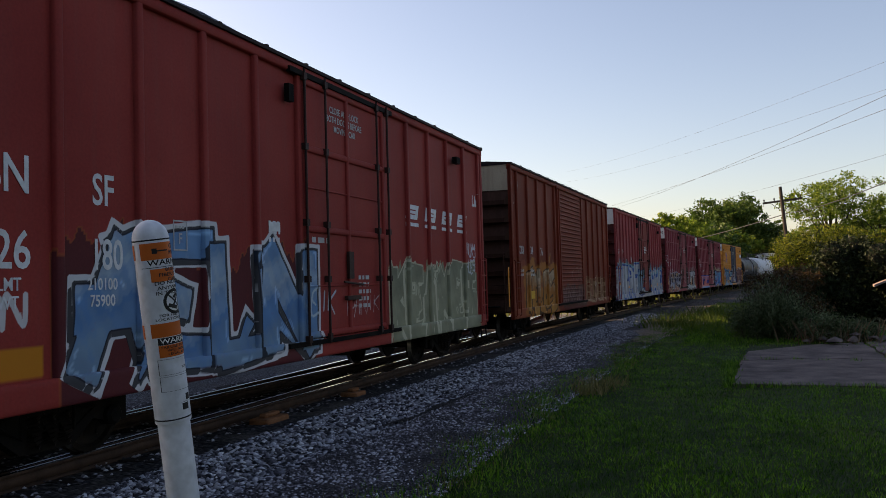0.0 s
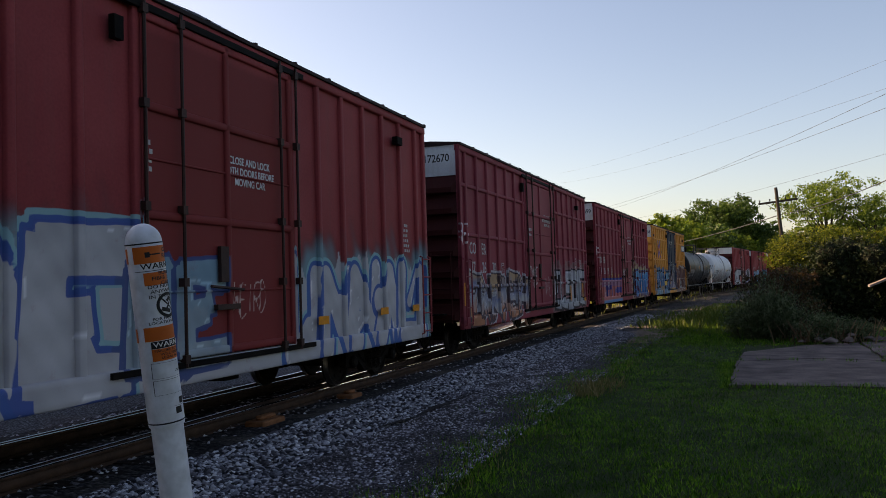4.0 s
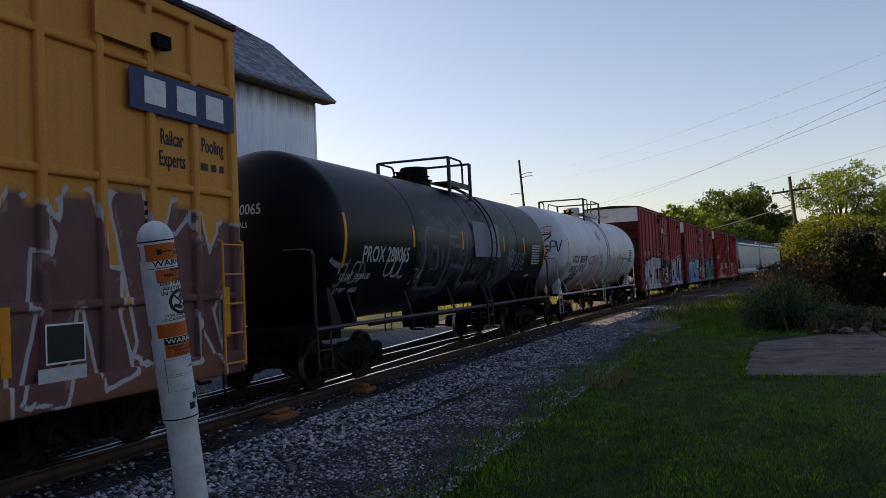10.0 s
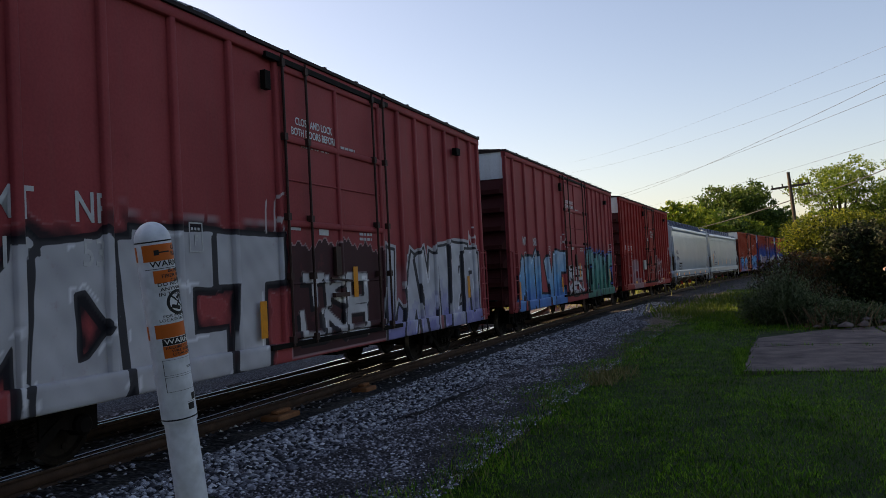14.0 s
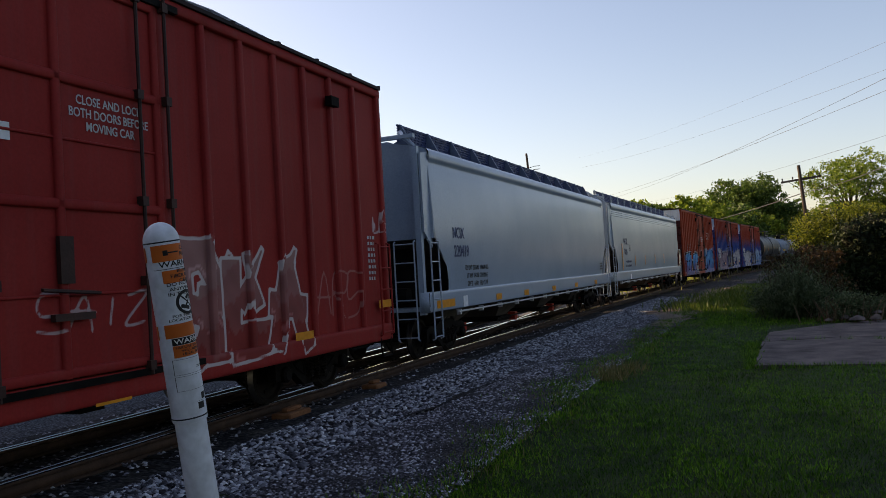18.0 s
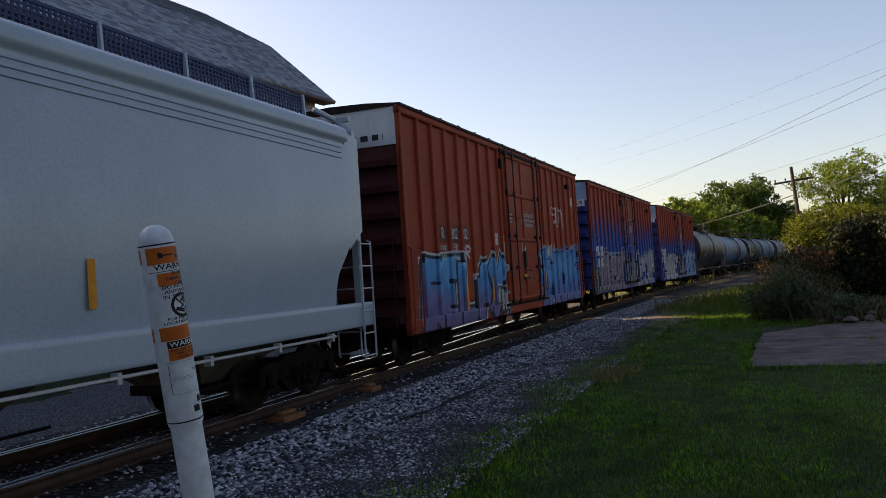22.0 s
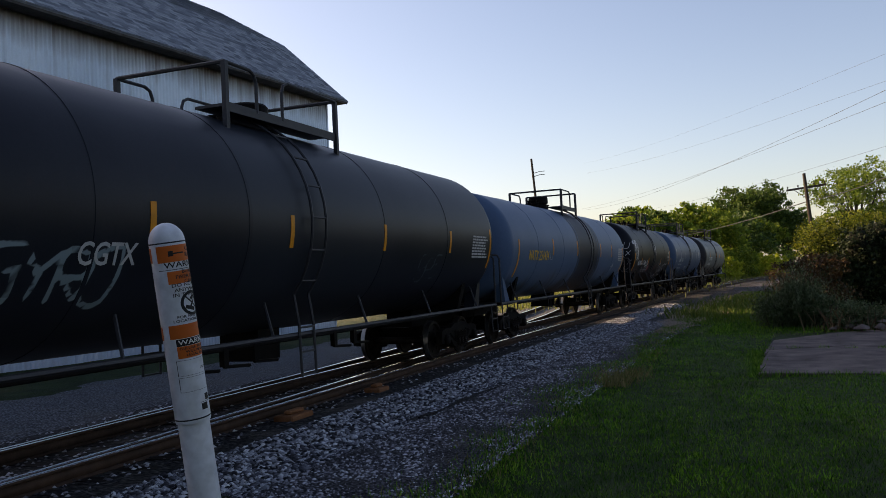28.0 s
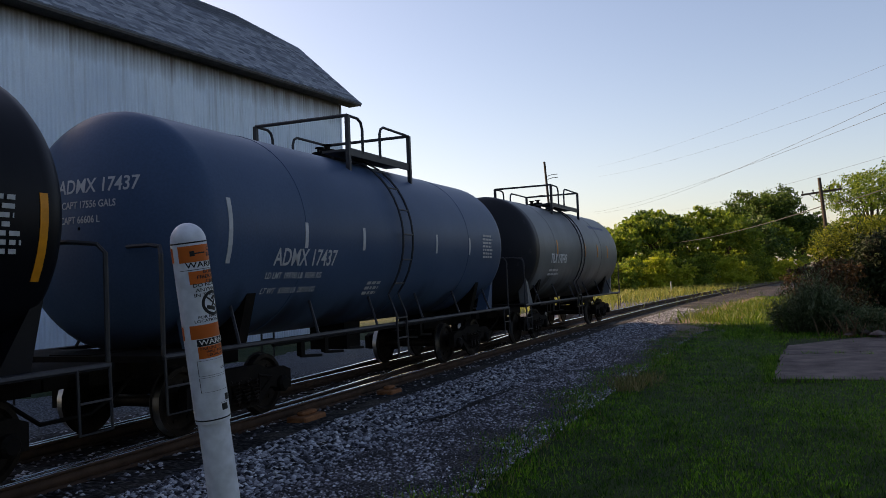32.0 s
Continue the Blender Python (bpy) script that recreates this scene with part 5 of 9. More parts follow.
def train_gridded(middle, seed, fills, outline, halo, cloud, label, marks, second):
    coat = Coat()
    if marks[2] == "99":
        coat.band(seed, -6.3, -1.6, 0.6, 1.72, (0.50, 0.15, 0.14), 0.03, 0).band(seed + 1, -6.3, -1.6, 1.42, 1.72, (0.34, 0.16, 0.24), 0.1, 0.0)
        coat.band(seed + 2, -5.5, -4.0, 1.28, 1.45, (0.06, 0.055, 0.20), 0.12, 0).band(seed + 3, -3.3, -1.7, 1.1, 1.35, (0.06, 0.07, 0.27), 0.1, 0)
        coat.patch(-6.3, -1.6, 1.72, 1.82, (0.035, 0.07, 0.27)).patch(-6.3, -1.6, 0.6, 0.80, (0.13, 0.28, 0.50))
        for sy in (-5.6, -4.9, -4.2, -3.4, -2.5):
            coat.tag(seed + 30, sy - 0.12, sy + 0.12, 0.95, 1.2, (0.6, 0.55, 0.55), 0.02, "X").patch(sy + 0.2, sy + 0.32, 0.98, 1.3, (0.04, 0.06, 0.2))
            coat.patch(sy + 0.36, sy + 0.44, 1.84, 1.98, (0.42, 0.28, 0.03)).patch(sy + 0.46, sy + 0.54, 1.84, 2.03, (0.42, 0.28, 0.03))
        coat.tag(seed + 31, -6.75, -6.35, 1.35, 1.6, (0.55, 0.55, 0.5), 0.02, "CST").patch(-6.75, -6.45, 0.85, 1.3, (0.16, 0.11, 0.02))
    else:
        coat.piece(seed + 4, -6.9, -1.7, 0.85, 1.85, "EWRASH", [(0.42, 0.18, 0.10), (0.40, 0.40, 0.42), (0.16, 0.20, 0.32), (0.45, 0.30, 0.18)], (0.05, 0.03, 0.04), (0.40, 0.41, 0.44), 0.13, jitter=0.12, spurs=2)
    coat.piece(seed + 6, 2.05, 7.15, 0.85, 2.0, second, fills, outline, halo, 0.15, cloud=cloud, lines=0.06)
    coat.tag(seed + 7, -1.2, -0.2, 1.6, 2.2, (0.5, 0.5, 0.5), 0.02, "PYRE").tag(seed + 8, -7.6, -6.85, 2.75, 3.2, (0.6, 0.55, 0.57), 0.026, "ROEY").tag(seed + 9, 0.7, 1.5, 1.3, 1.9, (0.4, 0.36, 0.36), 0.013, "NITE")
    car = boxcar(label, P_PLUM, coat, middle, half=7.72, ahead=0.22 if marks[2] == "70" else 0.08, end_paint=P_ENDSHADE, rib=0.875, phase=-1.78, rows=(4.15, 2.95, 1.68), band=P_BAND, door=(-1.55, 2.0))
    lettering(car, marks[0], 0.40, (X, -6.5, 2.62), M_OFFWHITE)
    lettering(car, marks[1], 0.40, (X, -5.62, 2.62), M_OFFWHITE)
    lettering(car, "17", 0.40, (X, -6.5, 2.14), M_OFFWHITE)
    lettering(car, "26", 0.40, (X, -5.62, 2.14), M_OFFWHITE)
    lettering(car, marks[2], 0.40, (X, -4.75, 2.14), M_OFFWHITE)
    frame_mark(car, (X, -3.95, 2.14), 0.24, 0.32, M_OFFWHITE, "F")
    lettering(car, "LD LMT\nLT WT", 0.17, (X, -5.75, 1.53), M_OFFWHITE)
    lettering(car, "213700\n72300", 0.17, (X, -4.85, 1.53), M_OFFWHITE)
    lettering(car, CLOSE, 0.14, (XD, 1.2, 3.75), M_OFFWHITE)
    bars(car, (XD, -1.0, 3.3), 0.3, 0.3, 2, M_OFFWHITE, seed=2)
    lettering(car, "EXH    17-0\nEXW    10-8\nEW      9-7\nIL     50-6\nIW      9-6\nIH     13-1\nCU.FT. 5276", 0.10, (X, 5.85, 2.28), M_OFFWHITE)
    lettering(car, "EXH W  9-5\nEXW H  5-0\nH      5-8\nEMPTYCG 5-5\nFLOOR H 3-8", 0.10, (X, 6.75, 2.32), M_OFFWHITE)
    lettering(car, marks[3], 0.26, (0.72, -7.845, 4.72), M_DARK, FRONT)
    lettering(car, "EXCESS HEIGHT CAR", 0.15, (-0.8, -7.845, 4.70), M_DARK, FRONT)
    bars(car, (0.3, -7.86, 3.6), 0.5, 0.5, 4, M_OFFWHITE, FRONT, 4)
    reflectors(car, [(-7.35, 1.5), (6.85, 1.35), (4.6, 1.3)], 0.16, 0.55)
    plate(car, "placard", (1.50, 7.3, 0.98), 0.4, 0.16, M_ORANGE)


def arrow_mark(car, y, z):
    """Crossed double arrows, red between blue."""
    red, blue = plain("mark_red", (0.50, 0.06, 0.03), 0.5), plain("mark_blue", (0.02, 0.06, 0.36), 0.5)
    for mat_, reach, lift in ((red, (0.42, 0.27), 0.0), (blue, (0.40, 0.48), 0.004)):
        for sx in (-1, 1):
            for sz_ in (-1, 1):
                bm = B()
                tip = Vector((sx * reach[0], sz_ * reach[1]))
                root = Vector((0, sz_ * (0.10 if mat_ is blue else 0.0)))
                d = (tip - root).normalized()
                n = Vector((-d.y, d.x))
                pts = [root + n * 0.075, root - n * 0.075, tip - n * 0.075, tip - n * 0.15, tip + d * 0.13, tip + n * 0.15, tip + n * 0.075]
                lo = [bm.verts.new((p.x, p.y, 0)) for p in pts]
                hi = [bm.verts.new((p.x, p.y, 0.003)) for p in pts]
                bm.faces.new(lo[::-1])
                bm.faces.new(hi)
                for i in range(7):
                    bm.faces.new((lo[i], lo[(i + 1) % 7], hi[(i + 1) % 7], hi[i]))
                ob = part("arrow", bm, mat_, car, "painted arrow of a crossed mark")
                ob.matrix_local = Matrix.Translation((1.498 + lift, y, z)) @ SIDE


def train_yellow():
    coat = Coat()
    coat.fade(40, 1.5, 2.6, (0.20, 0.21, 0.21), -7.3, -1.8)
    coat.piece(41, -7.0, -1.7, 0.78, 1.95, "CEALE", [(0.20, 0.37, 0.47), (0.08, 0.25, 0.42), (0.05, 0.16, 0.36), (0.14, 0.34, 0.48)], BLACK, (0.05, 0.17, 0.36), 0.19, cloud=(0.06, 0.19, 0.34), lines=0.085, bubble=True)
    coat.band(42, -4.6, -3.6, 0.6, 1.2, (0.42, 0.28, 0.17), 0.2, 0).band(43, -3.7, -3.1, 0.6, 1.5, (0.05, 0.17, 0.42), 0.08, 0)
    coat.band(48, 2.1, 7.7, 0.6, 1.65, (0.115, 0.055, 0.062), 0.25, 0.2, 0.9)
    coat.piece(44, 2.2, 7.4, 0.85, 2.5, "NMAVM", [(0.125, 0.06, 0.07), (0.155, 0.085, 0.09)], (0.46, 0.44, 0.44), None, 0.14, lines=0.05, spurs=2, cast=False, jitter=0.12)
    coat.tag(45, -1.2, 0.4, 2.2, 2.9, (0.30, 0.34, 0.38), 0.03, "TEC").tag(49, 0.7, 1.6, 2.2, 2.8, (0.26, 0.32, 0.36), 0.022, "SANE").piece(46, -1.2, 1.7, 1.0, 2.0, "AVL", [(0.22, 0.21, 0.33), (0.16, 0.09, 0.11)], (0.42, 0.41, 0.42), None, 0.15, lines=0.04)
    coat.tag(47, -7.5, -6.95, 2.5, 4.6, (0.025, 0.035, 0.06), 0.07, "S").tag(55, -6.5, -5.8, 3.1, 3.6, (0.36, 0.16, 0.04), 0.014, "GOL")
    coat.patch(-1.7, 2.0, 0.9, 1.0, (0.55, 0.3, 0.05))
    car = boxcar("golden yellow boxcar with a dark blue door and graffiti", P_YELLOW, coat, MID[5], half=7.67, ahead=-0.07, rib=0.85, rib2=0.78, phase=-1.97, rows=(4.28, 2.95, 1.65), door=(-1.75, 2.05), door_paint=M_DOORBLUE, band=P_BAND)
    arrow_mark(car, -5.45, 3.62)
    lettering(car, "any\nroad", 0.31, (X, -4.15, 3.64), M_DARK)
    lettering(car, "FB", 0.42, (X, -5.80, 2.52), M_DARK)
    lettering(car, "OX", 0.42, (X, -4.95, 2.52), M_DARK)
    lettering(car, "5", 0.42, (X, -6.72, 2.08), M_DARK)
    lettering(car, "04", 0.42, (X, -5.80, 2.10), M_DARK)
    lettering(car, "26", 0.42, (X, -4.95, 2.10), M_DARK)
    lettering(car, "8", 0.36, (X, -4.12, 2.14), M_DARK)
    lettering(car, "next\nload", 0.31, (X, -6.72, 3.80), M_DARK)
    lettering(car, "LD LMT\nLT WT", 0.16, (X, -5.75, 1.38), M_DARK)
    frame_mark(car, (X, -3.35, 2.30), 0.24, 0.34, M_DARK, "F")
    lettering(car, "CLOSE AND LOCK DOORS\nBEFORE MOVING CAR", 0.15, (XD, 0.0, 4.2), M_OFFWHITE)
    bars(car, (XD, -1.35, 3.1), 0.3, 0.4, 4, M_OFFWHITE, seed=4)
    plate(car, "dark_sign", (X + 0.063, 6.55, 3.97), 1.95, 0.46, M_NAVY)
    for dy in (-0.56, 0.0, 0.56):
        plate(car, "sign_block", (X + 0.068, 6.55 + dy, 3.98), 0.36, 0.30, M_WHITE)
    lettering(car, "Railcar\nExperts", 0.25, (X, 6.35, 3.38), M_DARK, squash=0.62)
    lettering(car, "Pooling", 0.25, (X, 7.14, 3.51), M_DARK, squash=0.62)
    bars(car, (X, 7.14, 3.25), 0.5, 0.16, 1, M_DARK, seed=6)
    bars(car, (X, 5.95, 2.62), 0.22, 0.3, 3, M_DARK, seed=16)
    plate(car, "data_panel", (X + 0.062, 4.59, 1.29), 0.5, 0.38, M_DARK)
    frame_mark(car, (X + 0.068, 4.59, 1.29), 0.5, 0.38, M_WHITE)
    plate(car, "blanked_panel", (X + 0.062, 4.55, 0.99), 0.60, 0.16, M_OFFWHITE)
    plate(car, "door_stop_board", (X + 0.062, 5.5, 4.62), 0.85, 0.40, P_YELLOW, thick=0.02)
    lettering(car, "FBOX 504268", 0.26, (0.72, -7.845, 4.66), M_NAVY, FRONT)
    reflectors(car, [(-7.1, 1.4), (-5.4, 1.2), (-2.15, 1.35), (-0.9, 1.6), (2.6, 1.7), (3.9, 1.35), (7.25, 1.45)], 0.11, 0.62)
    plate(car, "placard", (1.50, -3.0, 1.38), 1.1, 0.3, M_YELLOW)


def train_black_tank():
    coat = Coat()
    coat.piece(51, -3.0, 3.0, 1.7, 2.65, "OPEXV", [(0.008, 0.008, 0.012), (0.035, 0.036, 0.042), (0.06, 0.062, 0.07)], (0.10, 0.11, 0.13), None, 0.14, lines=0.035, bubble=True, cloud=(0.035, 0.04, 0.055))
    coat.tag(52, -6.9, -5.7, 1.75, 2.1, (0.25, 0.25, 0.28), 0.02, "MOLED").tag(53, 2.7, 4.5, 1.95, 2.4, (0.24, 0.25, 0.28), 0.022, "AREKUTE").tag(54, -4.9, -3.9, 1.85, 2.25, (0.35, 0.35, 0.36), 0.022, "OOL").tag(56, -3.6, -3.1, 1.65, 1.95, (0.3, 0.3, 0.32), 0.014, "STA")
    car = tank_car("black tank car with white lettering and faint graffiti", P_TANKBLACK, coat, 118.15, 7.25, (-0.1, 1.42), ladder=1.2, manway=-0.05, cell=0.045, rings=(-3.6, -0.2, 3.6))
    head_text(car, 7.25, "PROX 280065", 0.24, -0.3, 3.0, M_OFFWHITE)
    head_text(car, 7.25, "CAPT 29550 GALS", 0.12, -0.35, 2.75, M_OFFWHITE)
    barrel_text(car, "PROX 280065", 0.40, -4.94, 2.22, M_OFFWHITE)
    barrel_text(car, "LD LMT  198200 LBS", 0.15, -6.0, 1.85, M_OFFWHITE)
    barrel_text(car, "LT WT    64600 LBS", 0.15, -6.0, 1.62, M_OFFWHITE)
    for y in (-6.6, -3.75, -0.92, 2.3, 4.27, 6.6):
        barrel_strip(car, y, 2.45 if abs(y) > 6 else 2.6, 0.9 if abs(y) > 6 else 0.42)
    p, turn = on_barrel(0.87, 2.66)
    plate(car, "slate_panel", (0, 0, 0), 2.0, 0.85, plain("slate_panel_paint", (0.09, 0.125, 0.20), 0.4)).matrix_local = Matrix.Translation(p) @ turn
    barrel_print(car, 5.6, 2.35, 1.0, 0.6, 8, M_OFFWHITE)
    barrel_print(car, 5.2, 1.75, 0.5, 0.15, 1, M_OFFWHITE, 4)
    placard(car, 7.05, 1.25)


def placard(car, y, z, x=1.38):
    """A white diamond hazard sign."""
    bm = B()
    prism(bm, [(y, z - 0.19), (y + 0.19, z), (y, z + 0.19), (y - 0.19, z)], x, x + 0.006)
    p = part("placard", bm, M_WHITE, car, "white diamond hazard placard with a red border")
    bm = B()
    for a, b in (((y, z - 0.17), (y + 0.17, z)), ((y + 0.17, z), (y, z + 0.17)), ((y, z + 0.17), (y - 0.17, z)), ((y - 0.17, z), (y, z - 0.17))):
        tube(bm, [(x + 0.006, *a), (x + 0.006, *b)], 0.012, 4)
    box(bm, x + 0.005, x + 0.009, y - 0.09, y + 0.09, z - 0.035, z + 0.035)
    part("placard_border", bm, M_REDGATE, p)


def train_white_tank():
    coat = Coat()
    # barrel turns darker and browner towards its bottom
    coat.fade(9, 1.2, 2.3, (0.15, 0.105, 0.085))
    coat.piece(61, -3.25, -0.7, 1.3, 2.3, "EIRD", [(0.34, 0.28, 0.28), (0.40, 0.34, 0.34), (0.44, 0.40, 0.40)], (0.10, 0.065, 0.075), None, 0.13, lines=0.04, bubble=True, jitter=0.1, cast=False)
    coat.piece(60, 0.3, 2.5, 1.4, 2.3, "HIAAA", [(0.34, 0.27, 0.27), (0.40, 0.33, 0.33)], (0.13, 0.08, 0.09), None, 0.12, lines=0.035, bubble=True, jitter=0.1, cast=False)
    coat.piece(62, 2.6, 5.3, 1.4, 2.2, "COEP", [(0.40, 0.40, 0.44), (0.48, 0.48, 0.51)], (0.015, 0.016, 0.03), None, 0.20, lines=0.06, bubble=True)
    coat.tag(66, -6.2, -5.15, 1.80, 2.0, (0.03, 0.035, 0.06), 0.026, "QRNCHE").tag(65, -5.0, -3.9, 1.80, 2.02, (0.03, 0.035, 0.06), 0.026, "QRNDYZ").tag(67, -6.3, -4.3, 1.45, 1.62, (0.08, 0.07, 0.08), 0.014, "ONRONERD").tag(63, -6.75, -6.3, 2.0, 2.12, (0.03, 0.03, 0.05), 0.018, "ZIG")
    coat.tag(68, -1.7, -1.0, 3.05, 3.42, (0.04, 0.08, 0.19), 0.03, "AND").tag(70, 0.15, 0.55, 2.55, 2.85, (0.10, 0.13, 0.20), 0.02, "TYZ").tag(71, -1.2, -0.95, 2.05, 2.2, (0.03, 0.03, 0.05), 0.016, "ES").tag(72, 4.1, 4.4, 2.4, 2.55, (0.05, 0.05, 0.08), 0.014, "PY")
    car = tank_car("off-white tank car with rust stains and bubble graffiti", P_TANKWHITE, coat, 134.65, 7.5, (-1.27, 1.78), 1.58, 2.60, rings=(-4.75, -1.6, 1.6, 4.75), deck_paint=M_PALEPIPE, dome=0.40, dome_paint=M_PALEPIPE, pipe=M_PALEPIPE, cell=0.032)
    head_text(car, 7.5, "UTLX 205378", 0.24, -0.2, 3.05, M_DARK)
    for sd, word, x0, x1, z0, z1, thick in ((311, "SPAND", -1.1, 0.6, 2.62, 3.02, 0.024), (312, "Z", 0.65, 1.1, 2.72, 3.1, 0.026), (313, "PONEBONEZ", -0.3, 1.0, 2.36, 2.58, 0.018), (314, "NO", 0.0, 0.6, 1.55, 1.95, 0.02), (315, "PV", 1.05, 1.42, 2.5, 2.9, 0.02), (316, "MES", -1.0, -0.5, 2.25, 2.45, 0.012), (318, "RN", -0.9, -0.4, 1.5, 2.0, 0.018)):
        head_tag(car, 7.5, sd, x0, x1, z0, z1, M_DARK, thick, word)
    head_tag(car, 7.5, 317, 0.6, 1.1, 3.15, 3.4, M_REDGATE, 0.014, "KS")
    barrel_text(car, "UTLX 205378", 0.36, -4.95, 2.23, M_DARK, 1.08)
    barrel_text(car, "LD LMT  226500 LB", 0.15, -5.3, 1.70, M_DARK)
    barrel_text(car, "LT WT    63500 LB", 0.15, -5.3, 1.54, M_DARK)
    for y, z, high in ((-6.8, 2.5, 0.9), (-3.78, 2.52, 0.36), (-1.35, 2.45, 0.36), (1.24, 2.42, 0.36), (3.9, 2.45, 0.36), (6.8, 2.5, 0.9)):
        barrel_strip(car, y, z, high)
    frame_mark(car, (1.555, -3.55, 2.22), 0.24, 0.26, M_DARK)
    p, turn = on_barrel(2.76, 2.38)
    plate(car, "yellow_placard", (0, 0, 0), 0.46, 0.30, M_YELLOW).matrix_local = Matrix.Translation(p) @ turn
    barrel_print(car, 5.6, 2.45, 0.9, 0.6, 8, M_DARK)
    placard(car, 7.5, 1.32)
    placard(car, -7.5, 1.35)
    bm = B()
    lathe(bm, [(-0.42, 0.0), (-0.40, 0.12), (-0.32, 0.19), (0.32, 0.19), (0.40, 0.12), (0.42, 0.0)], "Y", 16, (1.05, 7.9, 1.28))
    part("air_reservoir", bm, M_PALEPIPE, car, "pale grey brake air reservoir", True)


def train_panelled(i, seed, label, texts, fills, halo, cloud, fills2, tags):
    coat = Coat()
    w0, w1, w2 = tags
    if fills2[0][0] > 0.1:
        coat.band(seed + 4, -1.3, 2.0, 0.7, 2.35, (0.022, 0.018, 0.022), 0.15, 0.0, 0.92).fade(seed + 5, 1.7, 2.6, (0.24, 0.09, 0.10), 2.0, 7.6)
    else:
        coat.fade(seed + 5, 1.9, 2.9, (0.17, 0.12, 0.13), 2.0, 7.6)
    coat.piece(seed, -7.0, -1.6, 0.72, 2.12, w0, fills, BLACK, None, 0.22, cloud=(0.012, 0.012, 0.016) if fills2[0][0] > 0.1 else cloud, reach=0.12, lines=0.075, jitter=0.03, spurs=0)
    coat.piece(seed + 1, 2.1, 7.4, 0.72, 2.25, w1, fills2, BLACK, halo, 0.17, lines=0.06)
    coat.piece(seed + 2, -0.9, 1.2, 1.42, 1.85, w2[:3], [(0.44, 0.45, 0.46), (0.50, 0.51, 0.52)], BLACK, None, 0.16, lines=0.02, spurs=0, jitter=0.02)
    coat.piece(seed + 6, -1.0, 1.2, 0.92, 1.32, w2[3:], [(0.44, 0.45, 0.46), (0.50, 0.51, 0.52)], BLACK, None, 0.16, lines=0.02, spurs=0, jitter=0.02)
    coat.tag(seed + 3, 6.95, 7.55, 2.4, 2.85, (0.5, 0.47, 0.47), 0.02, "RB").tag(seed + 7, -1.75, -1.3, 2.5, 3.0, (0.45, 0.4, 0.4), 0.02, "FR")
    car = boxcar(label, P_MAROON, coat, MID[i], half=7.84, ahead=0.06, rib=1.13, rib2=0.86, end_paint=P_ENDSHADE, band=P_BAND, door=(-1.38, 2.08))
    for text, y, z, s in texts:
        lettering(car, text, s, (X, y, z), M_OFFWHITE)
    frame_mark(car, (X, -3.3, 2.38), 0.26, 0.36, M_OFFWHITE, "F")
    lettering(car, CLOSE, 0.16, (XD, -0.35, 4.0), M_WHITE)
    bars(car, (XD, 0.8, 3.95), 0.6, 0.07, 1, M_OFFWHITE, seed=3)
    bars(car, (XD, 1.3, 2.55), 0.5, 0.25, 3, M_OFFWHITE, seed=5)
    for y, z in ((-1.05, 2.6), (-0.2, 2.55)):
        plate(car, "sticker", (XD, y, z), 0.3, 0.12, M_OFFWHITE)
    lettering(car, "EXCESS HEIGHT CAR", 0.17, (-0.85, -7.845, 4.66), M_NAVY, FRONT)
    bars(car, (-0.35, -7.86, 4.05), 0.75, 0.36, 5, M_OFFWHITE, FRONT, 2)
    bars(car, (-0.3, -7.86, 3.45), 0.9, 0.32, 4, M_OFFWHITE, FRONT, 3)
    reflectors(car, [(-7.0, 1.25), (-2.0, 1.3), (0.8, 1.75), (6.6, 1.5)], 0.16, 0.5)
    return car


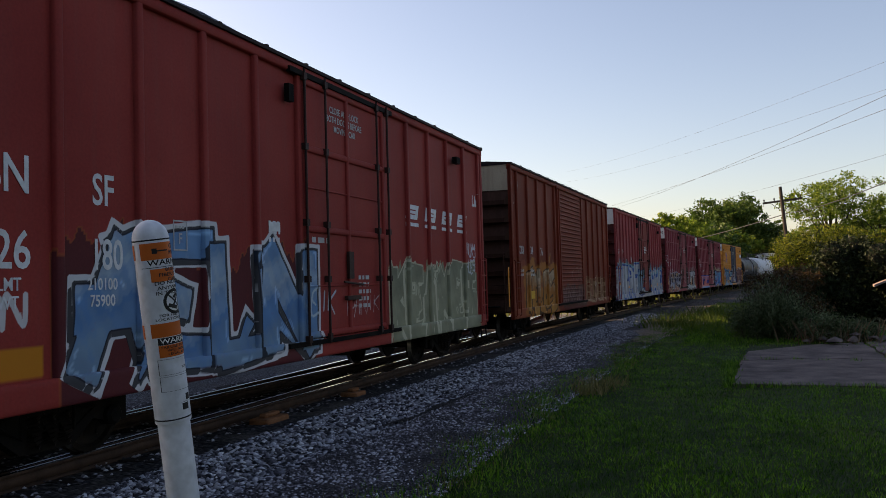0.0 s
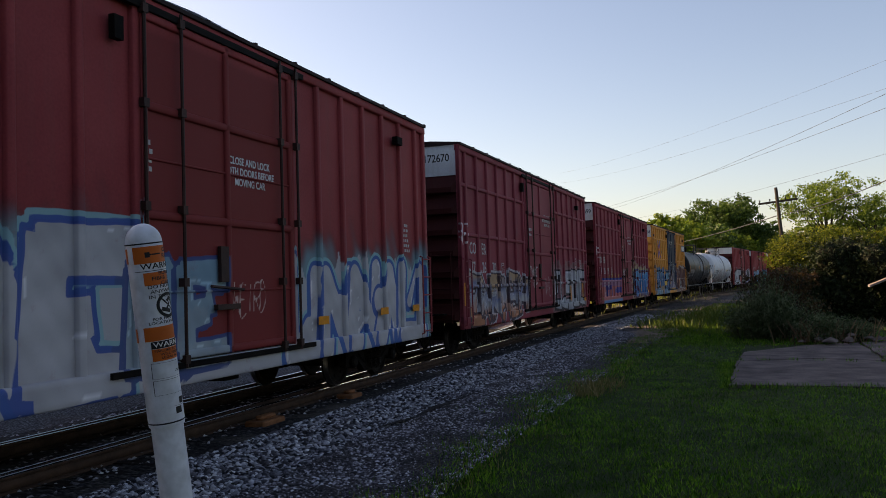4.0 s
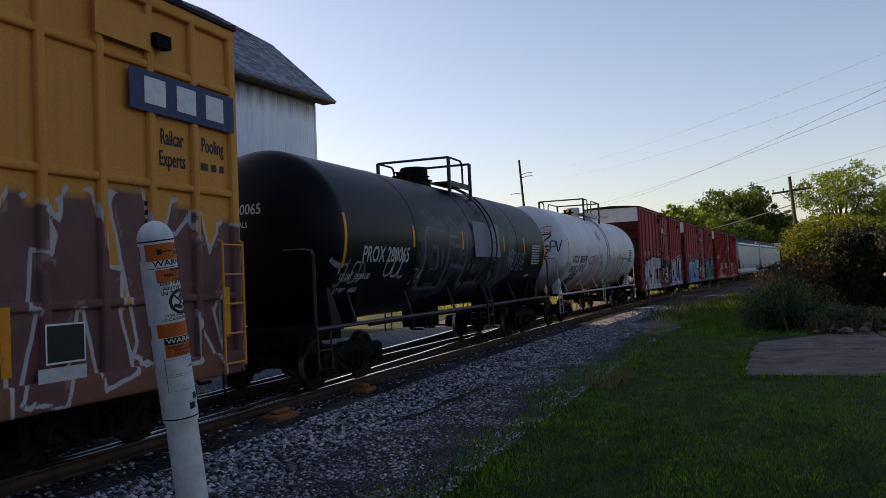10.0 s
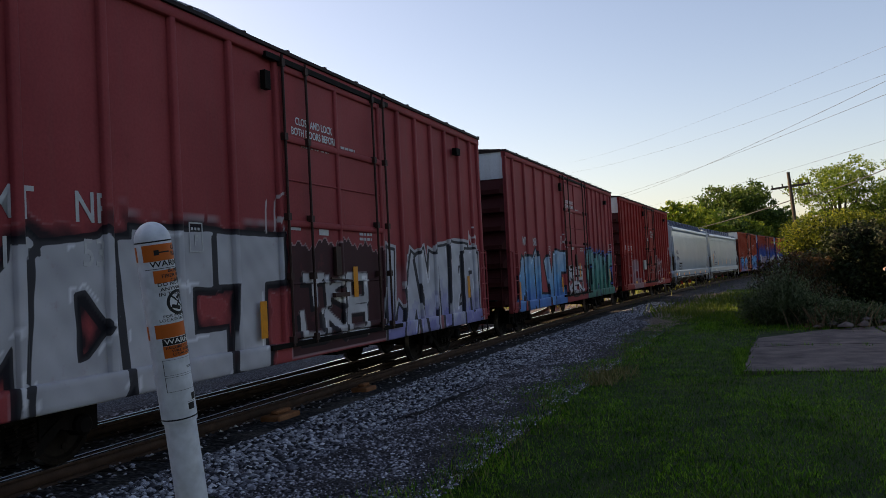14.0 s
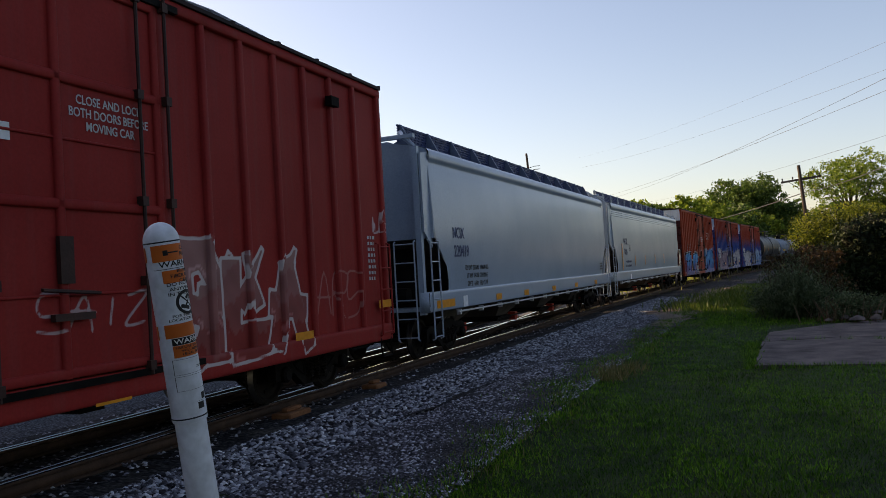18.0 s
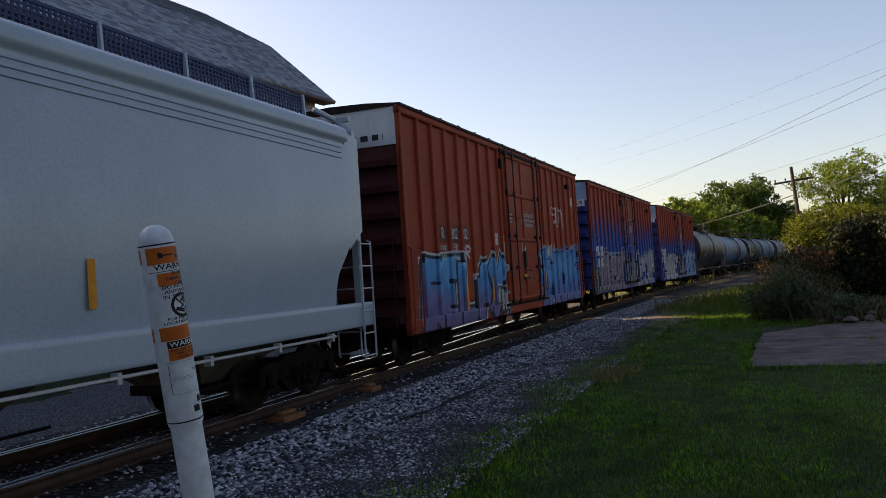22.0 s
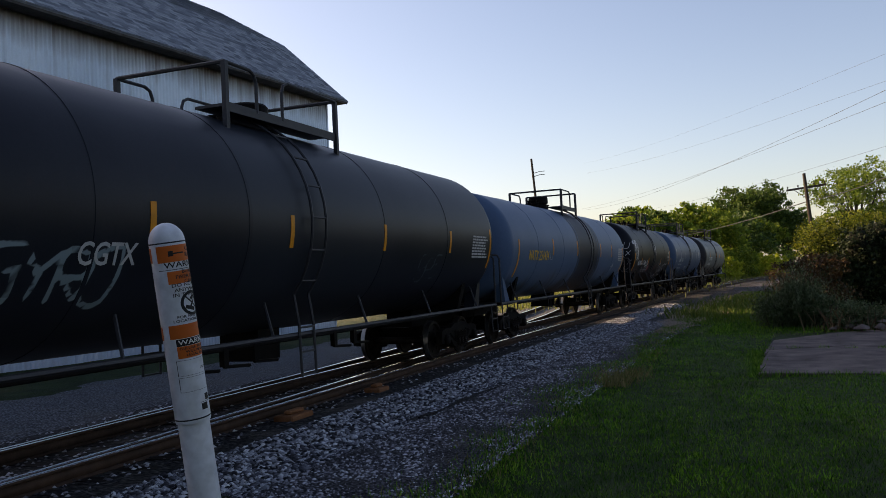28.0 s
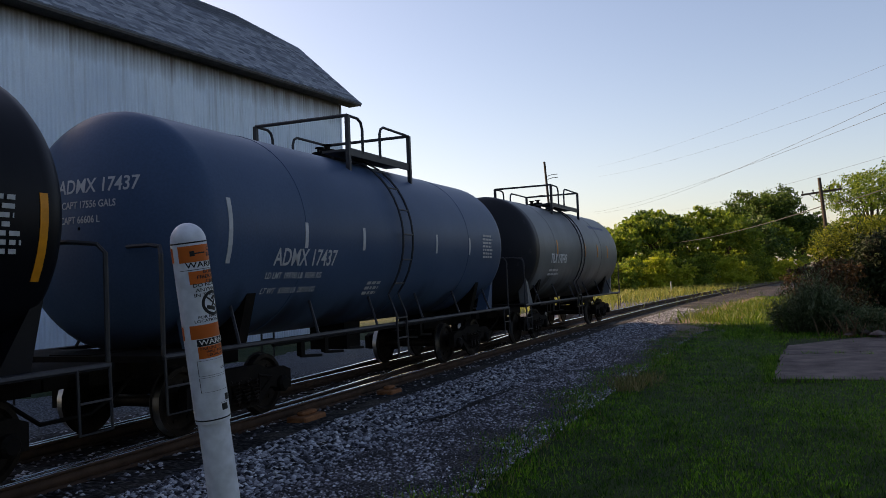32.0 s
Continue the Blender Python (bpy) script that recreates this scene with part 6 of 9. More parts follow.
def train_red_plain():
    coat = Coat()
    coat.piece(91, -5.2, -1.7, 0.85, 1.95, "ELI", [(0.30, 0.16, 0.17), (0.36, 0.22, 0.235), (0.33, 0.19, 0.20)], (0.30, 0.12, 0.13), None, 0.25, lines=0.02, spurs=0, cast=False, jitter=0.03)
    coat.piece(92, 1.7, 4.6, 0.95, 2.1, "BLA", [(0.24, 0.035, 0.03), (0.30, 0.15, 0.14)], (0.50, 0.44, 0.43), None, 0.15, lines=0.045, cast=False, spurs=2, jitter=0.1)
    coat.tag(93, -6.6, -5.3, 1.0, 1.8, (0.30, 0.18, 0.18), 0.02, "SQU").tag(94, 7.0, 7.5, 2.5, 2.9, (0.5, 0.38, 0.38), 0.018, "EB").tag(95, -0.3, 1.2, 1.4, 1.75, (0.4, 0.3, 0.3), 0.016, "SAIZ").tag(96, 4.9, 6.4, 1.2, 1.9, (0.33, 0.12, 0.11), 0.018, "ARS")
    for y0, y1 in ((-7.15, -6.35), (-6.4 + 0.05, -5.75), (-5.68, -5.05)):
        coat.patch(y0, y1, 2.48, 2.92, (0.36, 0.045, 0.035))
    car = boxcar("bright red boxcar with pale pink and white graffiti", P_BRIGHT, coat, MID[10], half=7.73, ahead=-0.3, end_paint=P_ENDSHADE, rib=0.81, phase=-1.83, door=(-1.5, 1.55), band=P_BAND)
    for text, y, z in (("RS", -6.75, 2.70), ("55", -6.05, 2.68), ("50", -5.35, 2.68)):
        lettering(car, text, 0.36, (X, y, z), M_WHITE)
    frame_mark(car, (X, -5.45, 2.33), 0.26, 0.36, M_OFFWHITE, "F")
    lettering(car, CLOSE, 0.13, (XD, 0.75, 3.55), M_OFFWHITE)
    plate(car, "sticker", (XD, -0.6, 3.25), 0.18, 0.16, M_WHITE)
    bars(car, (XD, -1.1, 3.1), 0.25, 0.3, 3, M_OFFWHITE, seed=3)
    plate(car, "meter_box", (1.50, -2.1, 1.86), 0.62, 0.5, M_PALEPIPE, thick=0.05)
    plate(car, "number_board", (0.75, -7.845, 4.28), 1.2, 0.22, M_REDGATE, FRONT)
    lettering(car, "LRS 5550", 0.19, (0.75, -7.852, 4.28), M_WHITE, FRONT)
    bars(car, (X, -6.5, 2.1), 0.3, 0.5, 5, M_OFFWHITE, seed=6)
    reflectors(car, [(-4.7, 1.0), (-2.3, 0.98), (0.6, 0.72), (3.2, 0.78), (4.4, 0.98), (7.2, 1.3)], 0.5, 0.13)
    bars(car, (X, 6.9, 2.1), 0.3, 0.8, 8, M_OFFWHITE, seed=9)


def train_hopper_long():
    coat = Coat()
    car = hopper_car("pale grey covered hopper with navy lettering", P_HOPPER, coat, MID[11], 9.35, M_FRAME, -8.9, 8.9, M_NAVY, P_CHUTE)
    lettering(car, "NCIX", 0.34, (1.500, -7.55, 2.62), M_NAVY)
    lettering(car, "220419", 0.36, (1.500, -7.40, 2.22), M_NAVY)
    for k, (text, z) in enumerate((("LD LMT 221500  100600 KG", 1.86), ("LT WT  64100  29100 KG", 1.68), ("CUFT   6400   181 CU M", 1.50))):
        lettering(car, text, 0.155, (1.487, -6.42, z), M_DARK)
    lettering(car, "NCIX\n220419", 0.24, (-0.75, -8.93, 3.75), M_NAVY, FRONT)
    reflectors(car, [(-8.5, 1.14)], 1.0, 0.16, 1.503)
    reflectors(car, [(-5.0, 1.12), (-2.6, 1.12), (0.4, 1.12), (3.4, 1.12), (6.6, 1.12)], 0.42, 0.15, 1.503)
    plate(car, "route_card", (1.502, -7.35, 1.13), 0.28, 0.24, M_HOLDER)
    bars(car, (1.49, 7.9, 1.7), 0.5, 0.3, 3, M_DARK, seed=4)


def train_hopper_short():
    coat = Coat()
    car = hopper_car("off-white covered hopper with blue lettering", P_HOPPERW, coat, MID[12], 10.15, M_FRAME, -9.6, 9.6, M_NAVY, P_CHUTE, False)
    lettering(car, "NCIX", 0.40, (1.500, -7.15, 2.72), M_NAVY)
    lettering(car, "8396", 0.40, (1.500, -7.15, 2.25), M_NAVY)
    lettering(car, "LD LMT 220300 LB  99900 KG", 0.13, (1.480, -6.5, 1.82), M_NAVY)
    lettering(car, "LT WT   65700 LB  29800 KG", 0.13, (1.470, -6.5, 1.63), M_NAVY)
    frame_mark(car, (1.497, -6.25, 2.45), 0.28, 0.30, M_NAVY, "C")
    lettering(car, "NCIX\n8396", 0.24, (-0.75, -9.63, 3.75), M_NAVY, FRONT)
    reflectors(car, [(-7.98, 2.05)], 0.12, 1.2, 1.503)
    reflectors(car, [(-5.05, 1.85), (-2.4, 1.85), (0.6, 1.9), (3.6, 1.9)], 0.11, 0.5, 1.503)
    plate(car, "route_card", (1.502, -6.3, 1.13), 0.28, 0.24, M_HOLDER)
    bars(car, (1.48, 6.4, 2.6), 1.6, 0.3, 4, M_DARK, seed=4)


M_HOLDER = plain("card_holder_paint", (0.7, 0.72, 0.75), 0.5)


def train_oxide():
    coat = Coat()
    coat.piece(141, -6.9, -1.6, 0.78, 2.02, "RELAX", [(0.13, 0.115, 0.24), (0.16, 0.15, 0.30), (0.05, 0.25, 0.50), (0.07, 0.34, 0.60)], BLACK, (0.50, 0.49, 0.48), 0.20, lines=0.07, lean=0.04, jitter=0.02, spurs=0, wide=0.05, cloud=(0.03, 0.02, 0.025), reach=0.10)
    coat.band(149, 2.0, 7.2, 0.7, 2.35, (0.42, 0.42, 0.43), 0.25, 0.2)
    coat.piece(142, 2.1, 7.1, 0.80, 2.15, "SAHDBS", [(0.17, 0.18, 0.34), (0.06, 0.23, 0.48), (0.09, 0.34, 0.58), (0.06, 0.26, 0.50)], (0.015, 0.02, 0.08), (0.13, 0.24, 0.46), 0.17, lines=0.05, jitter=0.1, spurs=2)
    coat.tag(143, 4.0, 5.6, 3.15, 3.75, (0.55, 0.52, 0.50), 0.03, "SHOTA").tag(144, -4.95, -4.0, 2.12, 2.4, (0.5, 0.5, 0.5), 0.03, "LIR").tag(145, -1.6, -1.25, 1.7, 2.6, (0.5, 0.5, 0.5), 0.03, "IX")
    coat.piece(146, -2.0, -1.4, 0.85, 1.3, "SK", [(0.42, 0.42, 0.40)], BLACK, (0.42, 0.42, 0.4), 0.2).tag(147, 0.4, 1.6, 1.45, 1.8, (0.42, 0.2, 0.17), 0.012, "RIEO").tag(148, 0.2, 0.5, 2.3, 2.6, (0.6, 0.58, 0.56), 0.02, "II")
    for y0, y1 in ((-5.95, -5.4), (-5.3, -4.65), (-4.5, -4.0)):
        coat.patch(y0, y1, 2.47, 2.87, (0.14, 0.04, 0.03))
    car = boxcar("red oxide boxcar with blue and violet graffiti", P_OXIDE, coat, MID[13], end_paint=P_ENDSHADE, rib=0.76, phase=-1.53, door=(-1.15, 2.05), band=P_BAND)
    lettering(car, "R", 0.34, (X, -5.68, 2.67), M_OFFWHITE)
    lettering(car, "202", 0.34, (X, -4.98, 2.67), M_OFFWHITE)
    lettering(car, "02", 0.34, (X, -4.24, 2.68), M_OFFWHITE)
    lettering(car, "214700", 0.15, (X, -5.68, 2.36), M_OFFWHITE)
    lettering(car, "71300", 0.15, (X, -5.68, 2.16), M_OFFWHITE)
    frame_mark(car, (X, -4.95, 2.3), 0.26, 0.32, M_OFFWHITE, "F")
    lettering(car, CLOSE, 0.14, (XD, 1.1, 3.2), M_OFFWHITE)
    lettering(car, "11", 0.28, (XD, 0.35, 3.15), M_OFFWHITE)
    bars(car, (XD, -0.75, 3.2), 0.35, 0.3, 3, M_OFFWHITE, seed=3)
    plate(car, "sticker", (X, -1.95, 2.62), 0.22, 0.3, M_OFFWHITE)
    reflectors(car, [(-4.52, 1.25), (-2.63, 1.35), (2.6, 1.5)], 0.11, 0.6)
    plate(car, "placard", (XD + 0.02, 0.35, 1.6), 0.28, 0.14, M_YELLOW)
    plate(car, "sign_plate", (X, 7.0, 4.1), 0.3, 0.3, M_OFFWHITE)
    bars(car, (0.8, -7.85, 4.5), 0.8, 0.2, 1, M_DARK, FRONT)


def train_blue(i, seed, number, fills, halo, outline, word, fills2):
    coat = Coat()
    coat.fade(seed, 2.4, 3.9, (0.010, 0.070, 0.27), streak=0.9)
    if fills[0][0] < 0.35:
        coat.band(seed + 6, -7.7, -6.3, 0.65, 1.7, (0.12, 0.17, 0.15), 0.3, 0.3, 0.9)
        coat.piece(seed + 7, -7.7, -5.9, 0.75, 1.6, "OY", [(0.16, 0.20, 0.17), (0.24, 0.24, 0.18)], (0.03, 0.05, 0.06), None, 0.15, lines=0.04)
    coat.piece(seed + 1, -6.1, -1.2, 0.78, 2.1, word, fills, outline, halo, 0.15, lines=0.045, jitter=0.1, spurs=2)
    coat.piece(seed + 2, 1.9, 7.4, 0.78, 2.15, word[::-1], fills2, (0.02, 0.035, 0.13), (0.22, 0.25, 0.36), 0.15, lines=0.045, jitter=0.1, spurs=2)
    coat.piece(seed + 3, -1.1, 1.7, 0.9, 1.8, "DEMO", [(0.22, 0.21, 0.18), (0.14, 0.19, 0.24)], NAVYC, (0.26, 0.24, 0.2), 0.14, jitter=0.12)
    coat.tag(seed + 4, -7.5, -6.9, 2.7, 3.3, (0.06, 0.025, 0.05), 0.018, "OR").tag(seed + 5, -6.75, -6.3, 2.75, 3.1, (0.36, 0.42, 0.5), 0.014, "OWME").tag(seed + 8, -4.2, -3.6, 2.1, 2.35, (0.42, 0.45, 0.48), 0.014, "DEMO")
    for y0, y1, z0, z1 in ((-6.83, -6.27, 2.2, 2.56), (-6.0, -5.5, 2.2, 2.56), (-6.83, -6.27, 1.74, 2.08), (-6.02, -5.56, 1.74, 2.08)):
        coat.patch(y0, y1, z0, z1, (0.66, 0.66, 0.64))
    end_blue = car_paint("navy_end_paint", (0.016, 0.034, 0.15), (0.028, 0.036, 0.12), 0.5, 0.2, 0.2)
    band = car_paint("chalky_blue_white_paint", (0.45, 0.52, 0.58), (0.20, 0.30, 0.46), 0.6, 0.3, 0.4, (0.4, 0.33, 0.28))
    car = boxcar("faded red boxcar oversprayed blue with white graffiti", P_FADED, coat, MID[i], half=7.7, ahead=-0.08, rib=0.78, door=(-1.2, 1.85), band=band, end_paint=end_blue, ladder_paint=M_NAVY)
    for text, y, z in (("AT", -6.55, 2.38), ("W", -5.75, 2.38), (number[:3], -6.55, 1.91), (number[3:], -5.79, 1.91)):
        lettering(car, text, 0.30, (1.500, y, z), M_DARK, squash=0.75)
    plate(car, "number_board", (0.72, -7.845, 4.27), 1.2, 0.26, M_WHITE, FRONT)
    lettering(car, "ATW " + number, 0.22, (0.72, -7.852, 4.27), M_DARK, FRONT)
    lettering(car, "EXCESS HEIGHT CAR", 0.17, (-0.3, -7.845, 4.66), M_DARK, FRONT)
    bars(car, (-0.2, -7.86, 3.6), 0.4, 0.3, 3, M_OFFWHITE, FRONT, 2)
    bars(car, (-0.1, -7.86, 3.05), 0.8, 0.32, 3, M_OFFWHITE, FRONT, 3)
    bars(car, (-0.1, -7.86, 2.45), 0.9, 0.22, 2, M_OFFWHITE, FRONT, 5)
    lettering(car, CLOSE, 0.12, (XD, 0.85, 3.45), M_OFFWHITE)
    bars(car, (XD, -0.8, 3.4), 0.25, 0.25, 3, M_OFFWHITE, seed=3)
    reflectors(car, [(-7.2, 1.35), (-3.2, 1.2), (0.3, 1.15), (2.9, 1.15), (4.9, 1.2), (7.1, 1.3)], 0.34, 0.14)


def train_tail():
    coat = Coat().tag(171, -6.0, -4.4, 1.7, 2.2, (0.2, 0.26, 0.28), 0.03, "GYRO").tag(172, 3.5, 4.6, 1.75, 2.2, (0.06, 0.09, 0.10), 0.02, "SPE").band(3, -2.2, 1.8, 0.9, 4.3, (0.03, 0.035, 0.045), 0, 0, 0.75)
    car = tank_car("dark grey tank car with a sooty band", car_paint("dark_grey_tank_paint", (0.010, 0.012, 0.018), (0.018, 0.020, 0.027), 0.4, 0.1, 0.15, (0.03, 0.03, 0.035), 0.15), coat, 299.85, 8.3, (-1.7, 1.4), 1.60, 2.66, rings=(-4.8, -2.2, 1.8, 4.8))
    barrel_text(car, "CGTX", 0.34, -4.6, 2.15, M_OFFWHITE)
    barrel_print(car, 6.85, 2.43, 1.08, 0.52, 8, M_OFFWHITE)
    for y in (-7.5, -4.0, -1.2, 1.8, 4.95, 7.58):
        barrel_strip(car, y, 2.4 if abs(y) > 6 else 2.5, 0.9 if abs(y) > 6 else 0.45)

    coat = Coat().band(4, -0.6, 2.9, 0.9, 4.3, (0.022, 0.022, 0.028), 0, 0, 0.95)
    # near-black fade over the lowest part of the barrel
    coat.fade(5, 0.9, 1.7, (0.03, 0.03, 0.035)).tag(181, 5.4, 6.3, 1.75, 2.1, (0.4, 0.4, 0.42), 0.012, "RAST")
    car = tank_car("grey tank car with a black band and yellow lettering", P_TANKGREY, coat, 317.4, 8.4, (-0.3, 1.75), ladder=1.28, manway=0.05, rings=(-5.4, -2.45, -0.4, 2.6, 5.4))
    barrel_text(car, "NATX 251434", 0.40, -5.3, 2.27, M_YELLOW)
    frame_mark(car, (1.485, -4.05, 2.3), 0.22, 0.26, M_OFFWHITE)
    barrel_print(car, 7.0, 2.4, 0.9, 0.55, 7, M_OFFWHITE)
    for y in (-7.27, -3.77, -0.64, 3.1, 5.2, 7.6):
        barrel_strip(car, y, 2.2 if abs(y) > 7 else 2.55, 1.0 if abs(y) > 7 else 0.5)

    coat = Coat().tag(191, -5.25, -4.3, 2.2, 3.05, (0.55, 0.55, 0.58), 0.026, "EMON").tag(193, -0.2, 0.7, 2.36, 2.95, (0.5, 0.5, 0.52), 0.024, "BSK").tag(192, -5.3, -4.5, 2.95, 3.12, (0.5, 0.5, 0.52), 0.018, "LVL")
    coat.tag(195, 1.9, 4.45, 1.38, 1.97, (0.36, 0.36, 0.40), 0.03, "QUIET").tag(196, -2.95, -1.4, 1.62, 1.84, (0.26, 0.26, 0.29), 0.018, "PALAVERS").tag(197, -2.2, -1.62, 1.9, 2.12, (0.45, 0.45, 0.48), 0.024, "LEG").tag(198, -5.0, -3.9, 1.4, 1.75, (0.16, 0.07, 0.07), 0.02, "BONG").tag(199, 0.6, 1.7, 1.75, 1.95, (0.16, 0.07, 0.07), 0.016, "ZEN")
    coat.tag(200, 1.0, 2.0, 2.0, 2.1, (0.2, 0.2, 0.22), 0.012, "LINEN").tag(201, -1.38, -1.14, 1.70, 1.88, (0.30, 0.09, 0.11), 0.06, "S")
    car = tank_car("black tank car with white scribbled graffiti", P_TANKBLACK, coat, 333.1, 5.8, (-1.33, 1.13), dome=0, rings=(-3.4, 0.0, 3.4), cell=0.045)
    for sd, word, x0, x1, z0, z1, mat_ in ((301, "REDU", 0.3, 1.3, 2.72, 3.02, M_PALEPIPE), (302, "ROLX", 0.35, 1.35, 2.38, 2.64, M_PALEPIPE), (303, "HELIX", 0.3, 1.35, 1.98, 2.2, M_GREYSPRAY), (304, "BONK", 0.3, 1.2, 1.62, 1.85, M_GREYSPRAY)):
        head_tag(car, 5.8, sd, x0, x1, z0, z1, mat_, 0.014, word)
    head_text(car, 5.8, "ADMX 17548", 0.22, -0.7, 3.0, M_OFFWHITE)
    barrel_text(car, "ADMX 17548", 0.34, -3.28, 2.04, M_OFFWHITE, 1.05)
    barrel_print(car, 4.6, 2.4, 0.5, 0.55, 7, M_OFFWHITE)
    for y, z, high in ((-5.15, 2.1, 0.8), (-3.28, 2.12, 0.36), (-1.54, 2.12, 0.36), (0.24, 2.13, 0.36), (2.13, 2.12, 0.36), (5.1, 2.3, 0.8)):
        barrel_strip(car, y, z, high)

    # the barrel's underside shading is put into its coat as a near-black fade
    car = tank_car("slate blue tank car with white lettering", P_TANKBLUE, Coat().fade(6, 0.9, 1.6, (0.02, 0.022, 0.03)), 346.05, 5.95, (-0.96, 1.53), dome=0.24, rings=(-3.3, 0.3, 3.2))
    barrel_text(car, "ADMX 17437", 0.34, -3.24, 2.16, M_OFFWHITE)
    barrel_text(car, "LD LMT  199700 LB  90590 KG", 0.13, -3.45, 1.92, M_OFFWHITE)
    barrel_text(car, "LT WT   63300 LB  28710 KG", 0.13, -3.45, 1.72, M_OFFWHITE)
    barrel_print(car, -0.9, 1.7, 0.5, 0.3, 3, M_OFFWHITE, 5)
    barrel_print(car, 4.4, 2.5, 0.7, 0.55, 7, M_OFFWHITE)
    for y in (-5.05, -3.31, -1.58, 1.42, 3.23):
        barrel_strip(car, y, 2.48, 0.8 if y < -4.5 else 0.36, 0.08, M_OFFWHITE)
    head_text(car, 5.95, "ADMX 17437", 0.24, 0.22, 3.05, M_OFFWHITE)
    head_text(car, 5.95, "CAPT 17556 GALS", 0.12, 0.12, 2.83, M_OFFWHITE)
    head_text(car, 5.95, "CAPT 66606 L", 0.12, 0.0, 2.65, M_OFFWHITE)

    # black front band; the rest darkens towards the bottom
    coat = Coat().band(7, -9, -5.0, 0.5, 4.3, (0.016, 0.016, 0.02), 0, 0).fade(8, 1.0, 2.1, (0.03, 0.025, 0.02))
    car = tank_car("grimy olive-grey tank car with a black front end", P_TANKOLIVE, coat, 359.7, 5.9, (-1.6, 1.75), dome=0, rings=(-3.4, 0.0, 2.6))
    barrel_text(car, "TILX 170743", 0.38, -3.0, 2.28, M_WHITE)
    barrel_print(car, -3.2, 1.9, 1.2, 0.25, 2, M_OFFWHITE)
    barrel_print(car, 3.3, 3.45, 2.6, 0.2, 1, M_NAVY, 3)
    for y in (-3.2, 0.2, 2.0, 3.6):
        barrel_strip(car, y, 2.6, 0.45)


train_red()
train_louvred()
train_white_graffiti()
train_gridded(MID[3], 50, [(0.36, 0.38, 0.40), (0.45, 0.46, 0.48), (0.40, 0.41, 0.44)], BLACK, (0.30, 0.15, 0.16), (0.24, 0.13, 0.13), "plum-brown gridded boxcar with grey and black graffiti", ("CO", "ER", "70", "COER 172670"), "ELSOE")
train_gridded(MID[4], 70, [(0.045, 0.18, 0.42), (0.06, 0.28, 0.56), (0.13, 0.38, 0.60)], (0.10, 0.015, 0.025), (0.05, 0.05, 0.16), (0.42, 0.34, 0.20), "plum-brown gridded boxcar with pink and blue graffiti", ("CO", "ER", "99", "COER 172699"), "KSANTR")
train_yellow()
train_black_tank()
train_white_tank()
train_panelled(8, 100, "maroon boxcar with white block-letter graffiti", (("MT", -5.95, 2.62, 0.44), ("NR", -4.95, 2.62, 0.44), ("17", -5.95, 2.16, 0.40), ("53", -4.95, 2.16, 0.40)),
               [(0.42, 0.43, 0.45), (0.46, 0.47, 0.49), (0.43, 0.44, 0.46)], (0.40, 0.41, 0.43), None, [(0.20, 0.21, 0.42), (0.44, 0.46, 0.50), (0.48, 0.49, 0.51)], ("MDET", "LAVIEO", "TKOUNO"))
train_panelled(9, 120, "maroon boxcar with blue and teal graffiti", (("MT", -6.1, 2.66, 0.36), ("NR", -5.0, 2.66, 0.36), ("17", -6.1, 2.25, 0.3), ("54", -5.0, 2.25, 0.3)),
               [(0.06, 0.20, 0.46), (0.10, 0.33, 0.54), (0.28, 0.42, 0.54)], (0.06, 0.13, 0.38), None, [(0.025, 0.17, 0.13), (0.05, 0.25, 0.21), (0.13, 0.31, 0.32)], ("AKLVE", "SAMIUE", "RISKEN"))
train_red_plain()
train_hopper_long()
train_hopper_short()
train_oxide()
train_blue(14, 150, "173678", [(0.26, 0.19, 0.24), (0.33, 0.25, 0.29), (0.30, 0.23, 0.27)], (0.30, 0.32, 0.36), (0.02, 0.02, 0.06), "PRISHE", [(0.33, 0.32, 0.36), (0.42, 0.42, 0.44), (0.40, 0.38, 0.41)])
train_blue(15, 160, "173672", [(0.43, 0.42, 0.43), (0.47, 0.46, 0.47), (0.40, 0.38, 0.39)], (0.03, 0.04, 0.09), (0.012, 0.014, 0.04), "SKEFRY", [(0.13, 0.26, 0.42), (0.18, 0.33, 0.50), (0.30, 0.40, 0.50)])
train_tail()

# ---- ground, gravel and track ----
def stuff_mesh(name, verts, faces, material, smooth=False):
    return painted_mesh(name, verts, faces, material, None, smooth)


def mat_ground():
    m, nt, _, links, bsdf = nodes_of("lawn_soil")
    big, mid, fine = noise_node(nt, 0.25, 4), noise_node(nt, 2.2, 5), noise_node(nt, 45, 4)
    col = mix(nt, ramp(nt, mid, 0.35, 0.65), (0.010, 0.024, 0.003), (0.022, 0.046, 0.005))
    col = mix(nt, ramp(nt, big, 0.52, 0.70, (0, 0, 0), (0.6, 0.6, 0.6)), col, (0.10, 0.095, 0.03))
    col = mix(nt, 0.5, col, ramp(nt, fine, 0.3, 0.7, (0.3, 0.3, 0.3), (1, 1, 1)), "MULTIPLY")
    links.new(col, bsdf.inputs["Base Color"])
    bsdf.inputs["Roughness"].default_value = 0.9
    bump(nt, bsdf, fine, 0.8, 0.03)
    return m


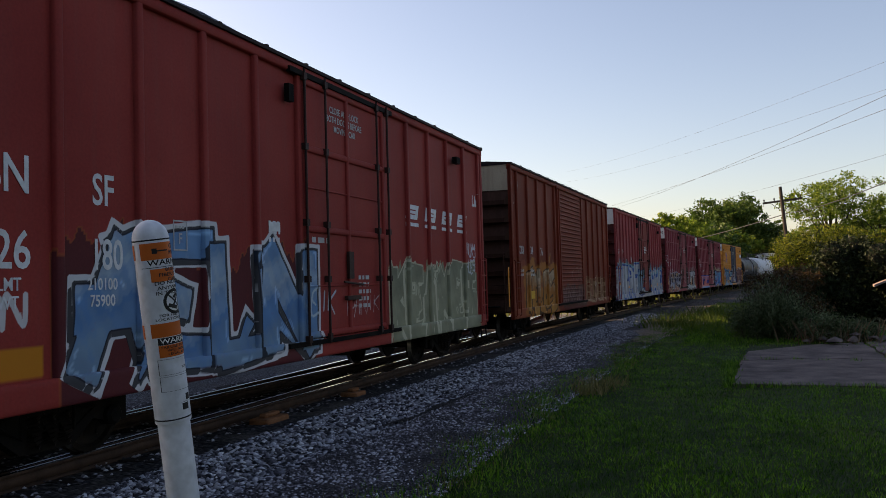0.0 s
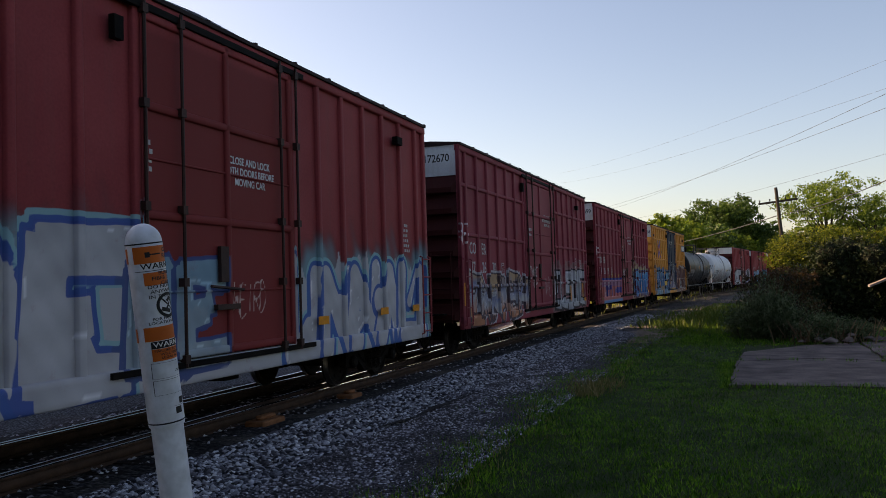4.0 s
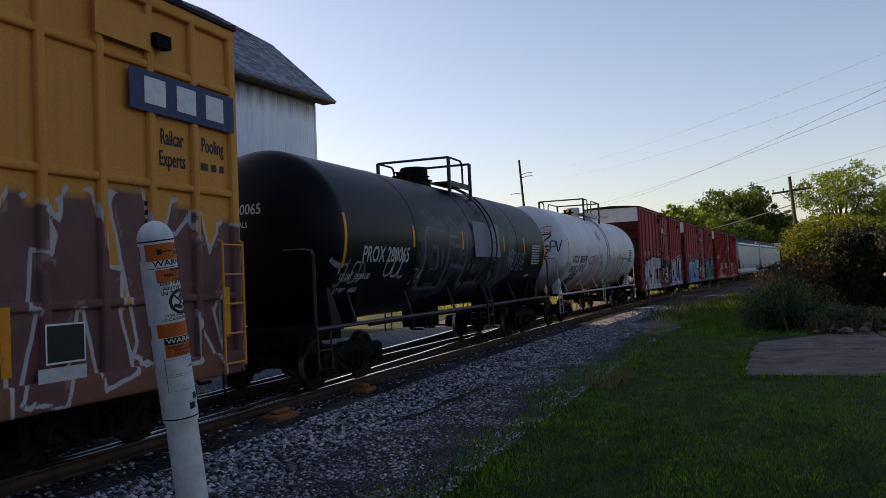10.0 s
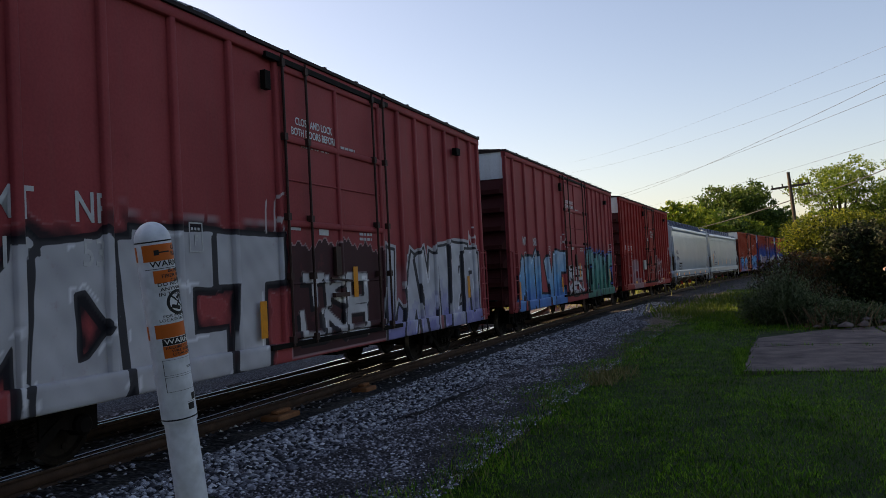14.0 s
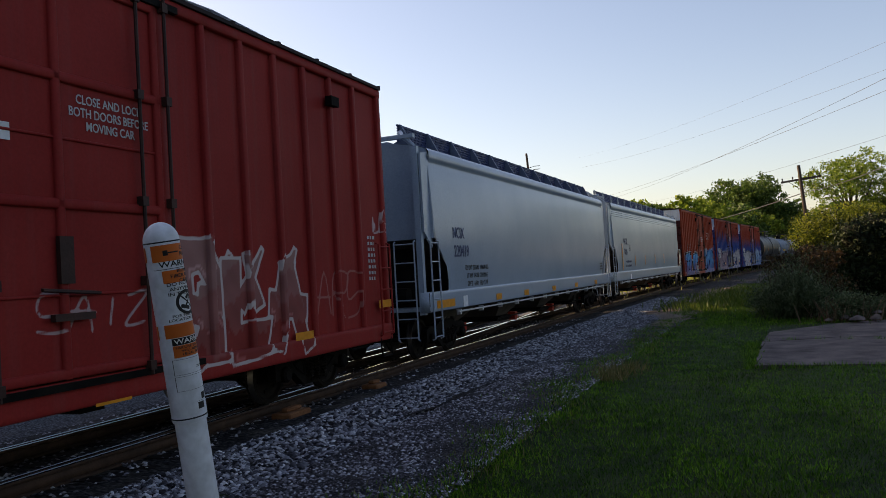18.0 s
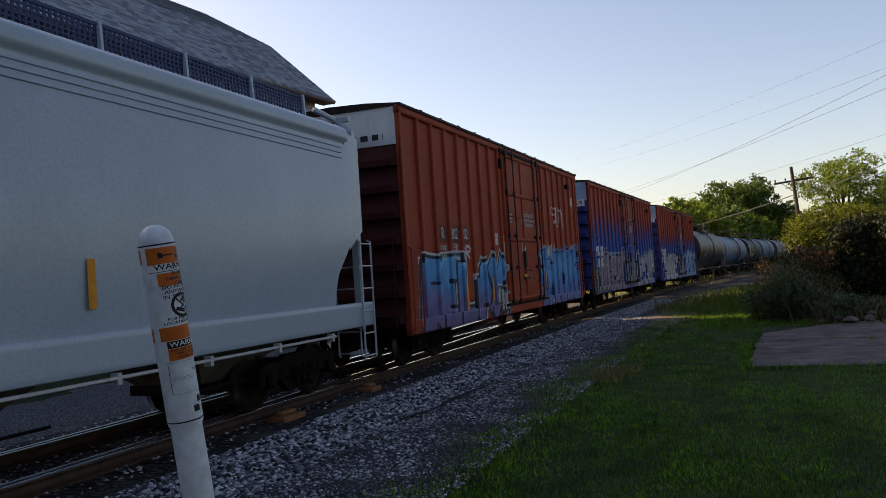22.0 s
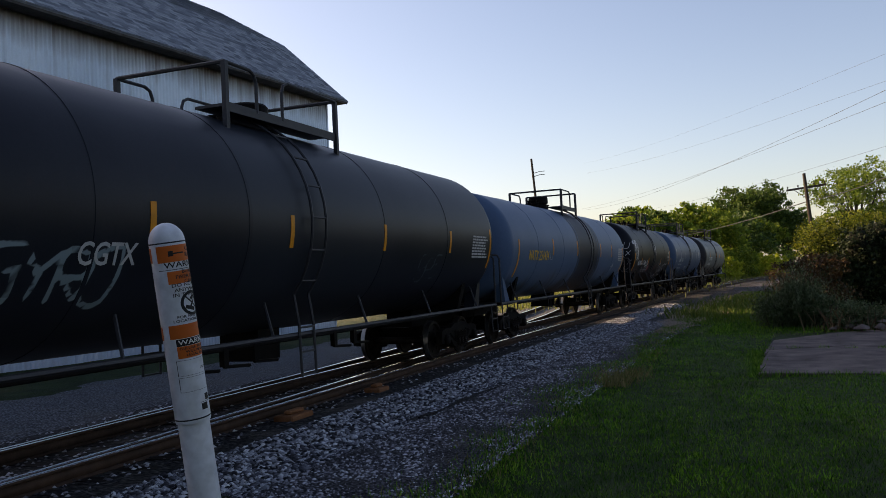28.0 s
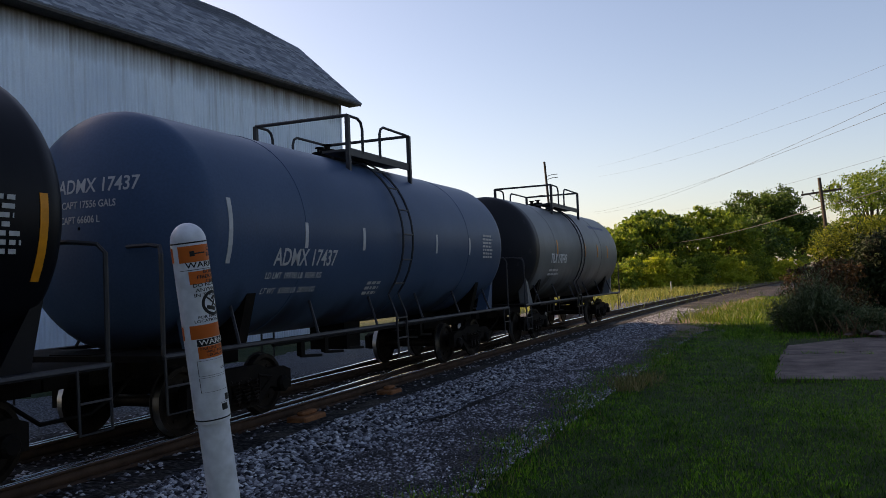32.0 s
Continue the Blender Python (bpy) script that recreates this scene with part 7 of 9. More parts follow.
def mat_gravel(name, dark, light, scale):
    """Broken stone: one tone a stone, dark joints, raised faces."""
    m, nt, _, links, bsdf = nodes_of(name)
    tc = nt.nodes.new("ShaderNodeTexCoord")
    v = nt.nodes.new("ShaderNodeTexVoronoi")
    v.inputs["Scale"].default_value = scale
    links.new(tc.outputs["Object"], v.inputs["Vector"])
    sep = nt.nodes.new("ShaderNodeSeparateColor")
    links.new(v.outputs["Color"], sep.inputs[0])
    col = mix(nt, sep.outputs[0], dark, light)
    col = mix(nt, ramp(nt, v.outputs["Distance"], 0.25, 0.65), col, tuple(c * 0.25 for c in dark))
    patch = noise_node(nt, 0.7, 4)
    col = mix(nt, ramp(nt, patch, 0.5, 0.75, (0, 0, 0), (0.5, 0.5, 0.5)), col, (0.13, 0.11, 0.09))
    links.new(col, bsdf.inputs["Base Color"])
    bsdf.inputs["Roughness"].default_value = 0.85
    b = nt.nodes.new("ShaderNodeBump")
    b.inputs["Strength"].default_value, b.inputs["Distance"].default_value, b.invert = 0.9, 0.03, True
    links.new(v.outputs["Distance"], b.inputs["Height"])
    links.new(b.outputs[0], bsdf.inputs["Normal"])
    return m


def mat_pieces(name, stops, rough=0.8, fine=60):
    """A tone for each loose piece in one mesh."""
    m, nt, _, links, bsdf = nodes_of(name)
    geo = nt.nodes.new("ShaderNodeNewGeometry")
    r = nt.nodes.new("ShaderNodeValToRGB")
    while len(r.color_ramp.elements) < len(stops):
        r.color_ramp.elements.new(0.5)
    for i, c in enumerate(stops):
        r.color_ramp.elements[i].position = i / (len(stops) - 1)
        r.color_ramp.elements[i].color = (*c, 1)
    links.new(geo.outputs["Random Per Island"], r.inputs[0])
    n = noise_node(nt, fine, 3)
    links.new(mix(nt, 0.5, r.outputs[0], ramp(nt, n, 0.3, 0.7, (0.45, 0.45, 0.45), (1, 1, 1)), "MULTIPLY"), bsdf.inputs["Base Color"])
    bsdf.inputs["Roughness"].default_value = rough
    return m


def mat_leaves(name, stops, shine=0.35, patchy=False):
    """Leaves: a tone for each leaf, and light let through."""
    m, nt, nodes, links, bsdf = nodes_of(name)
    geo = nodes.new("ShaderNodeNewGeometry")
    r = nodes.new("ShaderNodeValToRGB")
    while len(r.color_ramp.elements) < len(stops):
        r.color_ramp.elements.new(0.5)
    for i, c in enumerate(stops):
        r.color_ramp.elements[i].position = i / (len(stops) - 1)
        r.color_ramp.elements[i].color = (*c, 1)
    links.new(geo.outputs["Random Per Island"], r.inputs[0])
    tone = r.outputs[0]
    if patchy:
        tone = mix(nt, 1.0, tone, ramp(nt, noise_node(nt, 1.6, 8, None, "Object", 0.75), 0.38, 0.62, (0.42, 0.46, 0.5), (1.65, 1.45, 1.1)), "MULTIPLY")
    links.new(tone, bsdf.inputs["Base Color"])
    bsdf.inputs["Roughness"].default_value = 0.55
    tr = nodes.new("ShaderNodeBsdfTranslucent")
    links.new(tone, tr.inputs[0])
    mx = nodes.new("ShaderNodeMixShader")
    mx.inputs[0].default_value = shine
    links.new(bsdf.outputs[0], mx.inputs[1])
    links.new(tr.outputs[0], mx.inputs[2])
    links.new(mx.outputs[0], nodes["Material Output"].inputs[0])
    return m


GROUND_Z = -0.26
rng = np.random.default_rng(7)


def rise(x, y):
    """Small unevenness of the ground."""
    return 0.03 * np.sin(0.9 * x + 0.4 * y) * np.sin(0.5 * y - 0.3 * x) + 0.015 * np.sin(2.3 * x + 1.1 * y)


def spread(lo, hi, near, step, grow):
    """Values from lo to hi, close together near one place and wider apart far off."""
    a, d = [near], step
    while a[-1] < hi:
        a.append(a[-1] + d)
        d *= grow
    b, d = [near], step
    while b[-1] > lo:
        b.append(b[-1] - d)
        d *= grow
    return np.array(sorted(set(b[1:] + a)))


gx, gy = spread(-1500, 1500, 0, 0.5, 1.10), spread(-1500, 1800, 12, 0.5, 1.09)
GX, GY = np.meshgrid(gx, gy)
GZ = GROUND_Z + rise(GX, GY) * np.exp(-((GX / 60) ** 2 + (GY / 90) ** 2))
nx = len(gx)
ii = np.arange(len(gy) - 1)[:, None] * nx + np.arange(nx - 1)[None]
ground = thing("ground", "shaded green lawn with worn and dry patches", "ground", kind="structure",
               data=stuff_mesh("ground", np.stack([GX.ravel(), GY.ravel(), GZ.ravel()], 1), np.stack([ii, ii + 1, ii + nx + 1, ii + nx], -1).reshape(-1, 4), mat_ground()))


def strip(offsets, heights, s0, s1, step, edge=0.0, seed=0, taper=0.0):
    """A sheet that follows the track, its outer edges frayed."""
    ss = np.arange(s0, s1 + step, step)
    verts = []
    for k, s in enumerate(ss):
        for j, (o, z) in enumerate(zip(offsets, heights)):
            fray = edge * (math.sin(1.7 * s + seed) + math.sin(0.61 * s + 2 * seed) + 0.7 * math.sin(4.3 * s + seed)) if j in (0, len(offsets) - 1) else 0.0
            wide = 0.02 * max(0.0, min(s, 50) - 8) if j >= len(offsets) - 2 and edge else 0.0
            if taper:
                mid = (offsets[0] + offsets[-1]) / 2
                o = mid + (o - mid) * min(1.0, 0.05 + abs(s - s0) / taper, 0.05 + abs(s1 - s) / taper)
            p = track(s, o + fray + wide, z + 0.012 * math.sin(3.1 * s + 2 * o) * math.sin(1.3 * s - 3 * o))
            verts.append(p[:])
    n = len(offsets)
    i = np.arange(len(ss) - 1)[:, None] * n + np.arange(n - 1)[None]
    return np.array(verts), np.stack([i, i + n, i + n + 1, i + 1], -1).reshape(-1, 4)[:, ::-1]


M_BALLAST = mat_gravel("ballast_stone", (0.012, 0.011, 0.012), (0.085, 0.080, 0.082), 17)
M_GRAVEL = mat_gravel("fine_gravel", (0.025, 0.023, 0.027), (0.135, 0.130, 0.142), 34)
M_YARD = mat_gravel("yard_gravel", (0.12, 0.13, 0.15), (0.26, 0.27, 0.30), 26)
thing("ballast", "grey crushed-stone ballast under the track", "ballast", kind="structure", data=stuff_mesh("ballast", *strip((-2.6, -1.9, -1.45, -0.5, 0.5, 1.45, 1.75, 2.3, 2.75), (-0.25, -0.19, -0.17, -0.185, -0.185, -0.17, -0.165, -0.20, -0.25), -70, 380, 0.5), M_BALLAST))
thing("gravel_verge", "fine grey gravel strip between track and lawn", "gravel", kind="structure", data=stuff_mesh("gravel_verge", *strip((2.6, 3.1, 3.8, 4.3, 4.62), (-0.245, -0.215, -0.205, -0.215, -0.235), -70, 330, 0.4, 0.10, 1.0), M_GRAVEL))
thing("gravel_yard", "blue-grey gravel yard beyond the track", "gravel", kind="structure", data=stuff_mesh("gravel_yard", *strip((-6.6, -5.5, -4.0, -2.9, -2.45), (-0.24, -0.215, -0.21, -0.215, -0.235), -70, 58, 0.5, 0.12, 4.0), M_YARD))


def stones(n, place, size, seed, small=False):
    """Broken stones lying on the ground: knocked-about, flat-bottomed pieces; small ones have fewer faces."""
    r = np.random.default_rng(seed)
    if small:
        base = np.array([(1, 0, 0), (0.3, 0.95, 0), (-0.8, 0.6, 0), (-0.8, -0.6, 0), (0.3, -0.95, 0), (0.1, 0.05, 0.9)])
        tri = np.array([(0, 1, 5), (1, 2, 5), (2, 3, 5), (3, 4, 5), (4, 0, 5)])
    else:
        base = np.array([(1, 0, 0), (-1, 0, 0), (0, 1, 0), (0, -1, 0), (0, 0, 1), (0.6, 0.6, 0.5), (-0.6, 0.55, 0.5), (0.55, -0.6, 0.5), (-0.6, -0.6, 0.45)])
        tri = np.array([(0, 5, 4), (5, 2, 4), (2, 6, 4), (6, 1, 4), (1, 8, 4), (8, 3, 4), (3, 7, 4), (7, 0, 4), (0, 2, 5), (2, 1, 6), (1, 3, 8), (3, 0, 7)])
    k = len(base)
    c = place(r, n)
    v = base[None] * (1 + r.uniform(-0.25, 0.25, (n, k, 3))) * (r.uniform(*size, (n, 1, 1)) * np.concatenate([r.uniform(0.7, 1.3, (n, 1, 2)), r.uniform(0.5, 0.9, (n, 1, 1))], 2))
    a = r.uniform(0, 2 * np.pi, n)
    x, y = v[..., 0] * np.cos(a)[:, None] - v[..., 1] * np.sin(a)[:, None], v[..., 0] * np.sin(a)[:, None] + v[..., 1] * np.cos(a)[:, None]
    v = np.stack([x, y + 0.4 * v[..., 2] * np.sin(5 * a)[:, None], v[..., 2]], -1) + c[:, None]
    return v.reshape(-1, 3), (tri[None] + k * np.arange(n)[:, None, None]).reshape(-1, 3)


def along_track(o0, o1, s0, s1, z, power=1.6):
    def place(r, n):
        s = s0 + (s1 - s0) * r.random(n) ** power
        o = r.uniform(o0, o1, n)
        a = (s - CURVE_Y) / RADIUS
        zz = np.interp(o, (-2.6, -1.9, -1.45, 1.45, 1.75, 2.3, 2.75, 3.1, 3.8, 4.62), (-0.25, -0.19, -0.17, -0.17, -0.165, -0.20, -0.25, -0.215, -0.205, -0.235))
        return np.stack([-OFFSET + RADIUS - (RADIUS - o) * np.cos(a), CURVE_Y + (RADIUS - o) * np.sin(a), zz + z], 1)
    return place


M_STONES = mat_pieces("crushed_stone", [(0.012, 0.012, 0.016), (0.04, 0.04, 0.048), (0.10, 0.10, 0.118), (0.22, 0.225, 0.25), (0.40, 0.41, 0.44), (0.68, 0.69, 0.72)])
M_STONES2 = mat_pieces("small_gravel", [(0.012, 0.012, 0.015), (0.04, 0.038, 0.045), (0.14, 0.135, 0.15), (0.31, 0.305, 0.33), (0.66, 0.66, 0.69)])
thing("ballast_stones", "loose grey crushed stones beside the rails", "stones", kind="stuff", data=stuff_mesh("ballast_stones", *stones(25000, along_track(1.66, 2.95, 2.5, 46, 0.006), (0.018, 0.043), 3), M_STONES))
thing("back_stones", "loose grey crushed stones beside the near rails", "stones", kind="stuff", data=stuff_mesh("back_stones", *stones(9000, along_track(-2.4, 2.85, -10, 2.5, 0.006, 1.0), (0.022, 0.046), 6, True), M_STONES))
thing("shoulder_stones", "crushed stones between the ties", "stones", kind="stuff", data=stuff_mesh("shoulder_stones", *stones(6000, along_track(-2.4, 1.3, 2.5, 30, 0.0), (0.018, 0.036), 4, True), M_STONES2))
thing("gravel_stones", "small loose stones on the gravel verge", "stones", kind="stuff", data=stuff_mesh("gravel_stones", *stones(40000, along_track(2.65, 4.9, 2.5, 32, 0.0, 1.7), (0.010, 0.028), 5, True), M_STONES2))

M_EARTH = mat_gravel("tan_grit", (0.22, 0.15, 0.10), (0.46, 0.34, 0.25), 30)
thing("bare_earth", "tan gritty earth worn along the verge", "ground", kind="structure", data=stuff_mesh("bare_earth", *strip((3.5, 3.9, 4.5, 4.95), (-0.206, -0.197, -0.200, -0.225), 26, 62, 0.35, 0.10, 2.0, 9.0), M_EARTH))

# a flat dark strip that paints the shade at the foot of the ballast
toe_verts = []
for k in range(25):
    f = k / 24
    half = 0.07 * math.sin(math.pi * f) ** 0.6 + 0.03 * math.sin(13 * f) * math.sin(math.pi * f)
    for side in (-1, 1):
        toe_verts.append(track(10.6 + 4.2 * f, 2.86 + 0.34 * f + 0.05 * math.sin(7 * f) + side * max(half, 0.008), -0.203 + 0.010 * math.sin(17 * f))[:])
toe_faces = [(2 * k, 2 * k + 1, 2 * k + 3, 2 * k + 2) for k in range(24)]
thing("gravel_rut", "dark grit strip with the shade at the ballast foot in its colour", "ground", kind="structure", data=stuff_mesh("gravel_rut", toe_verts, toe_faces, mat_gravel("shade_dark_grit", (0.008, 0.008, 0.010), (0.055, 0.052, 0.056), 40)))

# ---- rails and ties ----
M_RAILSIDE = surface("rusty_rail", (0.045, 0.026, 0.018), (0.08, 0.045, 0.03), 5, 0.8, 0.2, 60, 0.001)
M_RAILTOP = plain("polished_rail", (0.92, 0.92, 0.93), 0.16, 1.0)
M_TIE = surface("creosoted_wood", (0.006, 0.0045, 0.004), (0.020, 0.012, 0.008), 3, 0.85, 0.0, 30, 0.006, "Object", (1, 6, 6))
RAIL = dict(head=[(-0.036, -0.036), (-0.036, -0.006), (-0.026, 0.0), (0.026, 0.0), (0.036, -0.006), (0.036, -0.036), (0.010, -0.048), (-0.010, -0.048)],
            web=[(-0.012, -0.158), (-0.010, -0.047), (0.010, -0.047), (0.012, -0.158)], foot=[(-0.07, -0.18), (-0.07, -0.168), (-0.014, -0.152), (0.014, -0.152), (0.07, -0.168), (0.07, -0.18)])


def rail(label, path):
    ob = thing("rail", label, "rail", "rails of the tracks")
    for name, outline in RAIL.items():
        n = len(outline)
        verts = [track(s, o + dx, z)[:] for s, o in path for dx, z in outline]
        i, k = np.arange(len(path) - 1)[:, None] * n, np.arange(n)[None]
        faces = np.stack([i + k, i + n + k, i + n + (k + 1) % n, i + (k + 1) % n], -1).reshape(-1, 4)
        me = stuff_mesh(name, verts, faces, M_RAILSIDE)
        if name == "head":
            me.materials.append(M_RAILTOP)
            idx = np.zeros(len(faces), int)
            idx[np.tile(np.isin(np.arange(n), (1, 2, 3)), len(path) - 1)] = 1
            me.polygons.foreach_set("material_index", idx)
        part(name, me, M_RAILSIDE, ob, "bright polished rail head" if name == "head" else "")
    return ob


def lead(s):
    return -0.00214 * max(0.0, s - 1.7) ** 2


for o in (-0.7535, 0.7535):
    rail("worn steel rail with a bright polished head", [(s, o) for s in np.arange(-380, 420, 1.5)])
rail("curved steel rail of a diverging siding", [(s, -0.7535 + lead(s) - 0.04) for s in np.arange(3.0, 78, 1.0)])
rail("curved steel rail of a diverging siding", [(s, 0.7535 + lead(s) - 0.08) for s in np.arange(6.0, 78, 1.0)])

rnd = random.Random(5)
ties = thing("track_ties", "dark weathered wooden ties under the rails", "railway ties")


def tie_mesh(wide):
    bm = B()
    box(bm, -1.29 - wide, 1.29, -0.115, 0.115, -0.34, -0.175)
    bmesh.ops.bevel(bm, geom=bm.edges[:], offset=0.012, segments=1, affect="EDGES")
    return mesh_of("tie", bm, M_TIE)


TIES = {0: tie_mesh(0.0), 1: tie_mesh(0.6), 2: tie_mesh(1.4)}
s = 1.0
while s < 62:
    k = 0 if s < 9 else 1 if s < 22 else 2 if s < 34 else 0
    ob = part("tie", TIES[k], None, ties)
    ob.matrix_local = track_pose(s, rnd.uniform(-0.006, 0.004)) @ pose(rnd.uniform(-0.05, 0.05), 0, 0, 0, 0, rnd.uniform(-1.2, 1.2))
    s += 0.535
bm = B()
for i in range(620):
    s = 62 + i * 0.54 if i < 480 else 1.0 - (i - 479) * 0.54
    m = track_pose(s)
    vs = [bm.verts.new(m @ Vector(p)) for p in ((-1.29, -0.115, -0.175), (1.29, -0.115, -0.175), (1.29, 0.115, -0.175), (-1.29, 0.115, -0.175), (-1.29, -0.115, -0.3), (1.29, -0.115, -0.3), (1.29, 0.115, -0.3), (-1.29, 0.115, -0.3))]
    for f in ((0, 1, 2, 3), (0, 4, 5, 1), (1, 5, 6, 2), (2, 6, 7, 3), (3, 7, 4, 0)):
        bm.faces.new([vs[q] for q in f])
tagged(part("distant_track_bed", bm, M_TIE, ties), kind="stuff")
M_RUST = surface("orange_rust", (0.16, 0.06, 0.022), (0.26, 0.11, 0.05), 6, 0.85, 0.0, 50, 0.004)
for y, wide in ((13.35, 0.20), (10.6, 0.30)):
    bm = B()
    box(bm, -0.16, 0.16, -wide, wide, -0.02, 0.09)
    box(bm, -0.06, 0.06, -wide * 0.6, wide * 0.7, 0.09, 0.15)
    bmesh.ops.bevel(bm, geom=bm.edges[:], offset=0.02, segments=1, affect="EDGES")
    thing("switch_plate", "rusty iron block on the tie ends", "track hardware", "track hardware", data=mesh_of("switch_plate", bm, M_RUST)).matrix_world = track_pose(y, -0.19) @ pose(1.13, 0, 0)

# ---- grass ----
M_GRASS = mat_leaves("grass_blades", [(0.010, 0.046, 0.003), (0.040, 0.145, 0.007), (0.084, 0.240, 0.013), (0.18, 0.31, 0.04)], 0.3, True)
M_DRY = mat_leaves("dry_grass", [(0.10, 0.11, 0.03), (0.18, 0.16, 0.06), (0.26, 0.21, 0.09)], 0.3)


def blades(centres, tall, wide, seed, lean=0.5):
    """One bent blade a place: two triangles."""
    r = np.random.default_rng(seed)
    n = len(centres)
    a, b = r.uniform(0, 2 * np.pi, n), r.uniform(0, 2 * np.pi, n)
    h = r.uniform(*tall, n)
    w = r.uniform(*wide, n) / 2
    side = np.stack([np.cos(a), np.sin(a), np.zeros(n)], 1) * w[:, None]
    bend = np.stack([np.cos(b), np.sin(b), np.zeros(n)], 1) * (h * r.uniform(0.1, lean, n))[:, None]
    up = np.array([0, 0, 1.0])
    v = np.stack([centres - side, centres + side, centres + bend * 0.53 + up * (h * 0.6)[:, None] + side * 0.7, centres + bend + up * h[:, None]], 1)
    f = np.array([(0, 1, 2), (0, 2, 3)])
    return v.reshape(-1, 3), (f[None] + 4 * np.arange(n)[:, None, None]).reshape(-1, 3)


def lawn_places(n, y0, y1, x1, seed, power=1.7):
    r = np.random.default_rng(seed)
    y = y0 + (y1 - y0) * r.random(n) ** power
    edge = -3.0 + 0.02 * np.maximum(0, y - 9) + 0.22 * (np.sin(1.7 * y + 1) + np.sin(0.61 * y + 2)) + 0.15 * np.sin(5 * y)
    x = edge + (np.minimum(x1, 0.9 + y * 0.22) - edge) * r.random(n)
    keep = ~((y > 15.75 + 0.1 * np.sin(3 * x)) & (x > -0.15 + 0.04 * (y - 15.8)) & (y < 25.5))
    x, y = x[keep], y[keep]
    return np.stack([x, y, GROUND_Z + rise(x, y) - 0.005], 1)


r1 = np.random.default_rng(77)
far = np.stack([r1.uniform(-2.6, 3.0, 26000), r1.uniform(30, 62, 26000), np.zeros(26000)], 1)
far[:, 0] += np.maximum(0, far[:, 1] - 36) * 0.05
far[:, 2] = GROUND_Z + rise(far[:, 0], far[:, 1])
thing("verge_grass", "sunlit grass beyond the shadow", "grass", kind="stuff", data=stuff_mesh("verge_grass", *blades(far, (0.05, 0.16), (0.012, 0.028), 78), mat_leaves("verge_grass", [(0.042, 0.105, 0.006), (0.075, 0.15, 0.009), (0.14, 0.18, 0.02)], 0.35)))
back = np.stack([r1.uniform(-2.9, 8.0, 30000), r1.uniform(-9.0, 3.7, 30000), np.zeros(30000)], 1)
back[:, 2] = GROUND_Z + rise(back[:, 0], back[:, 1]) - 0.005
thing("back_lawn_grass", "short green mown grass behind the marker post", "grass", kind="stuff", data=stuff_mesh("back_lawn_grass", *blades(back, (0.04, 0.09), (0.010, 0.018), 79), M_GRASS))
thing("lawn_grass", "short green mown grass in shade", "grass", kind="stuff", data=stuff_mesh("lawn_grass", *blades(lawn_places(210000, 3.6, 32, 8, 11, 1.5), (0.018, 0.055), (0.006, 0.013), 12, 0.9), M_GRASS))
clover = lawn_places(9000, 3.6, 26, 8, 21, 1.4)
clump = (np.sin(clover[:, 0] * 2.1 + clover[:, 1]) + np.sin(clover[:, 1] * 1.7 - clover[:, 0] * 0.8)) > 0.9
thing("lawn_weeds", "taller tufts and weeds in the lawn", "weeds", kind="stuff", data=stuff_mesh("lawn_weeds", *blades(clover[clump], (0.04, 0.09), (0.012, 0.026), 22, 1.1), M_GRASS))


def tufts(spots, per, tall, wide, material, label, seed, radius=0.25):
    r = np.random.default_rng(seed)
    pts = np.concatenate([np.array([x, y, GROUND_Z + 0.01]) + np.concatenate([r.normal(0, radius * k, (per, 2)), np.zeros((per, 1))], 1) for x, y, k in spots])
    return thing("grass_tufts", label, "weeds", kind="stuff", data=stuff_mesh("grass_tufts", *blades(pts, tall, wide, seed + 1, 0.8), material))


edge_spots = [(-3.0 + 0.02 * max(0, y - 9) + 0.22 * (math.sin(1.7 * y + 1) + math.sin(0.61 * y + 2)) + rnd.uniform(-0.25, 0.1), y, rnd.uniform(0.6, 1.4)) for y in [3.8 + i * 0.27 for i in range(110)]]
tufts(edge_spots[::3], 70, (0.04, 0.12), (0.008, 0.016), M_DRY, "dry yellowed grass along the gravel edge", 31)
tufts(edge_spots, 110, (0.04, 0.11), (0.008, 0.018), M_GRASS, "ragged green grass along the gravel edge", 33)
tufts([(-2.55, 15.2, 0.8), (-2.35, 15.8, 0.9), (-2.5, 14.6, 0.6)], 160, (0.1, 0.26), (0.01, 0.02), M_DRY, "yellow tuft of dry grass", 35)
tufts([(-1.9 + 0.3 * i, 38 + 2.2 * i, 2.2) for i in range(7)] + [(-2.2, 33.5, 1.2), (-2.4, 35.5, 1.4)], 260, (0.15, 0.45), (0.02, 0.05), mat_leaves("sunny_weeds", [(0.045, 0.09, 0.012), (0.08, 0.125, 0.016), (0.14, 0.16, 0.025)], 0.4), "sunlit yellow-green weeds beside the track", 37, 0.5)
far_spots = [(-12 - 12 * rng.random() ** 1.5, 45 + 75 * rng.random(), 3.0) for _ in range(110)]
far_spots = [(x + (y - 5) ** 2 / 1574, y, k) for x, y, k in far_spots]
tufts(far_spots, 90, (0.25, 0.7), (0.03, 0.08), mat_leaves("meadow_grass", [(0.10, 0.14, 0.03), (0.17, 0.19, 0.04), (0.25, 0.24, 0.07)], 0.4), "tall dry meadow grass in evening sun", 41, 0.8)

# ---- the old concrete pad ----
M_PAD = surface("worn_concrete", (0.060, 0.049, 0.046), (0.20, 0.158, 0.145), 1.7, 0.95, 0.0, 55, 0.012, spread=(0.3, 0.72))
pad = thing("concrete_pad", "cracked old concrete pad in the lawn", "pavement", kind="structure")


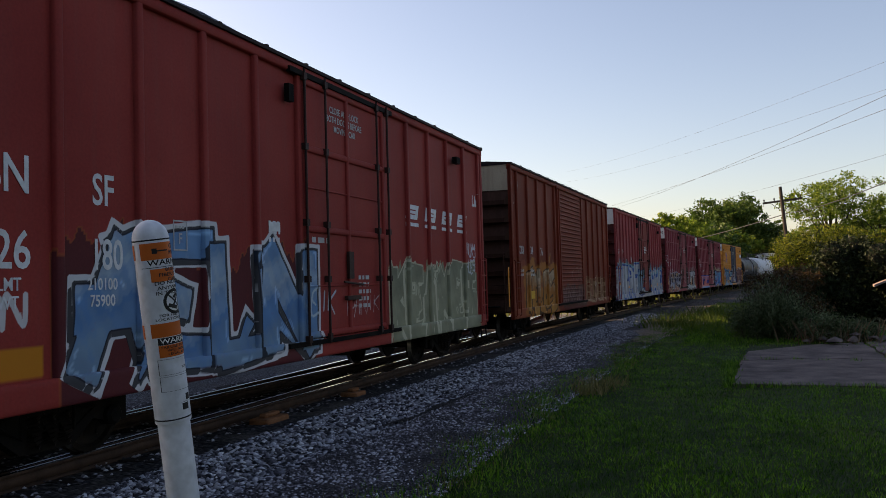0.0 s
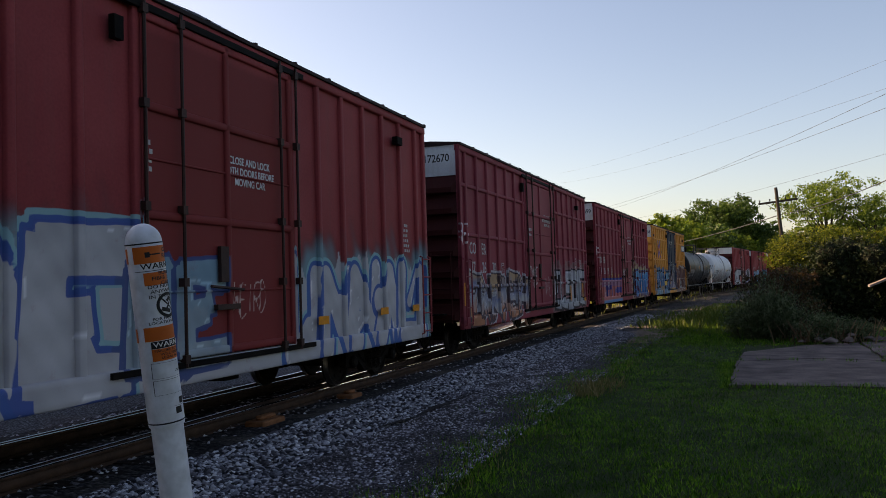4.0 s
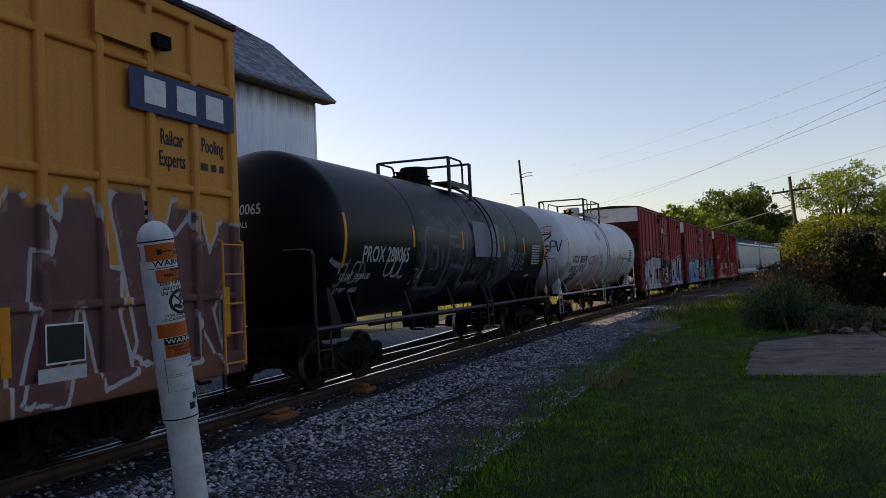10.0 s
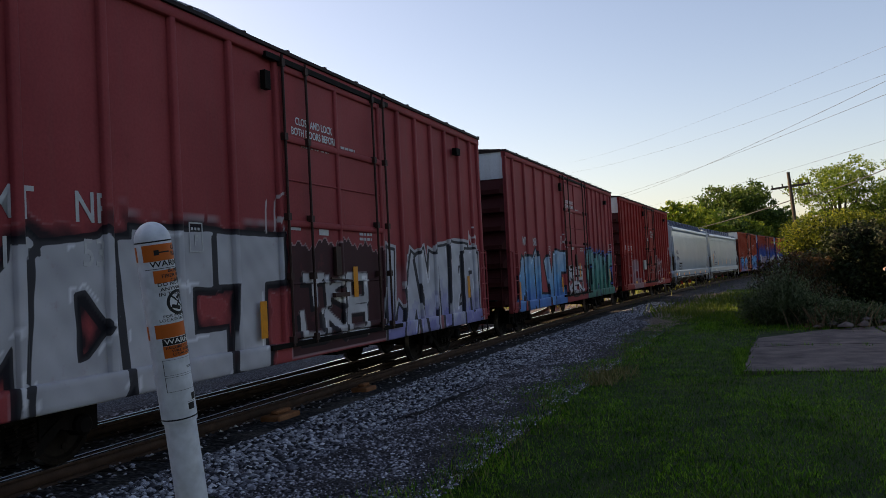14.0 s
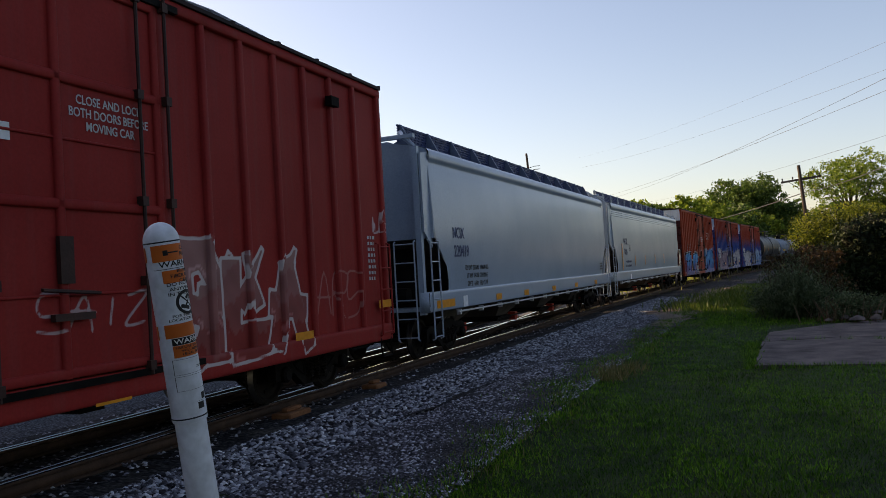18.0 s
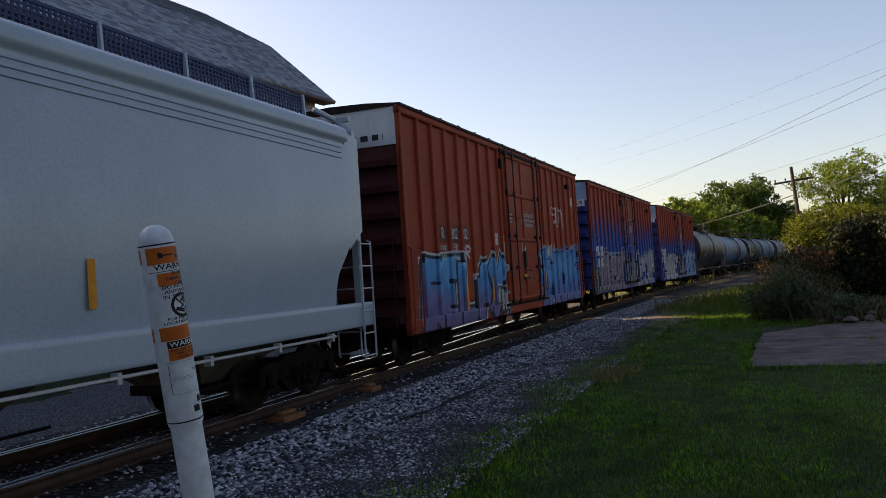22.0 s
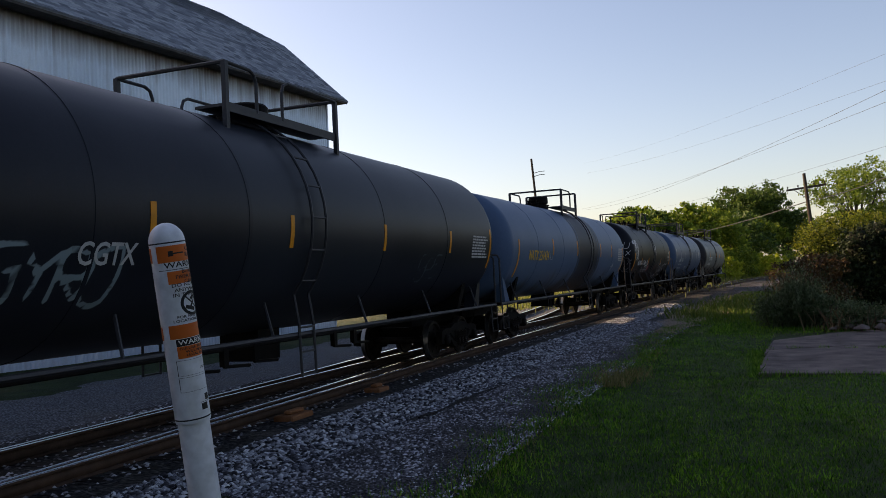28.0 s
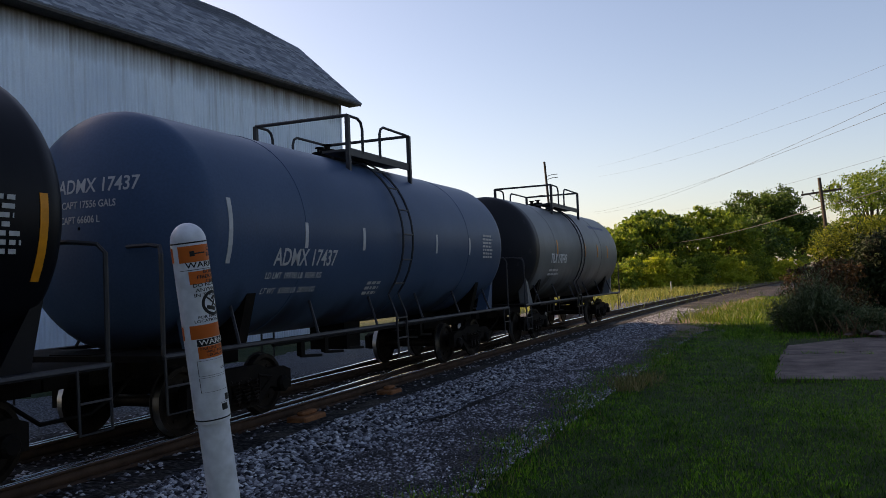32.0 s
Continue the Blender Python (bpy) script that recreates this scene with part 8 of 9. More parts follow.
def slab(outline):
    bm = B()
    jag = []
    for (a, b), (c, d) in zip(outline, outline[1:] + outline[:1]):
        n = max(2, int(math.hypot(c - a, d - b) / 0.3))
        for i in range(n):
            jag.append((a + (c - a) * i / n + rnd.uniform(-0.04, 0.04), b + (d - b) * i / n + rnd.uniform(-0.04, 0.04)))
    lo = [bm.verts.new((x, y, GROUND_Z - 0.1)) for x, y in jag]
    hi = [bm.verts.new((x, y, GROUND_Z + 0.055)) for x, y in jag]
    bm.faces.new(hi)
    for i in range(len(jag)):
        bm.faces.new((lo[i], lo[(i + 1) % len(jag)], hi[(i + 1) % len(jag)], hi[i]))
    part("slab", bm, M_PAD, pad)


slab([(-0.14, 15.9), (2.9, 15.8), (3.05, 20.4), (1.6, 20.9), (0.02, 20.2)])
slab([(0.04, 20.28), (1.62, 20.98), (3.07, 20.48), (3.2, 25.6), (1.75, 24.7), (0.2, 22.7)])
slab([(2.98, 15.8), (8.0, 15.6), (8.2, 21.2), (5.2, 20.9), (3.13, 20.4)])
slab([(3.15, 20.48), (5.2, 20.98), (8.2, 21.3), (8.4, 28.0), (5.4, 27.2), (3.3, 25.7)])
tufts([(3.05 + 0.05 * i, 16 + 1.3 * i, 0.35) for i in range(8)] + [(0.6 * i, 20.4 + 0.2 * math.sin(i), 0.3) for i in range(9)] + [(0.2 * i - 0.25, 15.8 + 0.08 * math.sin(2.3 * i), 0.3) for i in range(44)] + [(-0.2 + 0.05 * math.sin(3 * i), 15.9 + 0.25 * i, 0.25) for i in range(18)], 34, (0.05, 0.14), (0.008, 0.018), M_GRASS, "weeds growing in the pad's cracks", 45)
for i, (x, y) in enumerate(((2.45, 24.9), (2.9, 25.1), (4.0, 25.6))):
    v, f = stones(1, lambda r, n: np.zeros((n, 3)), (0.16, 0.24), 60 + i)
    thing("rubble_stone", "loose grey rubble stone on the pad", "stone", "rubble stones", data=stuff_mesh("rubble_stone", v, f, M_PAD)).location = (x, y, GROUND_Z + 0.13)

# ---- the barn behind the track ----
M_TIN = None


def mat_tin():
    m, nt, _, links, bsdf = nodes_of("weathered_tin")
    run, big, fine = noise_node(nt, 1.0, 5, (5, 5, 0.3)), noise_node(nt, 0.35, 4), noise_node(nt, 25, 3)
    col = mix(nt, ramp(nt, big, 0.35, 0.65), (0.58, 0.68, 0.79), (0.70, 0.79, 0.88))
    col = mix(nt, ramp(nt, run, 0.5, 0.78, (0, 0, 0), (0.5, 0.5, 0.5)), col, (0.30, 0.31, 0.33))
    col = mix(nt, 0.2, col, ramp(nt, fine, 0.3, 0.7, (0.5, 0.5, 0.5), (1, 1, 1)), "MULTIPLY")
    # rust run down from the eave in uneven tongues; its brown also paints the eave's shadow
    sep = nt.nodes.new("ShaderNodeSeparateXYZ")
    links.new(nt.nodes.new("ShaderNodeTexCoord").outputs["Object"], sep.inputs[0])
    reach = nt.nodes.new("ShaderNodeMath")
    reach.operation, reach.inputs[2].default_value = "MULTIPLY_ADD", -0.55
    links.new(noise_node(nt, 1.0, 4, (2.5, 2.5, 0.2)), reach.inputs[0])
    reach.inputs[1].default_value = 1.1
    level = nt.nodes.new("ShaderNodeMath")
    level.operation = "ADD"
    links.new(sep.outputs[2], level.inputs[0])
    links.new(reach.outputs[0], level.inputs[1])
    span = nt.nodes.new("ShaderNodeMapRange")
    span.inputs["From Min"].default_value, span.inputs["From Max"].default_value = 9.0, 9.9
    links.new(level.outputs[0], span.inputs["Value"])
    col = mix(nt, ramp(nt, span.outputs[0], 0.0, 1.0, (0, 0, 0), (0.85, 0.85, 0.85)), col, (0.10, 0.06, 0.045))
    links.new(col, bsdf.inputs["Base Color"])
    bsdf.inputs["Roughness"].default_value, bsdf.inputs["Metallic"].default_value = 0.45, 0.1
    return m


M_TIN = mat_tin()
M_SHINGLE = mat_pieces("asphalt_shingle", [(0.13, 0.15, 0.185), (0.22, 0.25, 0.30), (0.31, 0.345, 0.40), (0.40, 0.435, 0.49)], 0.95, 12)
M_TRIM = surface("brown_trim", (0.045, 0.042, 0.042), (0.08, 0.075, 0.075), 3, 0.8)
barn = thing("barn", "pale corrugated metal barn with a grey shingled gambrel roof", "barn")
BX, BY, BTURN = -18.0, 33.3, -5.5       # its corner beside the track; the long wall runs back from it
LONG, DEEP, EAVE = 31.0, 13.0, 9.95
# local: x away from the track is negative, y back along the wall is negative
n = int(LONG / 0.15)
verts = []
for i in range(n * 4 + 1):
    y = -LONG + LONG * i / (n * 4)
    x = 0.05 * math.sin(i * math.pi / 2)
    verts += [(x, y, GROUND_Z - 0.1), (x, y, EAVE + 0.5)]
k = np.arange(n * 4)
part("metal_wall", stuff_mesh("metal_wall", verts, np.stack([2 * k, 2 * k + 2, 2 * k + 3, 2 * k + 1], 1), M_TIN, True), M_TIN, barn, "corrugated metal siding with rusty streaks and painted-in eave shade")
bm = B()
gable = [(0, GROUND_Z - 0.1), (0, EAVE + 0.5), (-2.7, 13.05), (-DEEP / 2, 15.35), (-DEEP + 2.7, 13.05), (-DEEP, EAVE + 0.5), (-DEEP, GROUND_Z - 0.1)]
for y in (0.0, -LONG):
    vs = [bm.verts.new((x - 0.02, y, z)) for x, z in gable]
    bm.faces.new(vs)
bmesh.ops.solidify(bm, geom=bm.faces[:], thickness=0.08)
part("gable_wall", bm, M_TIN, barn)
bm = B()
box(bm, -DEEP, -DEEP + 0.08, -LONG, 0, GROUND_Z, EAVE + 0.5)
part("back_wall", bm, M_TIN, barn)
for z, drop in ((EAVE + 0.05, 0.0),):
    bm = B()
    box(bm, 0.03, 0.62, -LONG - 0.4, 0.75, EAVE + 0.0, EAVE + 0.05)
    part("soffit", bm, M_TRIM, barn, "shadowy brown soffit")
    bm = B()
    box(bm, 0.62, 0.68, -LONG - 0.4, 0.75, EAVE - 0.02, EAVE + 0.16)
    part("fascia", bm, M_TRIM, barn)
bm = B()
box(bm, -0.02, 0.05, -0.03, 0.06, GROUND_Z, EAVE)
part("corner_trim", bm, M_TIN, barn)


def roof_slope(a, b, courses, name):
    """Shingle courses from (x, z) a at the eave to b, each tab a tilted slip of its own."""
    (x0, z0), (x1, z1) = a, b
    ln = math.hypot(x1 - x0, z1 - z0)
    nx_, nz_ = -(z1 - z0) / ln, (x1 - x0) / ln
    if nz_ < 0:
        nx_, nz_ = -nx_, -nz_
    y0, y1, wide = -LONG - 0.45, 0.8, 0.34
    cols = int((y1 - y0) / wide)
    r = np.random.default_rng(courses)
    v = []
    for c in range(courses):
        f0, f1 = c / courses, (c + 1.15) / courses
        shift = (c % 2) * wide / 2
        yy = y0 + np.arange(cols) * wide + shift + r.uniform(-0.01, 0.01, cols)
        ye = np.minimum(yy + wide - 0.012, y1)
        lift = 0.022 + r.uniform(0, 0.012, cols)
        lo = np.stack([np.full(cols, x0 + (x1 - x0) * f0) + nx_ * lift, yy, np.full(cols, z0 + (z1 - z0) * f0) + nz_ * lift], 1)
        hi = np.stack([np.full(cols, x0 + (x1 - x0) * f1) + nx_ * 0.012, yy, np.full(cols, z0 + (z1 - z0) * f1) + nz_ * 0.012], 1)
        lo2, hi2 = lo.copy(), hi.copy()
        lo2[:, 1], hi2[:, 1] = ye, ye
        drop = lo - np.array([nx_, 0, nz_]) * 0.02
        v.append(np.stack([lo, lo2, hi2, hi], 1))
    v = np.concatenate(v).reshape(-1, 3)
    f = np.arange(len(v)).reshape(-1, 4)
    tagged(part(name, stuff_mesh(name, v, f, M_SHINGLE), M_SHINGLE, barn, "weathered grey asphalt shingles"), kind="stuff")
    bm = B()
    d = 0.10
    prism_x(bm, [(x0, z0), (x1, z1), (x1 - nx_ * d, z1 - nz_ * d), (x0 - nx_ * d, z0 - nz_ * d)], y0, y1 - 0.01)
    part("roof_deck", bm, M_SHINGLE, barn)


roof_slope((0.72, EAVE + 0.10), (-2.75, 13.22), 26, "lower_shingles")
roof_slope((-2.75, 13.22), (-DEEP / 2, 15.5), 18, "upper_shingles")
roof_slope((-DEEP / 2, 15.5), (-DEEP + 2.75, 13.22), 6, "back_shingles")
roof_slope((-DEEP + 2.75, 13.22), (-DEEP - 0.72, EAVE + 0.10), 6, "back_shingles")
cup = thing("cupola", "small blue-grey metal cupola on the barn ridge", "cupola")
M_CUP = plain("blue_grey_metal", (0.22, 0.27, 0.36), 0.5, 0.3)
bm = B()
box(bm, -0.8, 0.8, -0.8, 0.8, 0, 1.9)
part("body", bm, M_CUP, cup)
bm = B()
lathe(bm, [(1.9, 1.35), (1.95, 1.35), (2.9, 0.05)], "Z", 4, a0=math.pi / 4, a1=math.pi / 4 + 2 * math.pi)
part("cap", bm, M_SHINGLE, cup)
barn.matrix_world = pose(BX, BY, 0, 0, 0, BTURN)
cup.matrix_world = pose(BX, BY, 0, 0, 0, BTURN) @ pose(-DEEP / 2, -3.4, 15.2)

# ---- the low shed of stacked boards ----
shed = thing("plank_shed", "low weathered plank shed with a pinkish sheet roof", "shed")
M_PLANK = surface("grey_plank", (0.12, 0.095, 0.075), (0.22, 0.18, 0.14), 2.5, 0.85, 0.0, 40, 0.004, "Object", (6, 1, 6))
M_SHEET = surface("faded_sheet_roof", (0.30, 0.22, 0.20), (0.40, 0.31, 0.29), 2, 0.6)
for i in range(9):
    bm = B()
    box(bm, 0.0, 3.4, 0.0, 0.06, 0.16 * i + 0.01, 0.16 * i + 0.15)
    part("plank", bm, M_PLANK, shed).matrix_local = pose(rnd.uniform(-0.03, 0.03), 0, 0)
    bm = B()
    box(bm, 0.0, 0.06, 0.07, 2.6, 0.16 * i + 0.01, 0.16 * i + 0.15)
    part("plank", bm, M_PLANK, shed)
for x in (0.2, 3.2):
    bm = B()
    box(bm, x, x + 0.12, -0.1, 0.0, -0.1, 1.5)
    part("post", bm, M_PLANK, shed)
bm = B()
prism_x(bm, [(-0.75, 1.42), (-0.75, 1.50), (1.55, 2.46), (4.1, 1.50), (4.1, 1.42), (1.55, 2.38)], -0.5, 3.0)
part("roof", bm, M_SHEET, shed)
shed.matrix_world = pose(5.55, 34.6, GROUND_Z, 0, 0, -6)

# ---- utility poles and wires ----
M_POLE = surface("weathered_pole", (0.045, 0.035, 0.028), (0.09, 0.07, 0.055), 2, 0.9, 0.0, 30, 0.004, "Object", (5, 5, 0.5))
M_WIRE = plain("black_wire", (0.03, 0.03, 0.032), 0.6)


def utility_pole(x, y, tall, lean, arm, turn, label, radius=0.15):
    p = thing("utility_pole", label, "utility pole", "utility poles")
    bm = B()
    lathe(bm, [(-0.4, radius), (tall * 0.5, radius * 0.85), (tall, radius * 0.7), (tall + 0.02, 0.0)], "Z", 12)
    part("pole", bm, M_POLE, p)
    bm = B()
    if arm:
        box(bm, -arm / 2, arm / 2, radius * 0.8, radius * 0.8 + 0.10, tall - 1.0, tall - 0.87)
        part("crossarm", bm, M_POLE, p)
        for x_ in (-arm * 0.46, -arm * 0.2, arm * 0.2, arm * 0.46):
            bm = B()
            lathe(bm, [(tall - 0.87, 0.03), (tall - 0.80, 0.03), (tall - 0.78, 0.055), (tall - 0.70, 0.05), (tall - 0.68, 0.0)], "Z", 8, (x_, radius * 0.8 + 0.05, 0))
            part("insulator", bm, M_DARK, p)
        for sgn in (-1, 1):
            bm = B()
            tube(bm, [(sgn * arm * 0.3, radius * 0.8 + 0.02, tall - 1.0), (0, radius * 0.8, tall - 1.7)], 0.02, 5)
            part("brace", bm, M_POLE, p)
    else:
        for sgn, z in ((1, tall - 1.4), (1, tall - 1.7), (-1, tall - 3.2)):
            tube(bm, [(0, 0, z), (sgn * 0.6, 0, z + 0.12), (sgn * 1.1, 0, z + 0.1)], 0.03, 5)
        part("brackets", bm, M_POLE, p)
    p.matrix_world = pose(x, y, GROUND_Z, 0, lean, turn)
    return p


utility_pole(3.55, 60.0, 7.85, -4.1, 2.5, -12, "dark wooden utility pole with a crossarm above the hedge")
utility_pole(-18.7, 75.6, 12.8, -3.4, 0, 10, "thin wooden utility pole beyond the track", 0.14)


def wire(a, b, sag, r=0.012):
    a, b = Vector(a), Vector(b)
    bm = B()
    pts = []
    for i in range(25):
        t = i / 24
        p = a.lerp(b, t)
        p.z -= sag * 4 * t * (1 - t)
        pts.append(p)
    tube(bm, pts, r, 4)
    thing("overhead_wire", "thin black overhead wire slung between poles", "wire", "overhead wires", data=mesh_of("overhead_wire", bm, M_WIRE))


wire((-23.6, 118.9, 10.8), (6.7, 29.2, 7.5), 0.6, 0.008)
wire((-23.4, 119.9, 10.7), (6.3, 27.3, 7.7), 1.0, 0.008)
wire((-18.8, 98.2, 13.4), (6.7, 29.2, 8.0), 0.5, 0.005)
wire((-18.9, 98.2, 14.6), (6.4, 28.2, 8.7), 0.5, 0.004)
wire((-18.7, 132.0, 10.8), (7.8, 34.1, 6.6), 0.6, 0.007)
wire((-13.8, 113.8, 5.6), (3.35, 59.8, 5.75), 0.5, 0.035)
wire((3.35, 59.8, 5.75), (6.2, 27.3, 5.2), 0.3, 0.022)
for x, y, tall in ((-9.6, 84.6, 1.15), (-6.4, 110.0, 2.3)):
    bm = B()
    lathe(bm, [(-0.2, 0.05), (tall, 0.05), (tall + 0.02, 0.0)], "Z", 8)
    thing("marker_stake", "thin pale stake in the meadow", "stake", "meadow stakes", data=mesh_of("marker_stake", bm, M_PALEPIPE)).location = (x, y, GROUND_Z)

# ---- trees and bushes ----
M_BARK = surface("bark", (0.035, 0.028, 0.022), (0.075, 0.06, 0.048), 3, 0.95, 0.0, 25, 0.01, "Object", (4, 4, 0.8))
M_OAK = mat_leaves("dark_leaves", [(0.030, 0.062, 0.014), (0.055, 0.105, 0.02), (0.12, 0.18, 0.03)], 0.32)
M_WOOD = mat_leaves("woodland_leaves", [(0.075, 0.125, 0.015), (0.13, 0.20, 0.022), (0.24, 0.29, 0.035)], 0.5)
M_LOCUST = mat_leaves("yellow_green_leaves", [(0.05, 0.095, 0.012), (0.10, 0.165, 0.018), (0.21, 0.27, 0.03)], 0.4)
# hedge tones: shade in the dark leaves and core, sunlight in the bright leaves
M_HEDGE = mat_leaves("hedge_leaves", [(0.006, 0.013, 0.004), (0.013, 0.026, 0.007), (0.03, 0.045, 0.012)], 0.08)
M_HEDGECORE = surface("shade_dark_core", (0.005, 0.007, 0.003), (0.012, 0.014, 0.006), 4, 0.95)
M_HEDGETOP = mat_leaves("sun_toned_hedge", [(0.018, 0.032, 0.006), (0.06, 0.09, 0.009), (0.15, 0.18, 0.014), (0.26, 0.27, 0.022)], 0.35)
M_SHRUB = mat_leaves("shrub_leaves", [(0.035, 0.060, 0.022), (0.065, 0.10, 0.04), (0.12, 0.145, 0.075)], 0.25)
M_SCRUB = mat_leaves("scrub_leaves", [(0.20, 0.27, 0.02), (0.31, 0.36, 0.028), (0.42, 0.43, 0.05)], 0.6)
M_SEED = mat_leaves("dry_seed_heads", [(0.10, 0.06, 0.03), (0.17, 0.11, 0.06), (0.25, 0.18, 0.12)], 0.2)


def leaf_cloud(lobes, count, size, seed, hollow=0.55):
    """Leaves as bent slips, thick towards the outside of each lobe, in clusters with gaps between them."""
    r = np.random.default_rng(seed)
    vol = np.array([l[1][0] * l[1][1] * l[1][2] for l in lobes]) ** 0.67
    out = []
    for (c, rad), share in zip(lobes, vol / vol.sum()):
        n = int(count * share)
        hubs = max(6, n // 26)
        d = r.normal(size=(hubs, 3))
        d /= np.linalg.norm(d, axis=1)[:, None]
        k = hollow + (1.08 - hollow) * r.random(hubs) ** 0.6
        hub = np.array(c) + d * np.array(rad) * k[:, None]
        pick = r.integers(0, hubs, n)
        spread_ = np.array(rad).mean() * 0.16
        out.append(hub[pick] + r.normal(0, spread_, (n, 3)) * np.array([1, 1, 0.6]))
    c = np.concatenate(out)
    n = len(c)
    a = r.normal(size=(n, 3))
    a /= np.linalg.norm(a, axis=1)[:, None]
    b = np.cross(a, r.normal(size=(n, 3)))
    b /= np.linalg.norm(b, axis=1)[:, None]
    s = r.uniform(*size, n)[:, None]
    nrm = np.cross(a, b)
    v = np.stack([c - a * s, c + b * s * 0.55 + nrm * s * 0.15, c + a * s, c - b * s * 0.55 + nrm * s * 0.15], 1)
    return v.reshape(-1, 3), np.arange(4 * n).reshape(-1, 4)


def tree(x, y, tall, crown, lobes, count, leaf, material, label, seed, bare=0.35, trunk=None):
    """A tapered trunk with limbs that reach into the crown's lobes."""
    r = random.Random(seed)
    t = thing("tree", label, "tree", "trees")
    bm = B()
    rad = trunk or tall * 0.022
    top = Vector((r.uniform(-0.4, 0.4), r.uniform(-0.4, 0.4), tall * 0.72))
    path = [Vector((0, 0, -0.2)), Vector((r.uniform(-0.1, 0.1), 0, tall * 0.2)), top * 0.6, top]
    rings = []
    for i, p in enumerate(path):
        k = rad * (1.25, 1.0, 0.7, 0.25)[i]
        rings.append([bm.verts.new(p + Vector((math.cos(a), math.sin(a), 0)) * k) for a in [q * math.pi / 4 for q in range(8)]])
    for a, b in zip(rings, rings[1:]):
        for q in range(8):
            bm.faces.new((a[q], a[(q + 1) % 8], b[(q + 1) % 8], b[q]))
    part("trunk", bm, M_BARK, t)
    where = []
    for i in range(lobes):
        a = i * 2.4 + r.uniform(-0.4, 0.4)
        k = 0.0 if i == 0 else r.uniform(0.35, 0.8)
        z = tall * (bare + (0.97 - bare) * (r.uniform(0.25, 0.85) if i else 0.72))
        size = crown * r.uniform(0.34, 0.52)
        size = min(size, (tall - z) * 1.1 + 0.2)
        where.append(((math.cos(a) * crown * k, math.sin(a) * crown * k, z), (size, size, size * r.uniform(0.65, 0.85))))
    for i, (c, _) in enumerate(where):
        bm = B()
        start = path[1].lerp(path[3], r.uniform(0.1, 0.7))
        end = Vector(c)
        mid = start.lerp(end, 0.5) + Vector((0, 0, 0.3))
        pr = None
        for p, k in ((start, 0.45), (mid, 0.28), (end, 0.06)):
            ring = [bm.verts.new(p + Vector((math.cos(q), math.sin(q), 0.3 * math.cos(q))) * rad * k) for q in [w * math.pi / 2.5 for w in range(5)]]
            if pr:
                for q in range(5):
                    bm.faces.new((pr[q], pr[(q + 1) % 5], ring[(q + 1) % 5], ring[q]))
            pr = ring
        part("limb", bm, M_BARK, t)
    part("crown", stuff_mesh("crown", *leaf_cloud(where, count, leaf, seed), material), material, t)
    t.location = (x, y, GROUND_Z)
    return t


tree(-1.2, 172, 18.6, 7.0, 17, 17000, (0.18, 0.36), M_OAK, "tall dark green tree with a broken crown", 1, 0.25)
tree(5.0, 176, 12.8, 5.0, 11, 9000, (0.18, 0.36), M_OAK, "dark green tree behind the hedge", 2, 0.2)
tree(7.3, 72, 10.0, 3.5, 26, 9500, (0.06, 0.13), M_LOCUST, "airy yellow-green tree in evening sun", 3, 0.42, 0.16)
tree(10.6, 71, 8.2, 3.0, 20, 6500, (0.06, 0.13), M_LOCUST, "airy yellow-green tree in evening sun", 4, 0.35, 0.14)
for i, (x, y, tall, crown) in enumerate(((-19.0, 101, 8.6, 4.2), (-17.0, 107, 9.6, 4.4), (-14.6, 113, 10.4, 4.6), (-12.2, 120, 11.6, 5.0), (-9.2, 127, 11.4, 4.8), (-6.2, 134, 12.4, 5.2), (-3.6, 146, 12.4, 5.6), (-0.6, 152, 11.0, 5.2))):
    tree(x, y, tall, crown, 15, 6000, (0.20, 0.36), M_WOOD if i % 4 != 2 else M_OAK, "leafy tree at the edge of the woods", 20 + i, 0.0)
WOOD_BUSHES = [(-16.0, 92), (-13.4, 96), (-11.2, 100), (-9.0, 105), (-7.0, 110), (-5.0, 116), (-3.0, 123), (-1.0, 130), (1.2, 138), (-14.6, 103), (-10.4, 112)]
for i, (x, y, tall, crown) in enumerate(((4.5, 190, 12, 6), (12, 185, 11, 6), (20, 182, 12, 7), (30, 180, 12, 7), (-8, 190, 13, 6))):
    tree(x, y, tall, crown, 8, 2400, (0.35, 0.6), M_OAK, "distant dark green tree", 50 + i, 0.1)


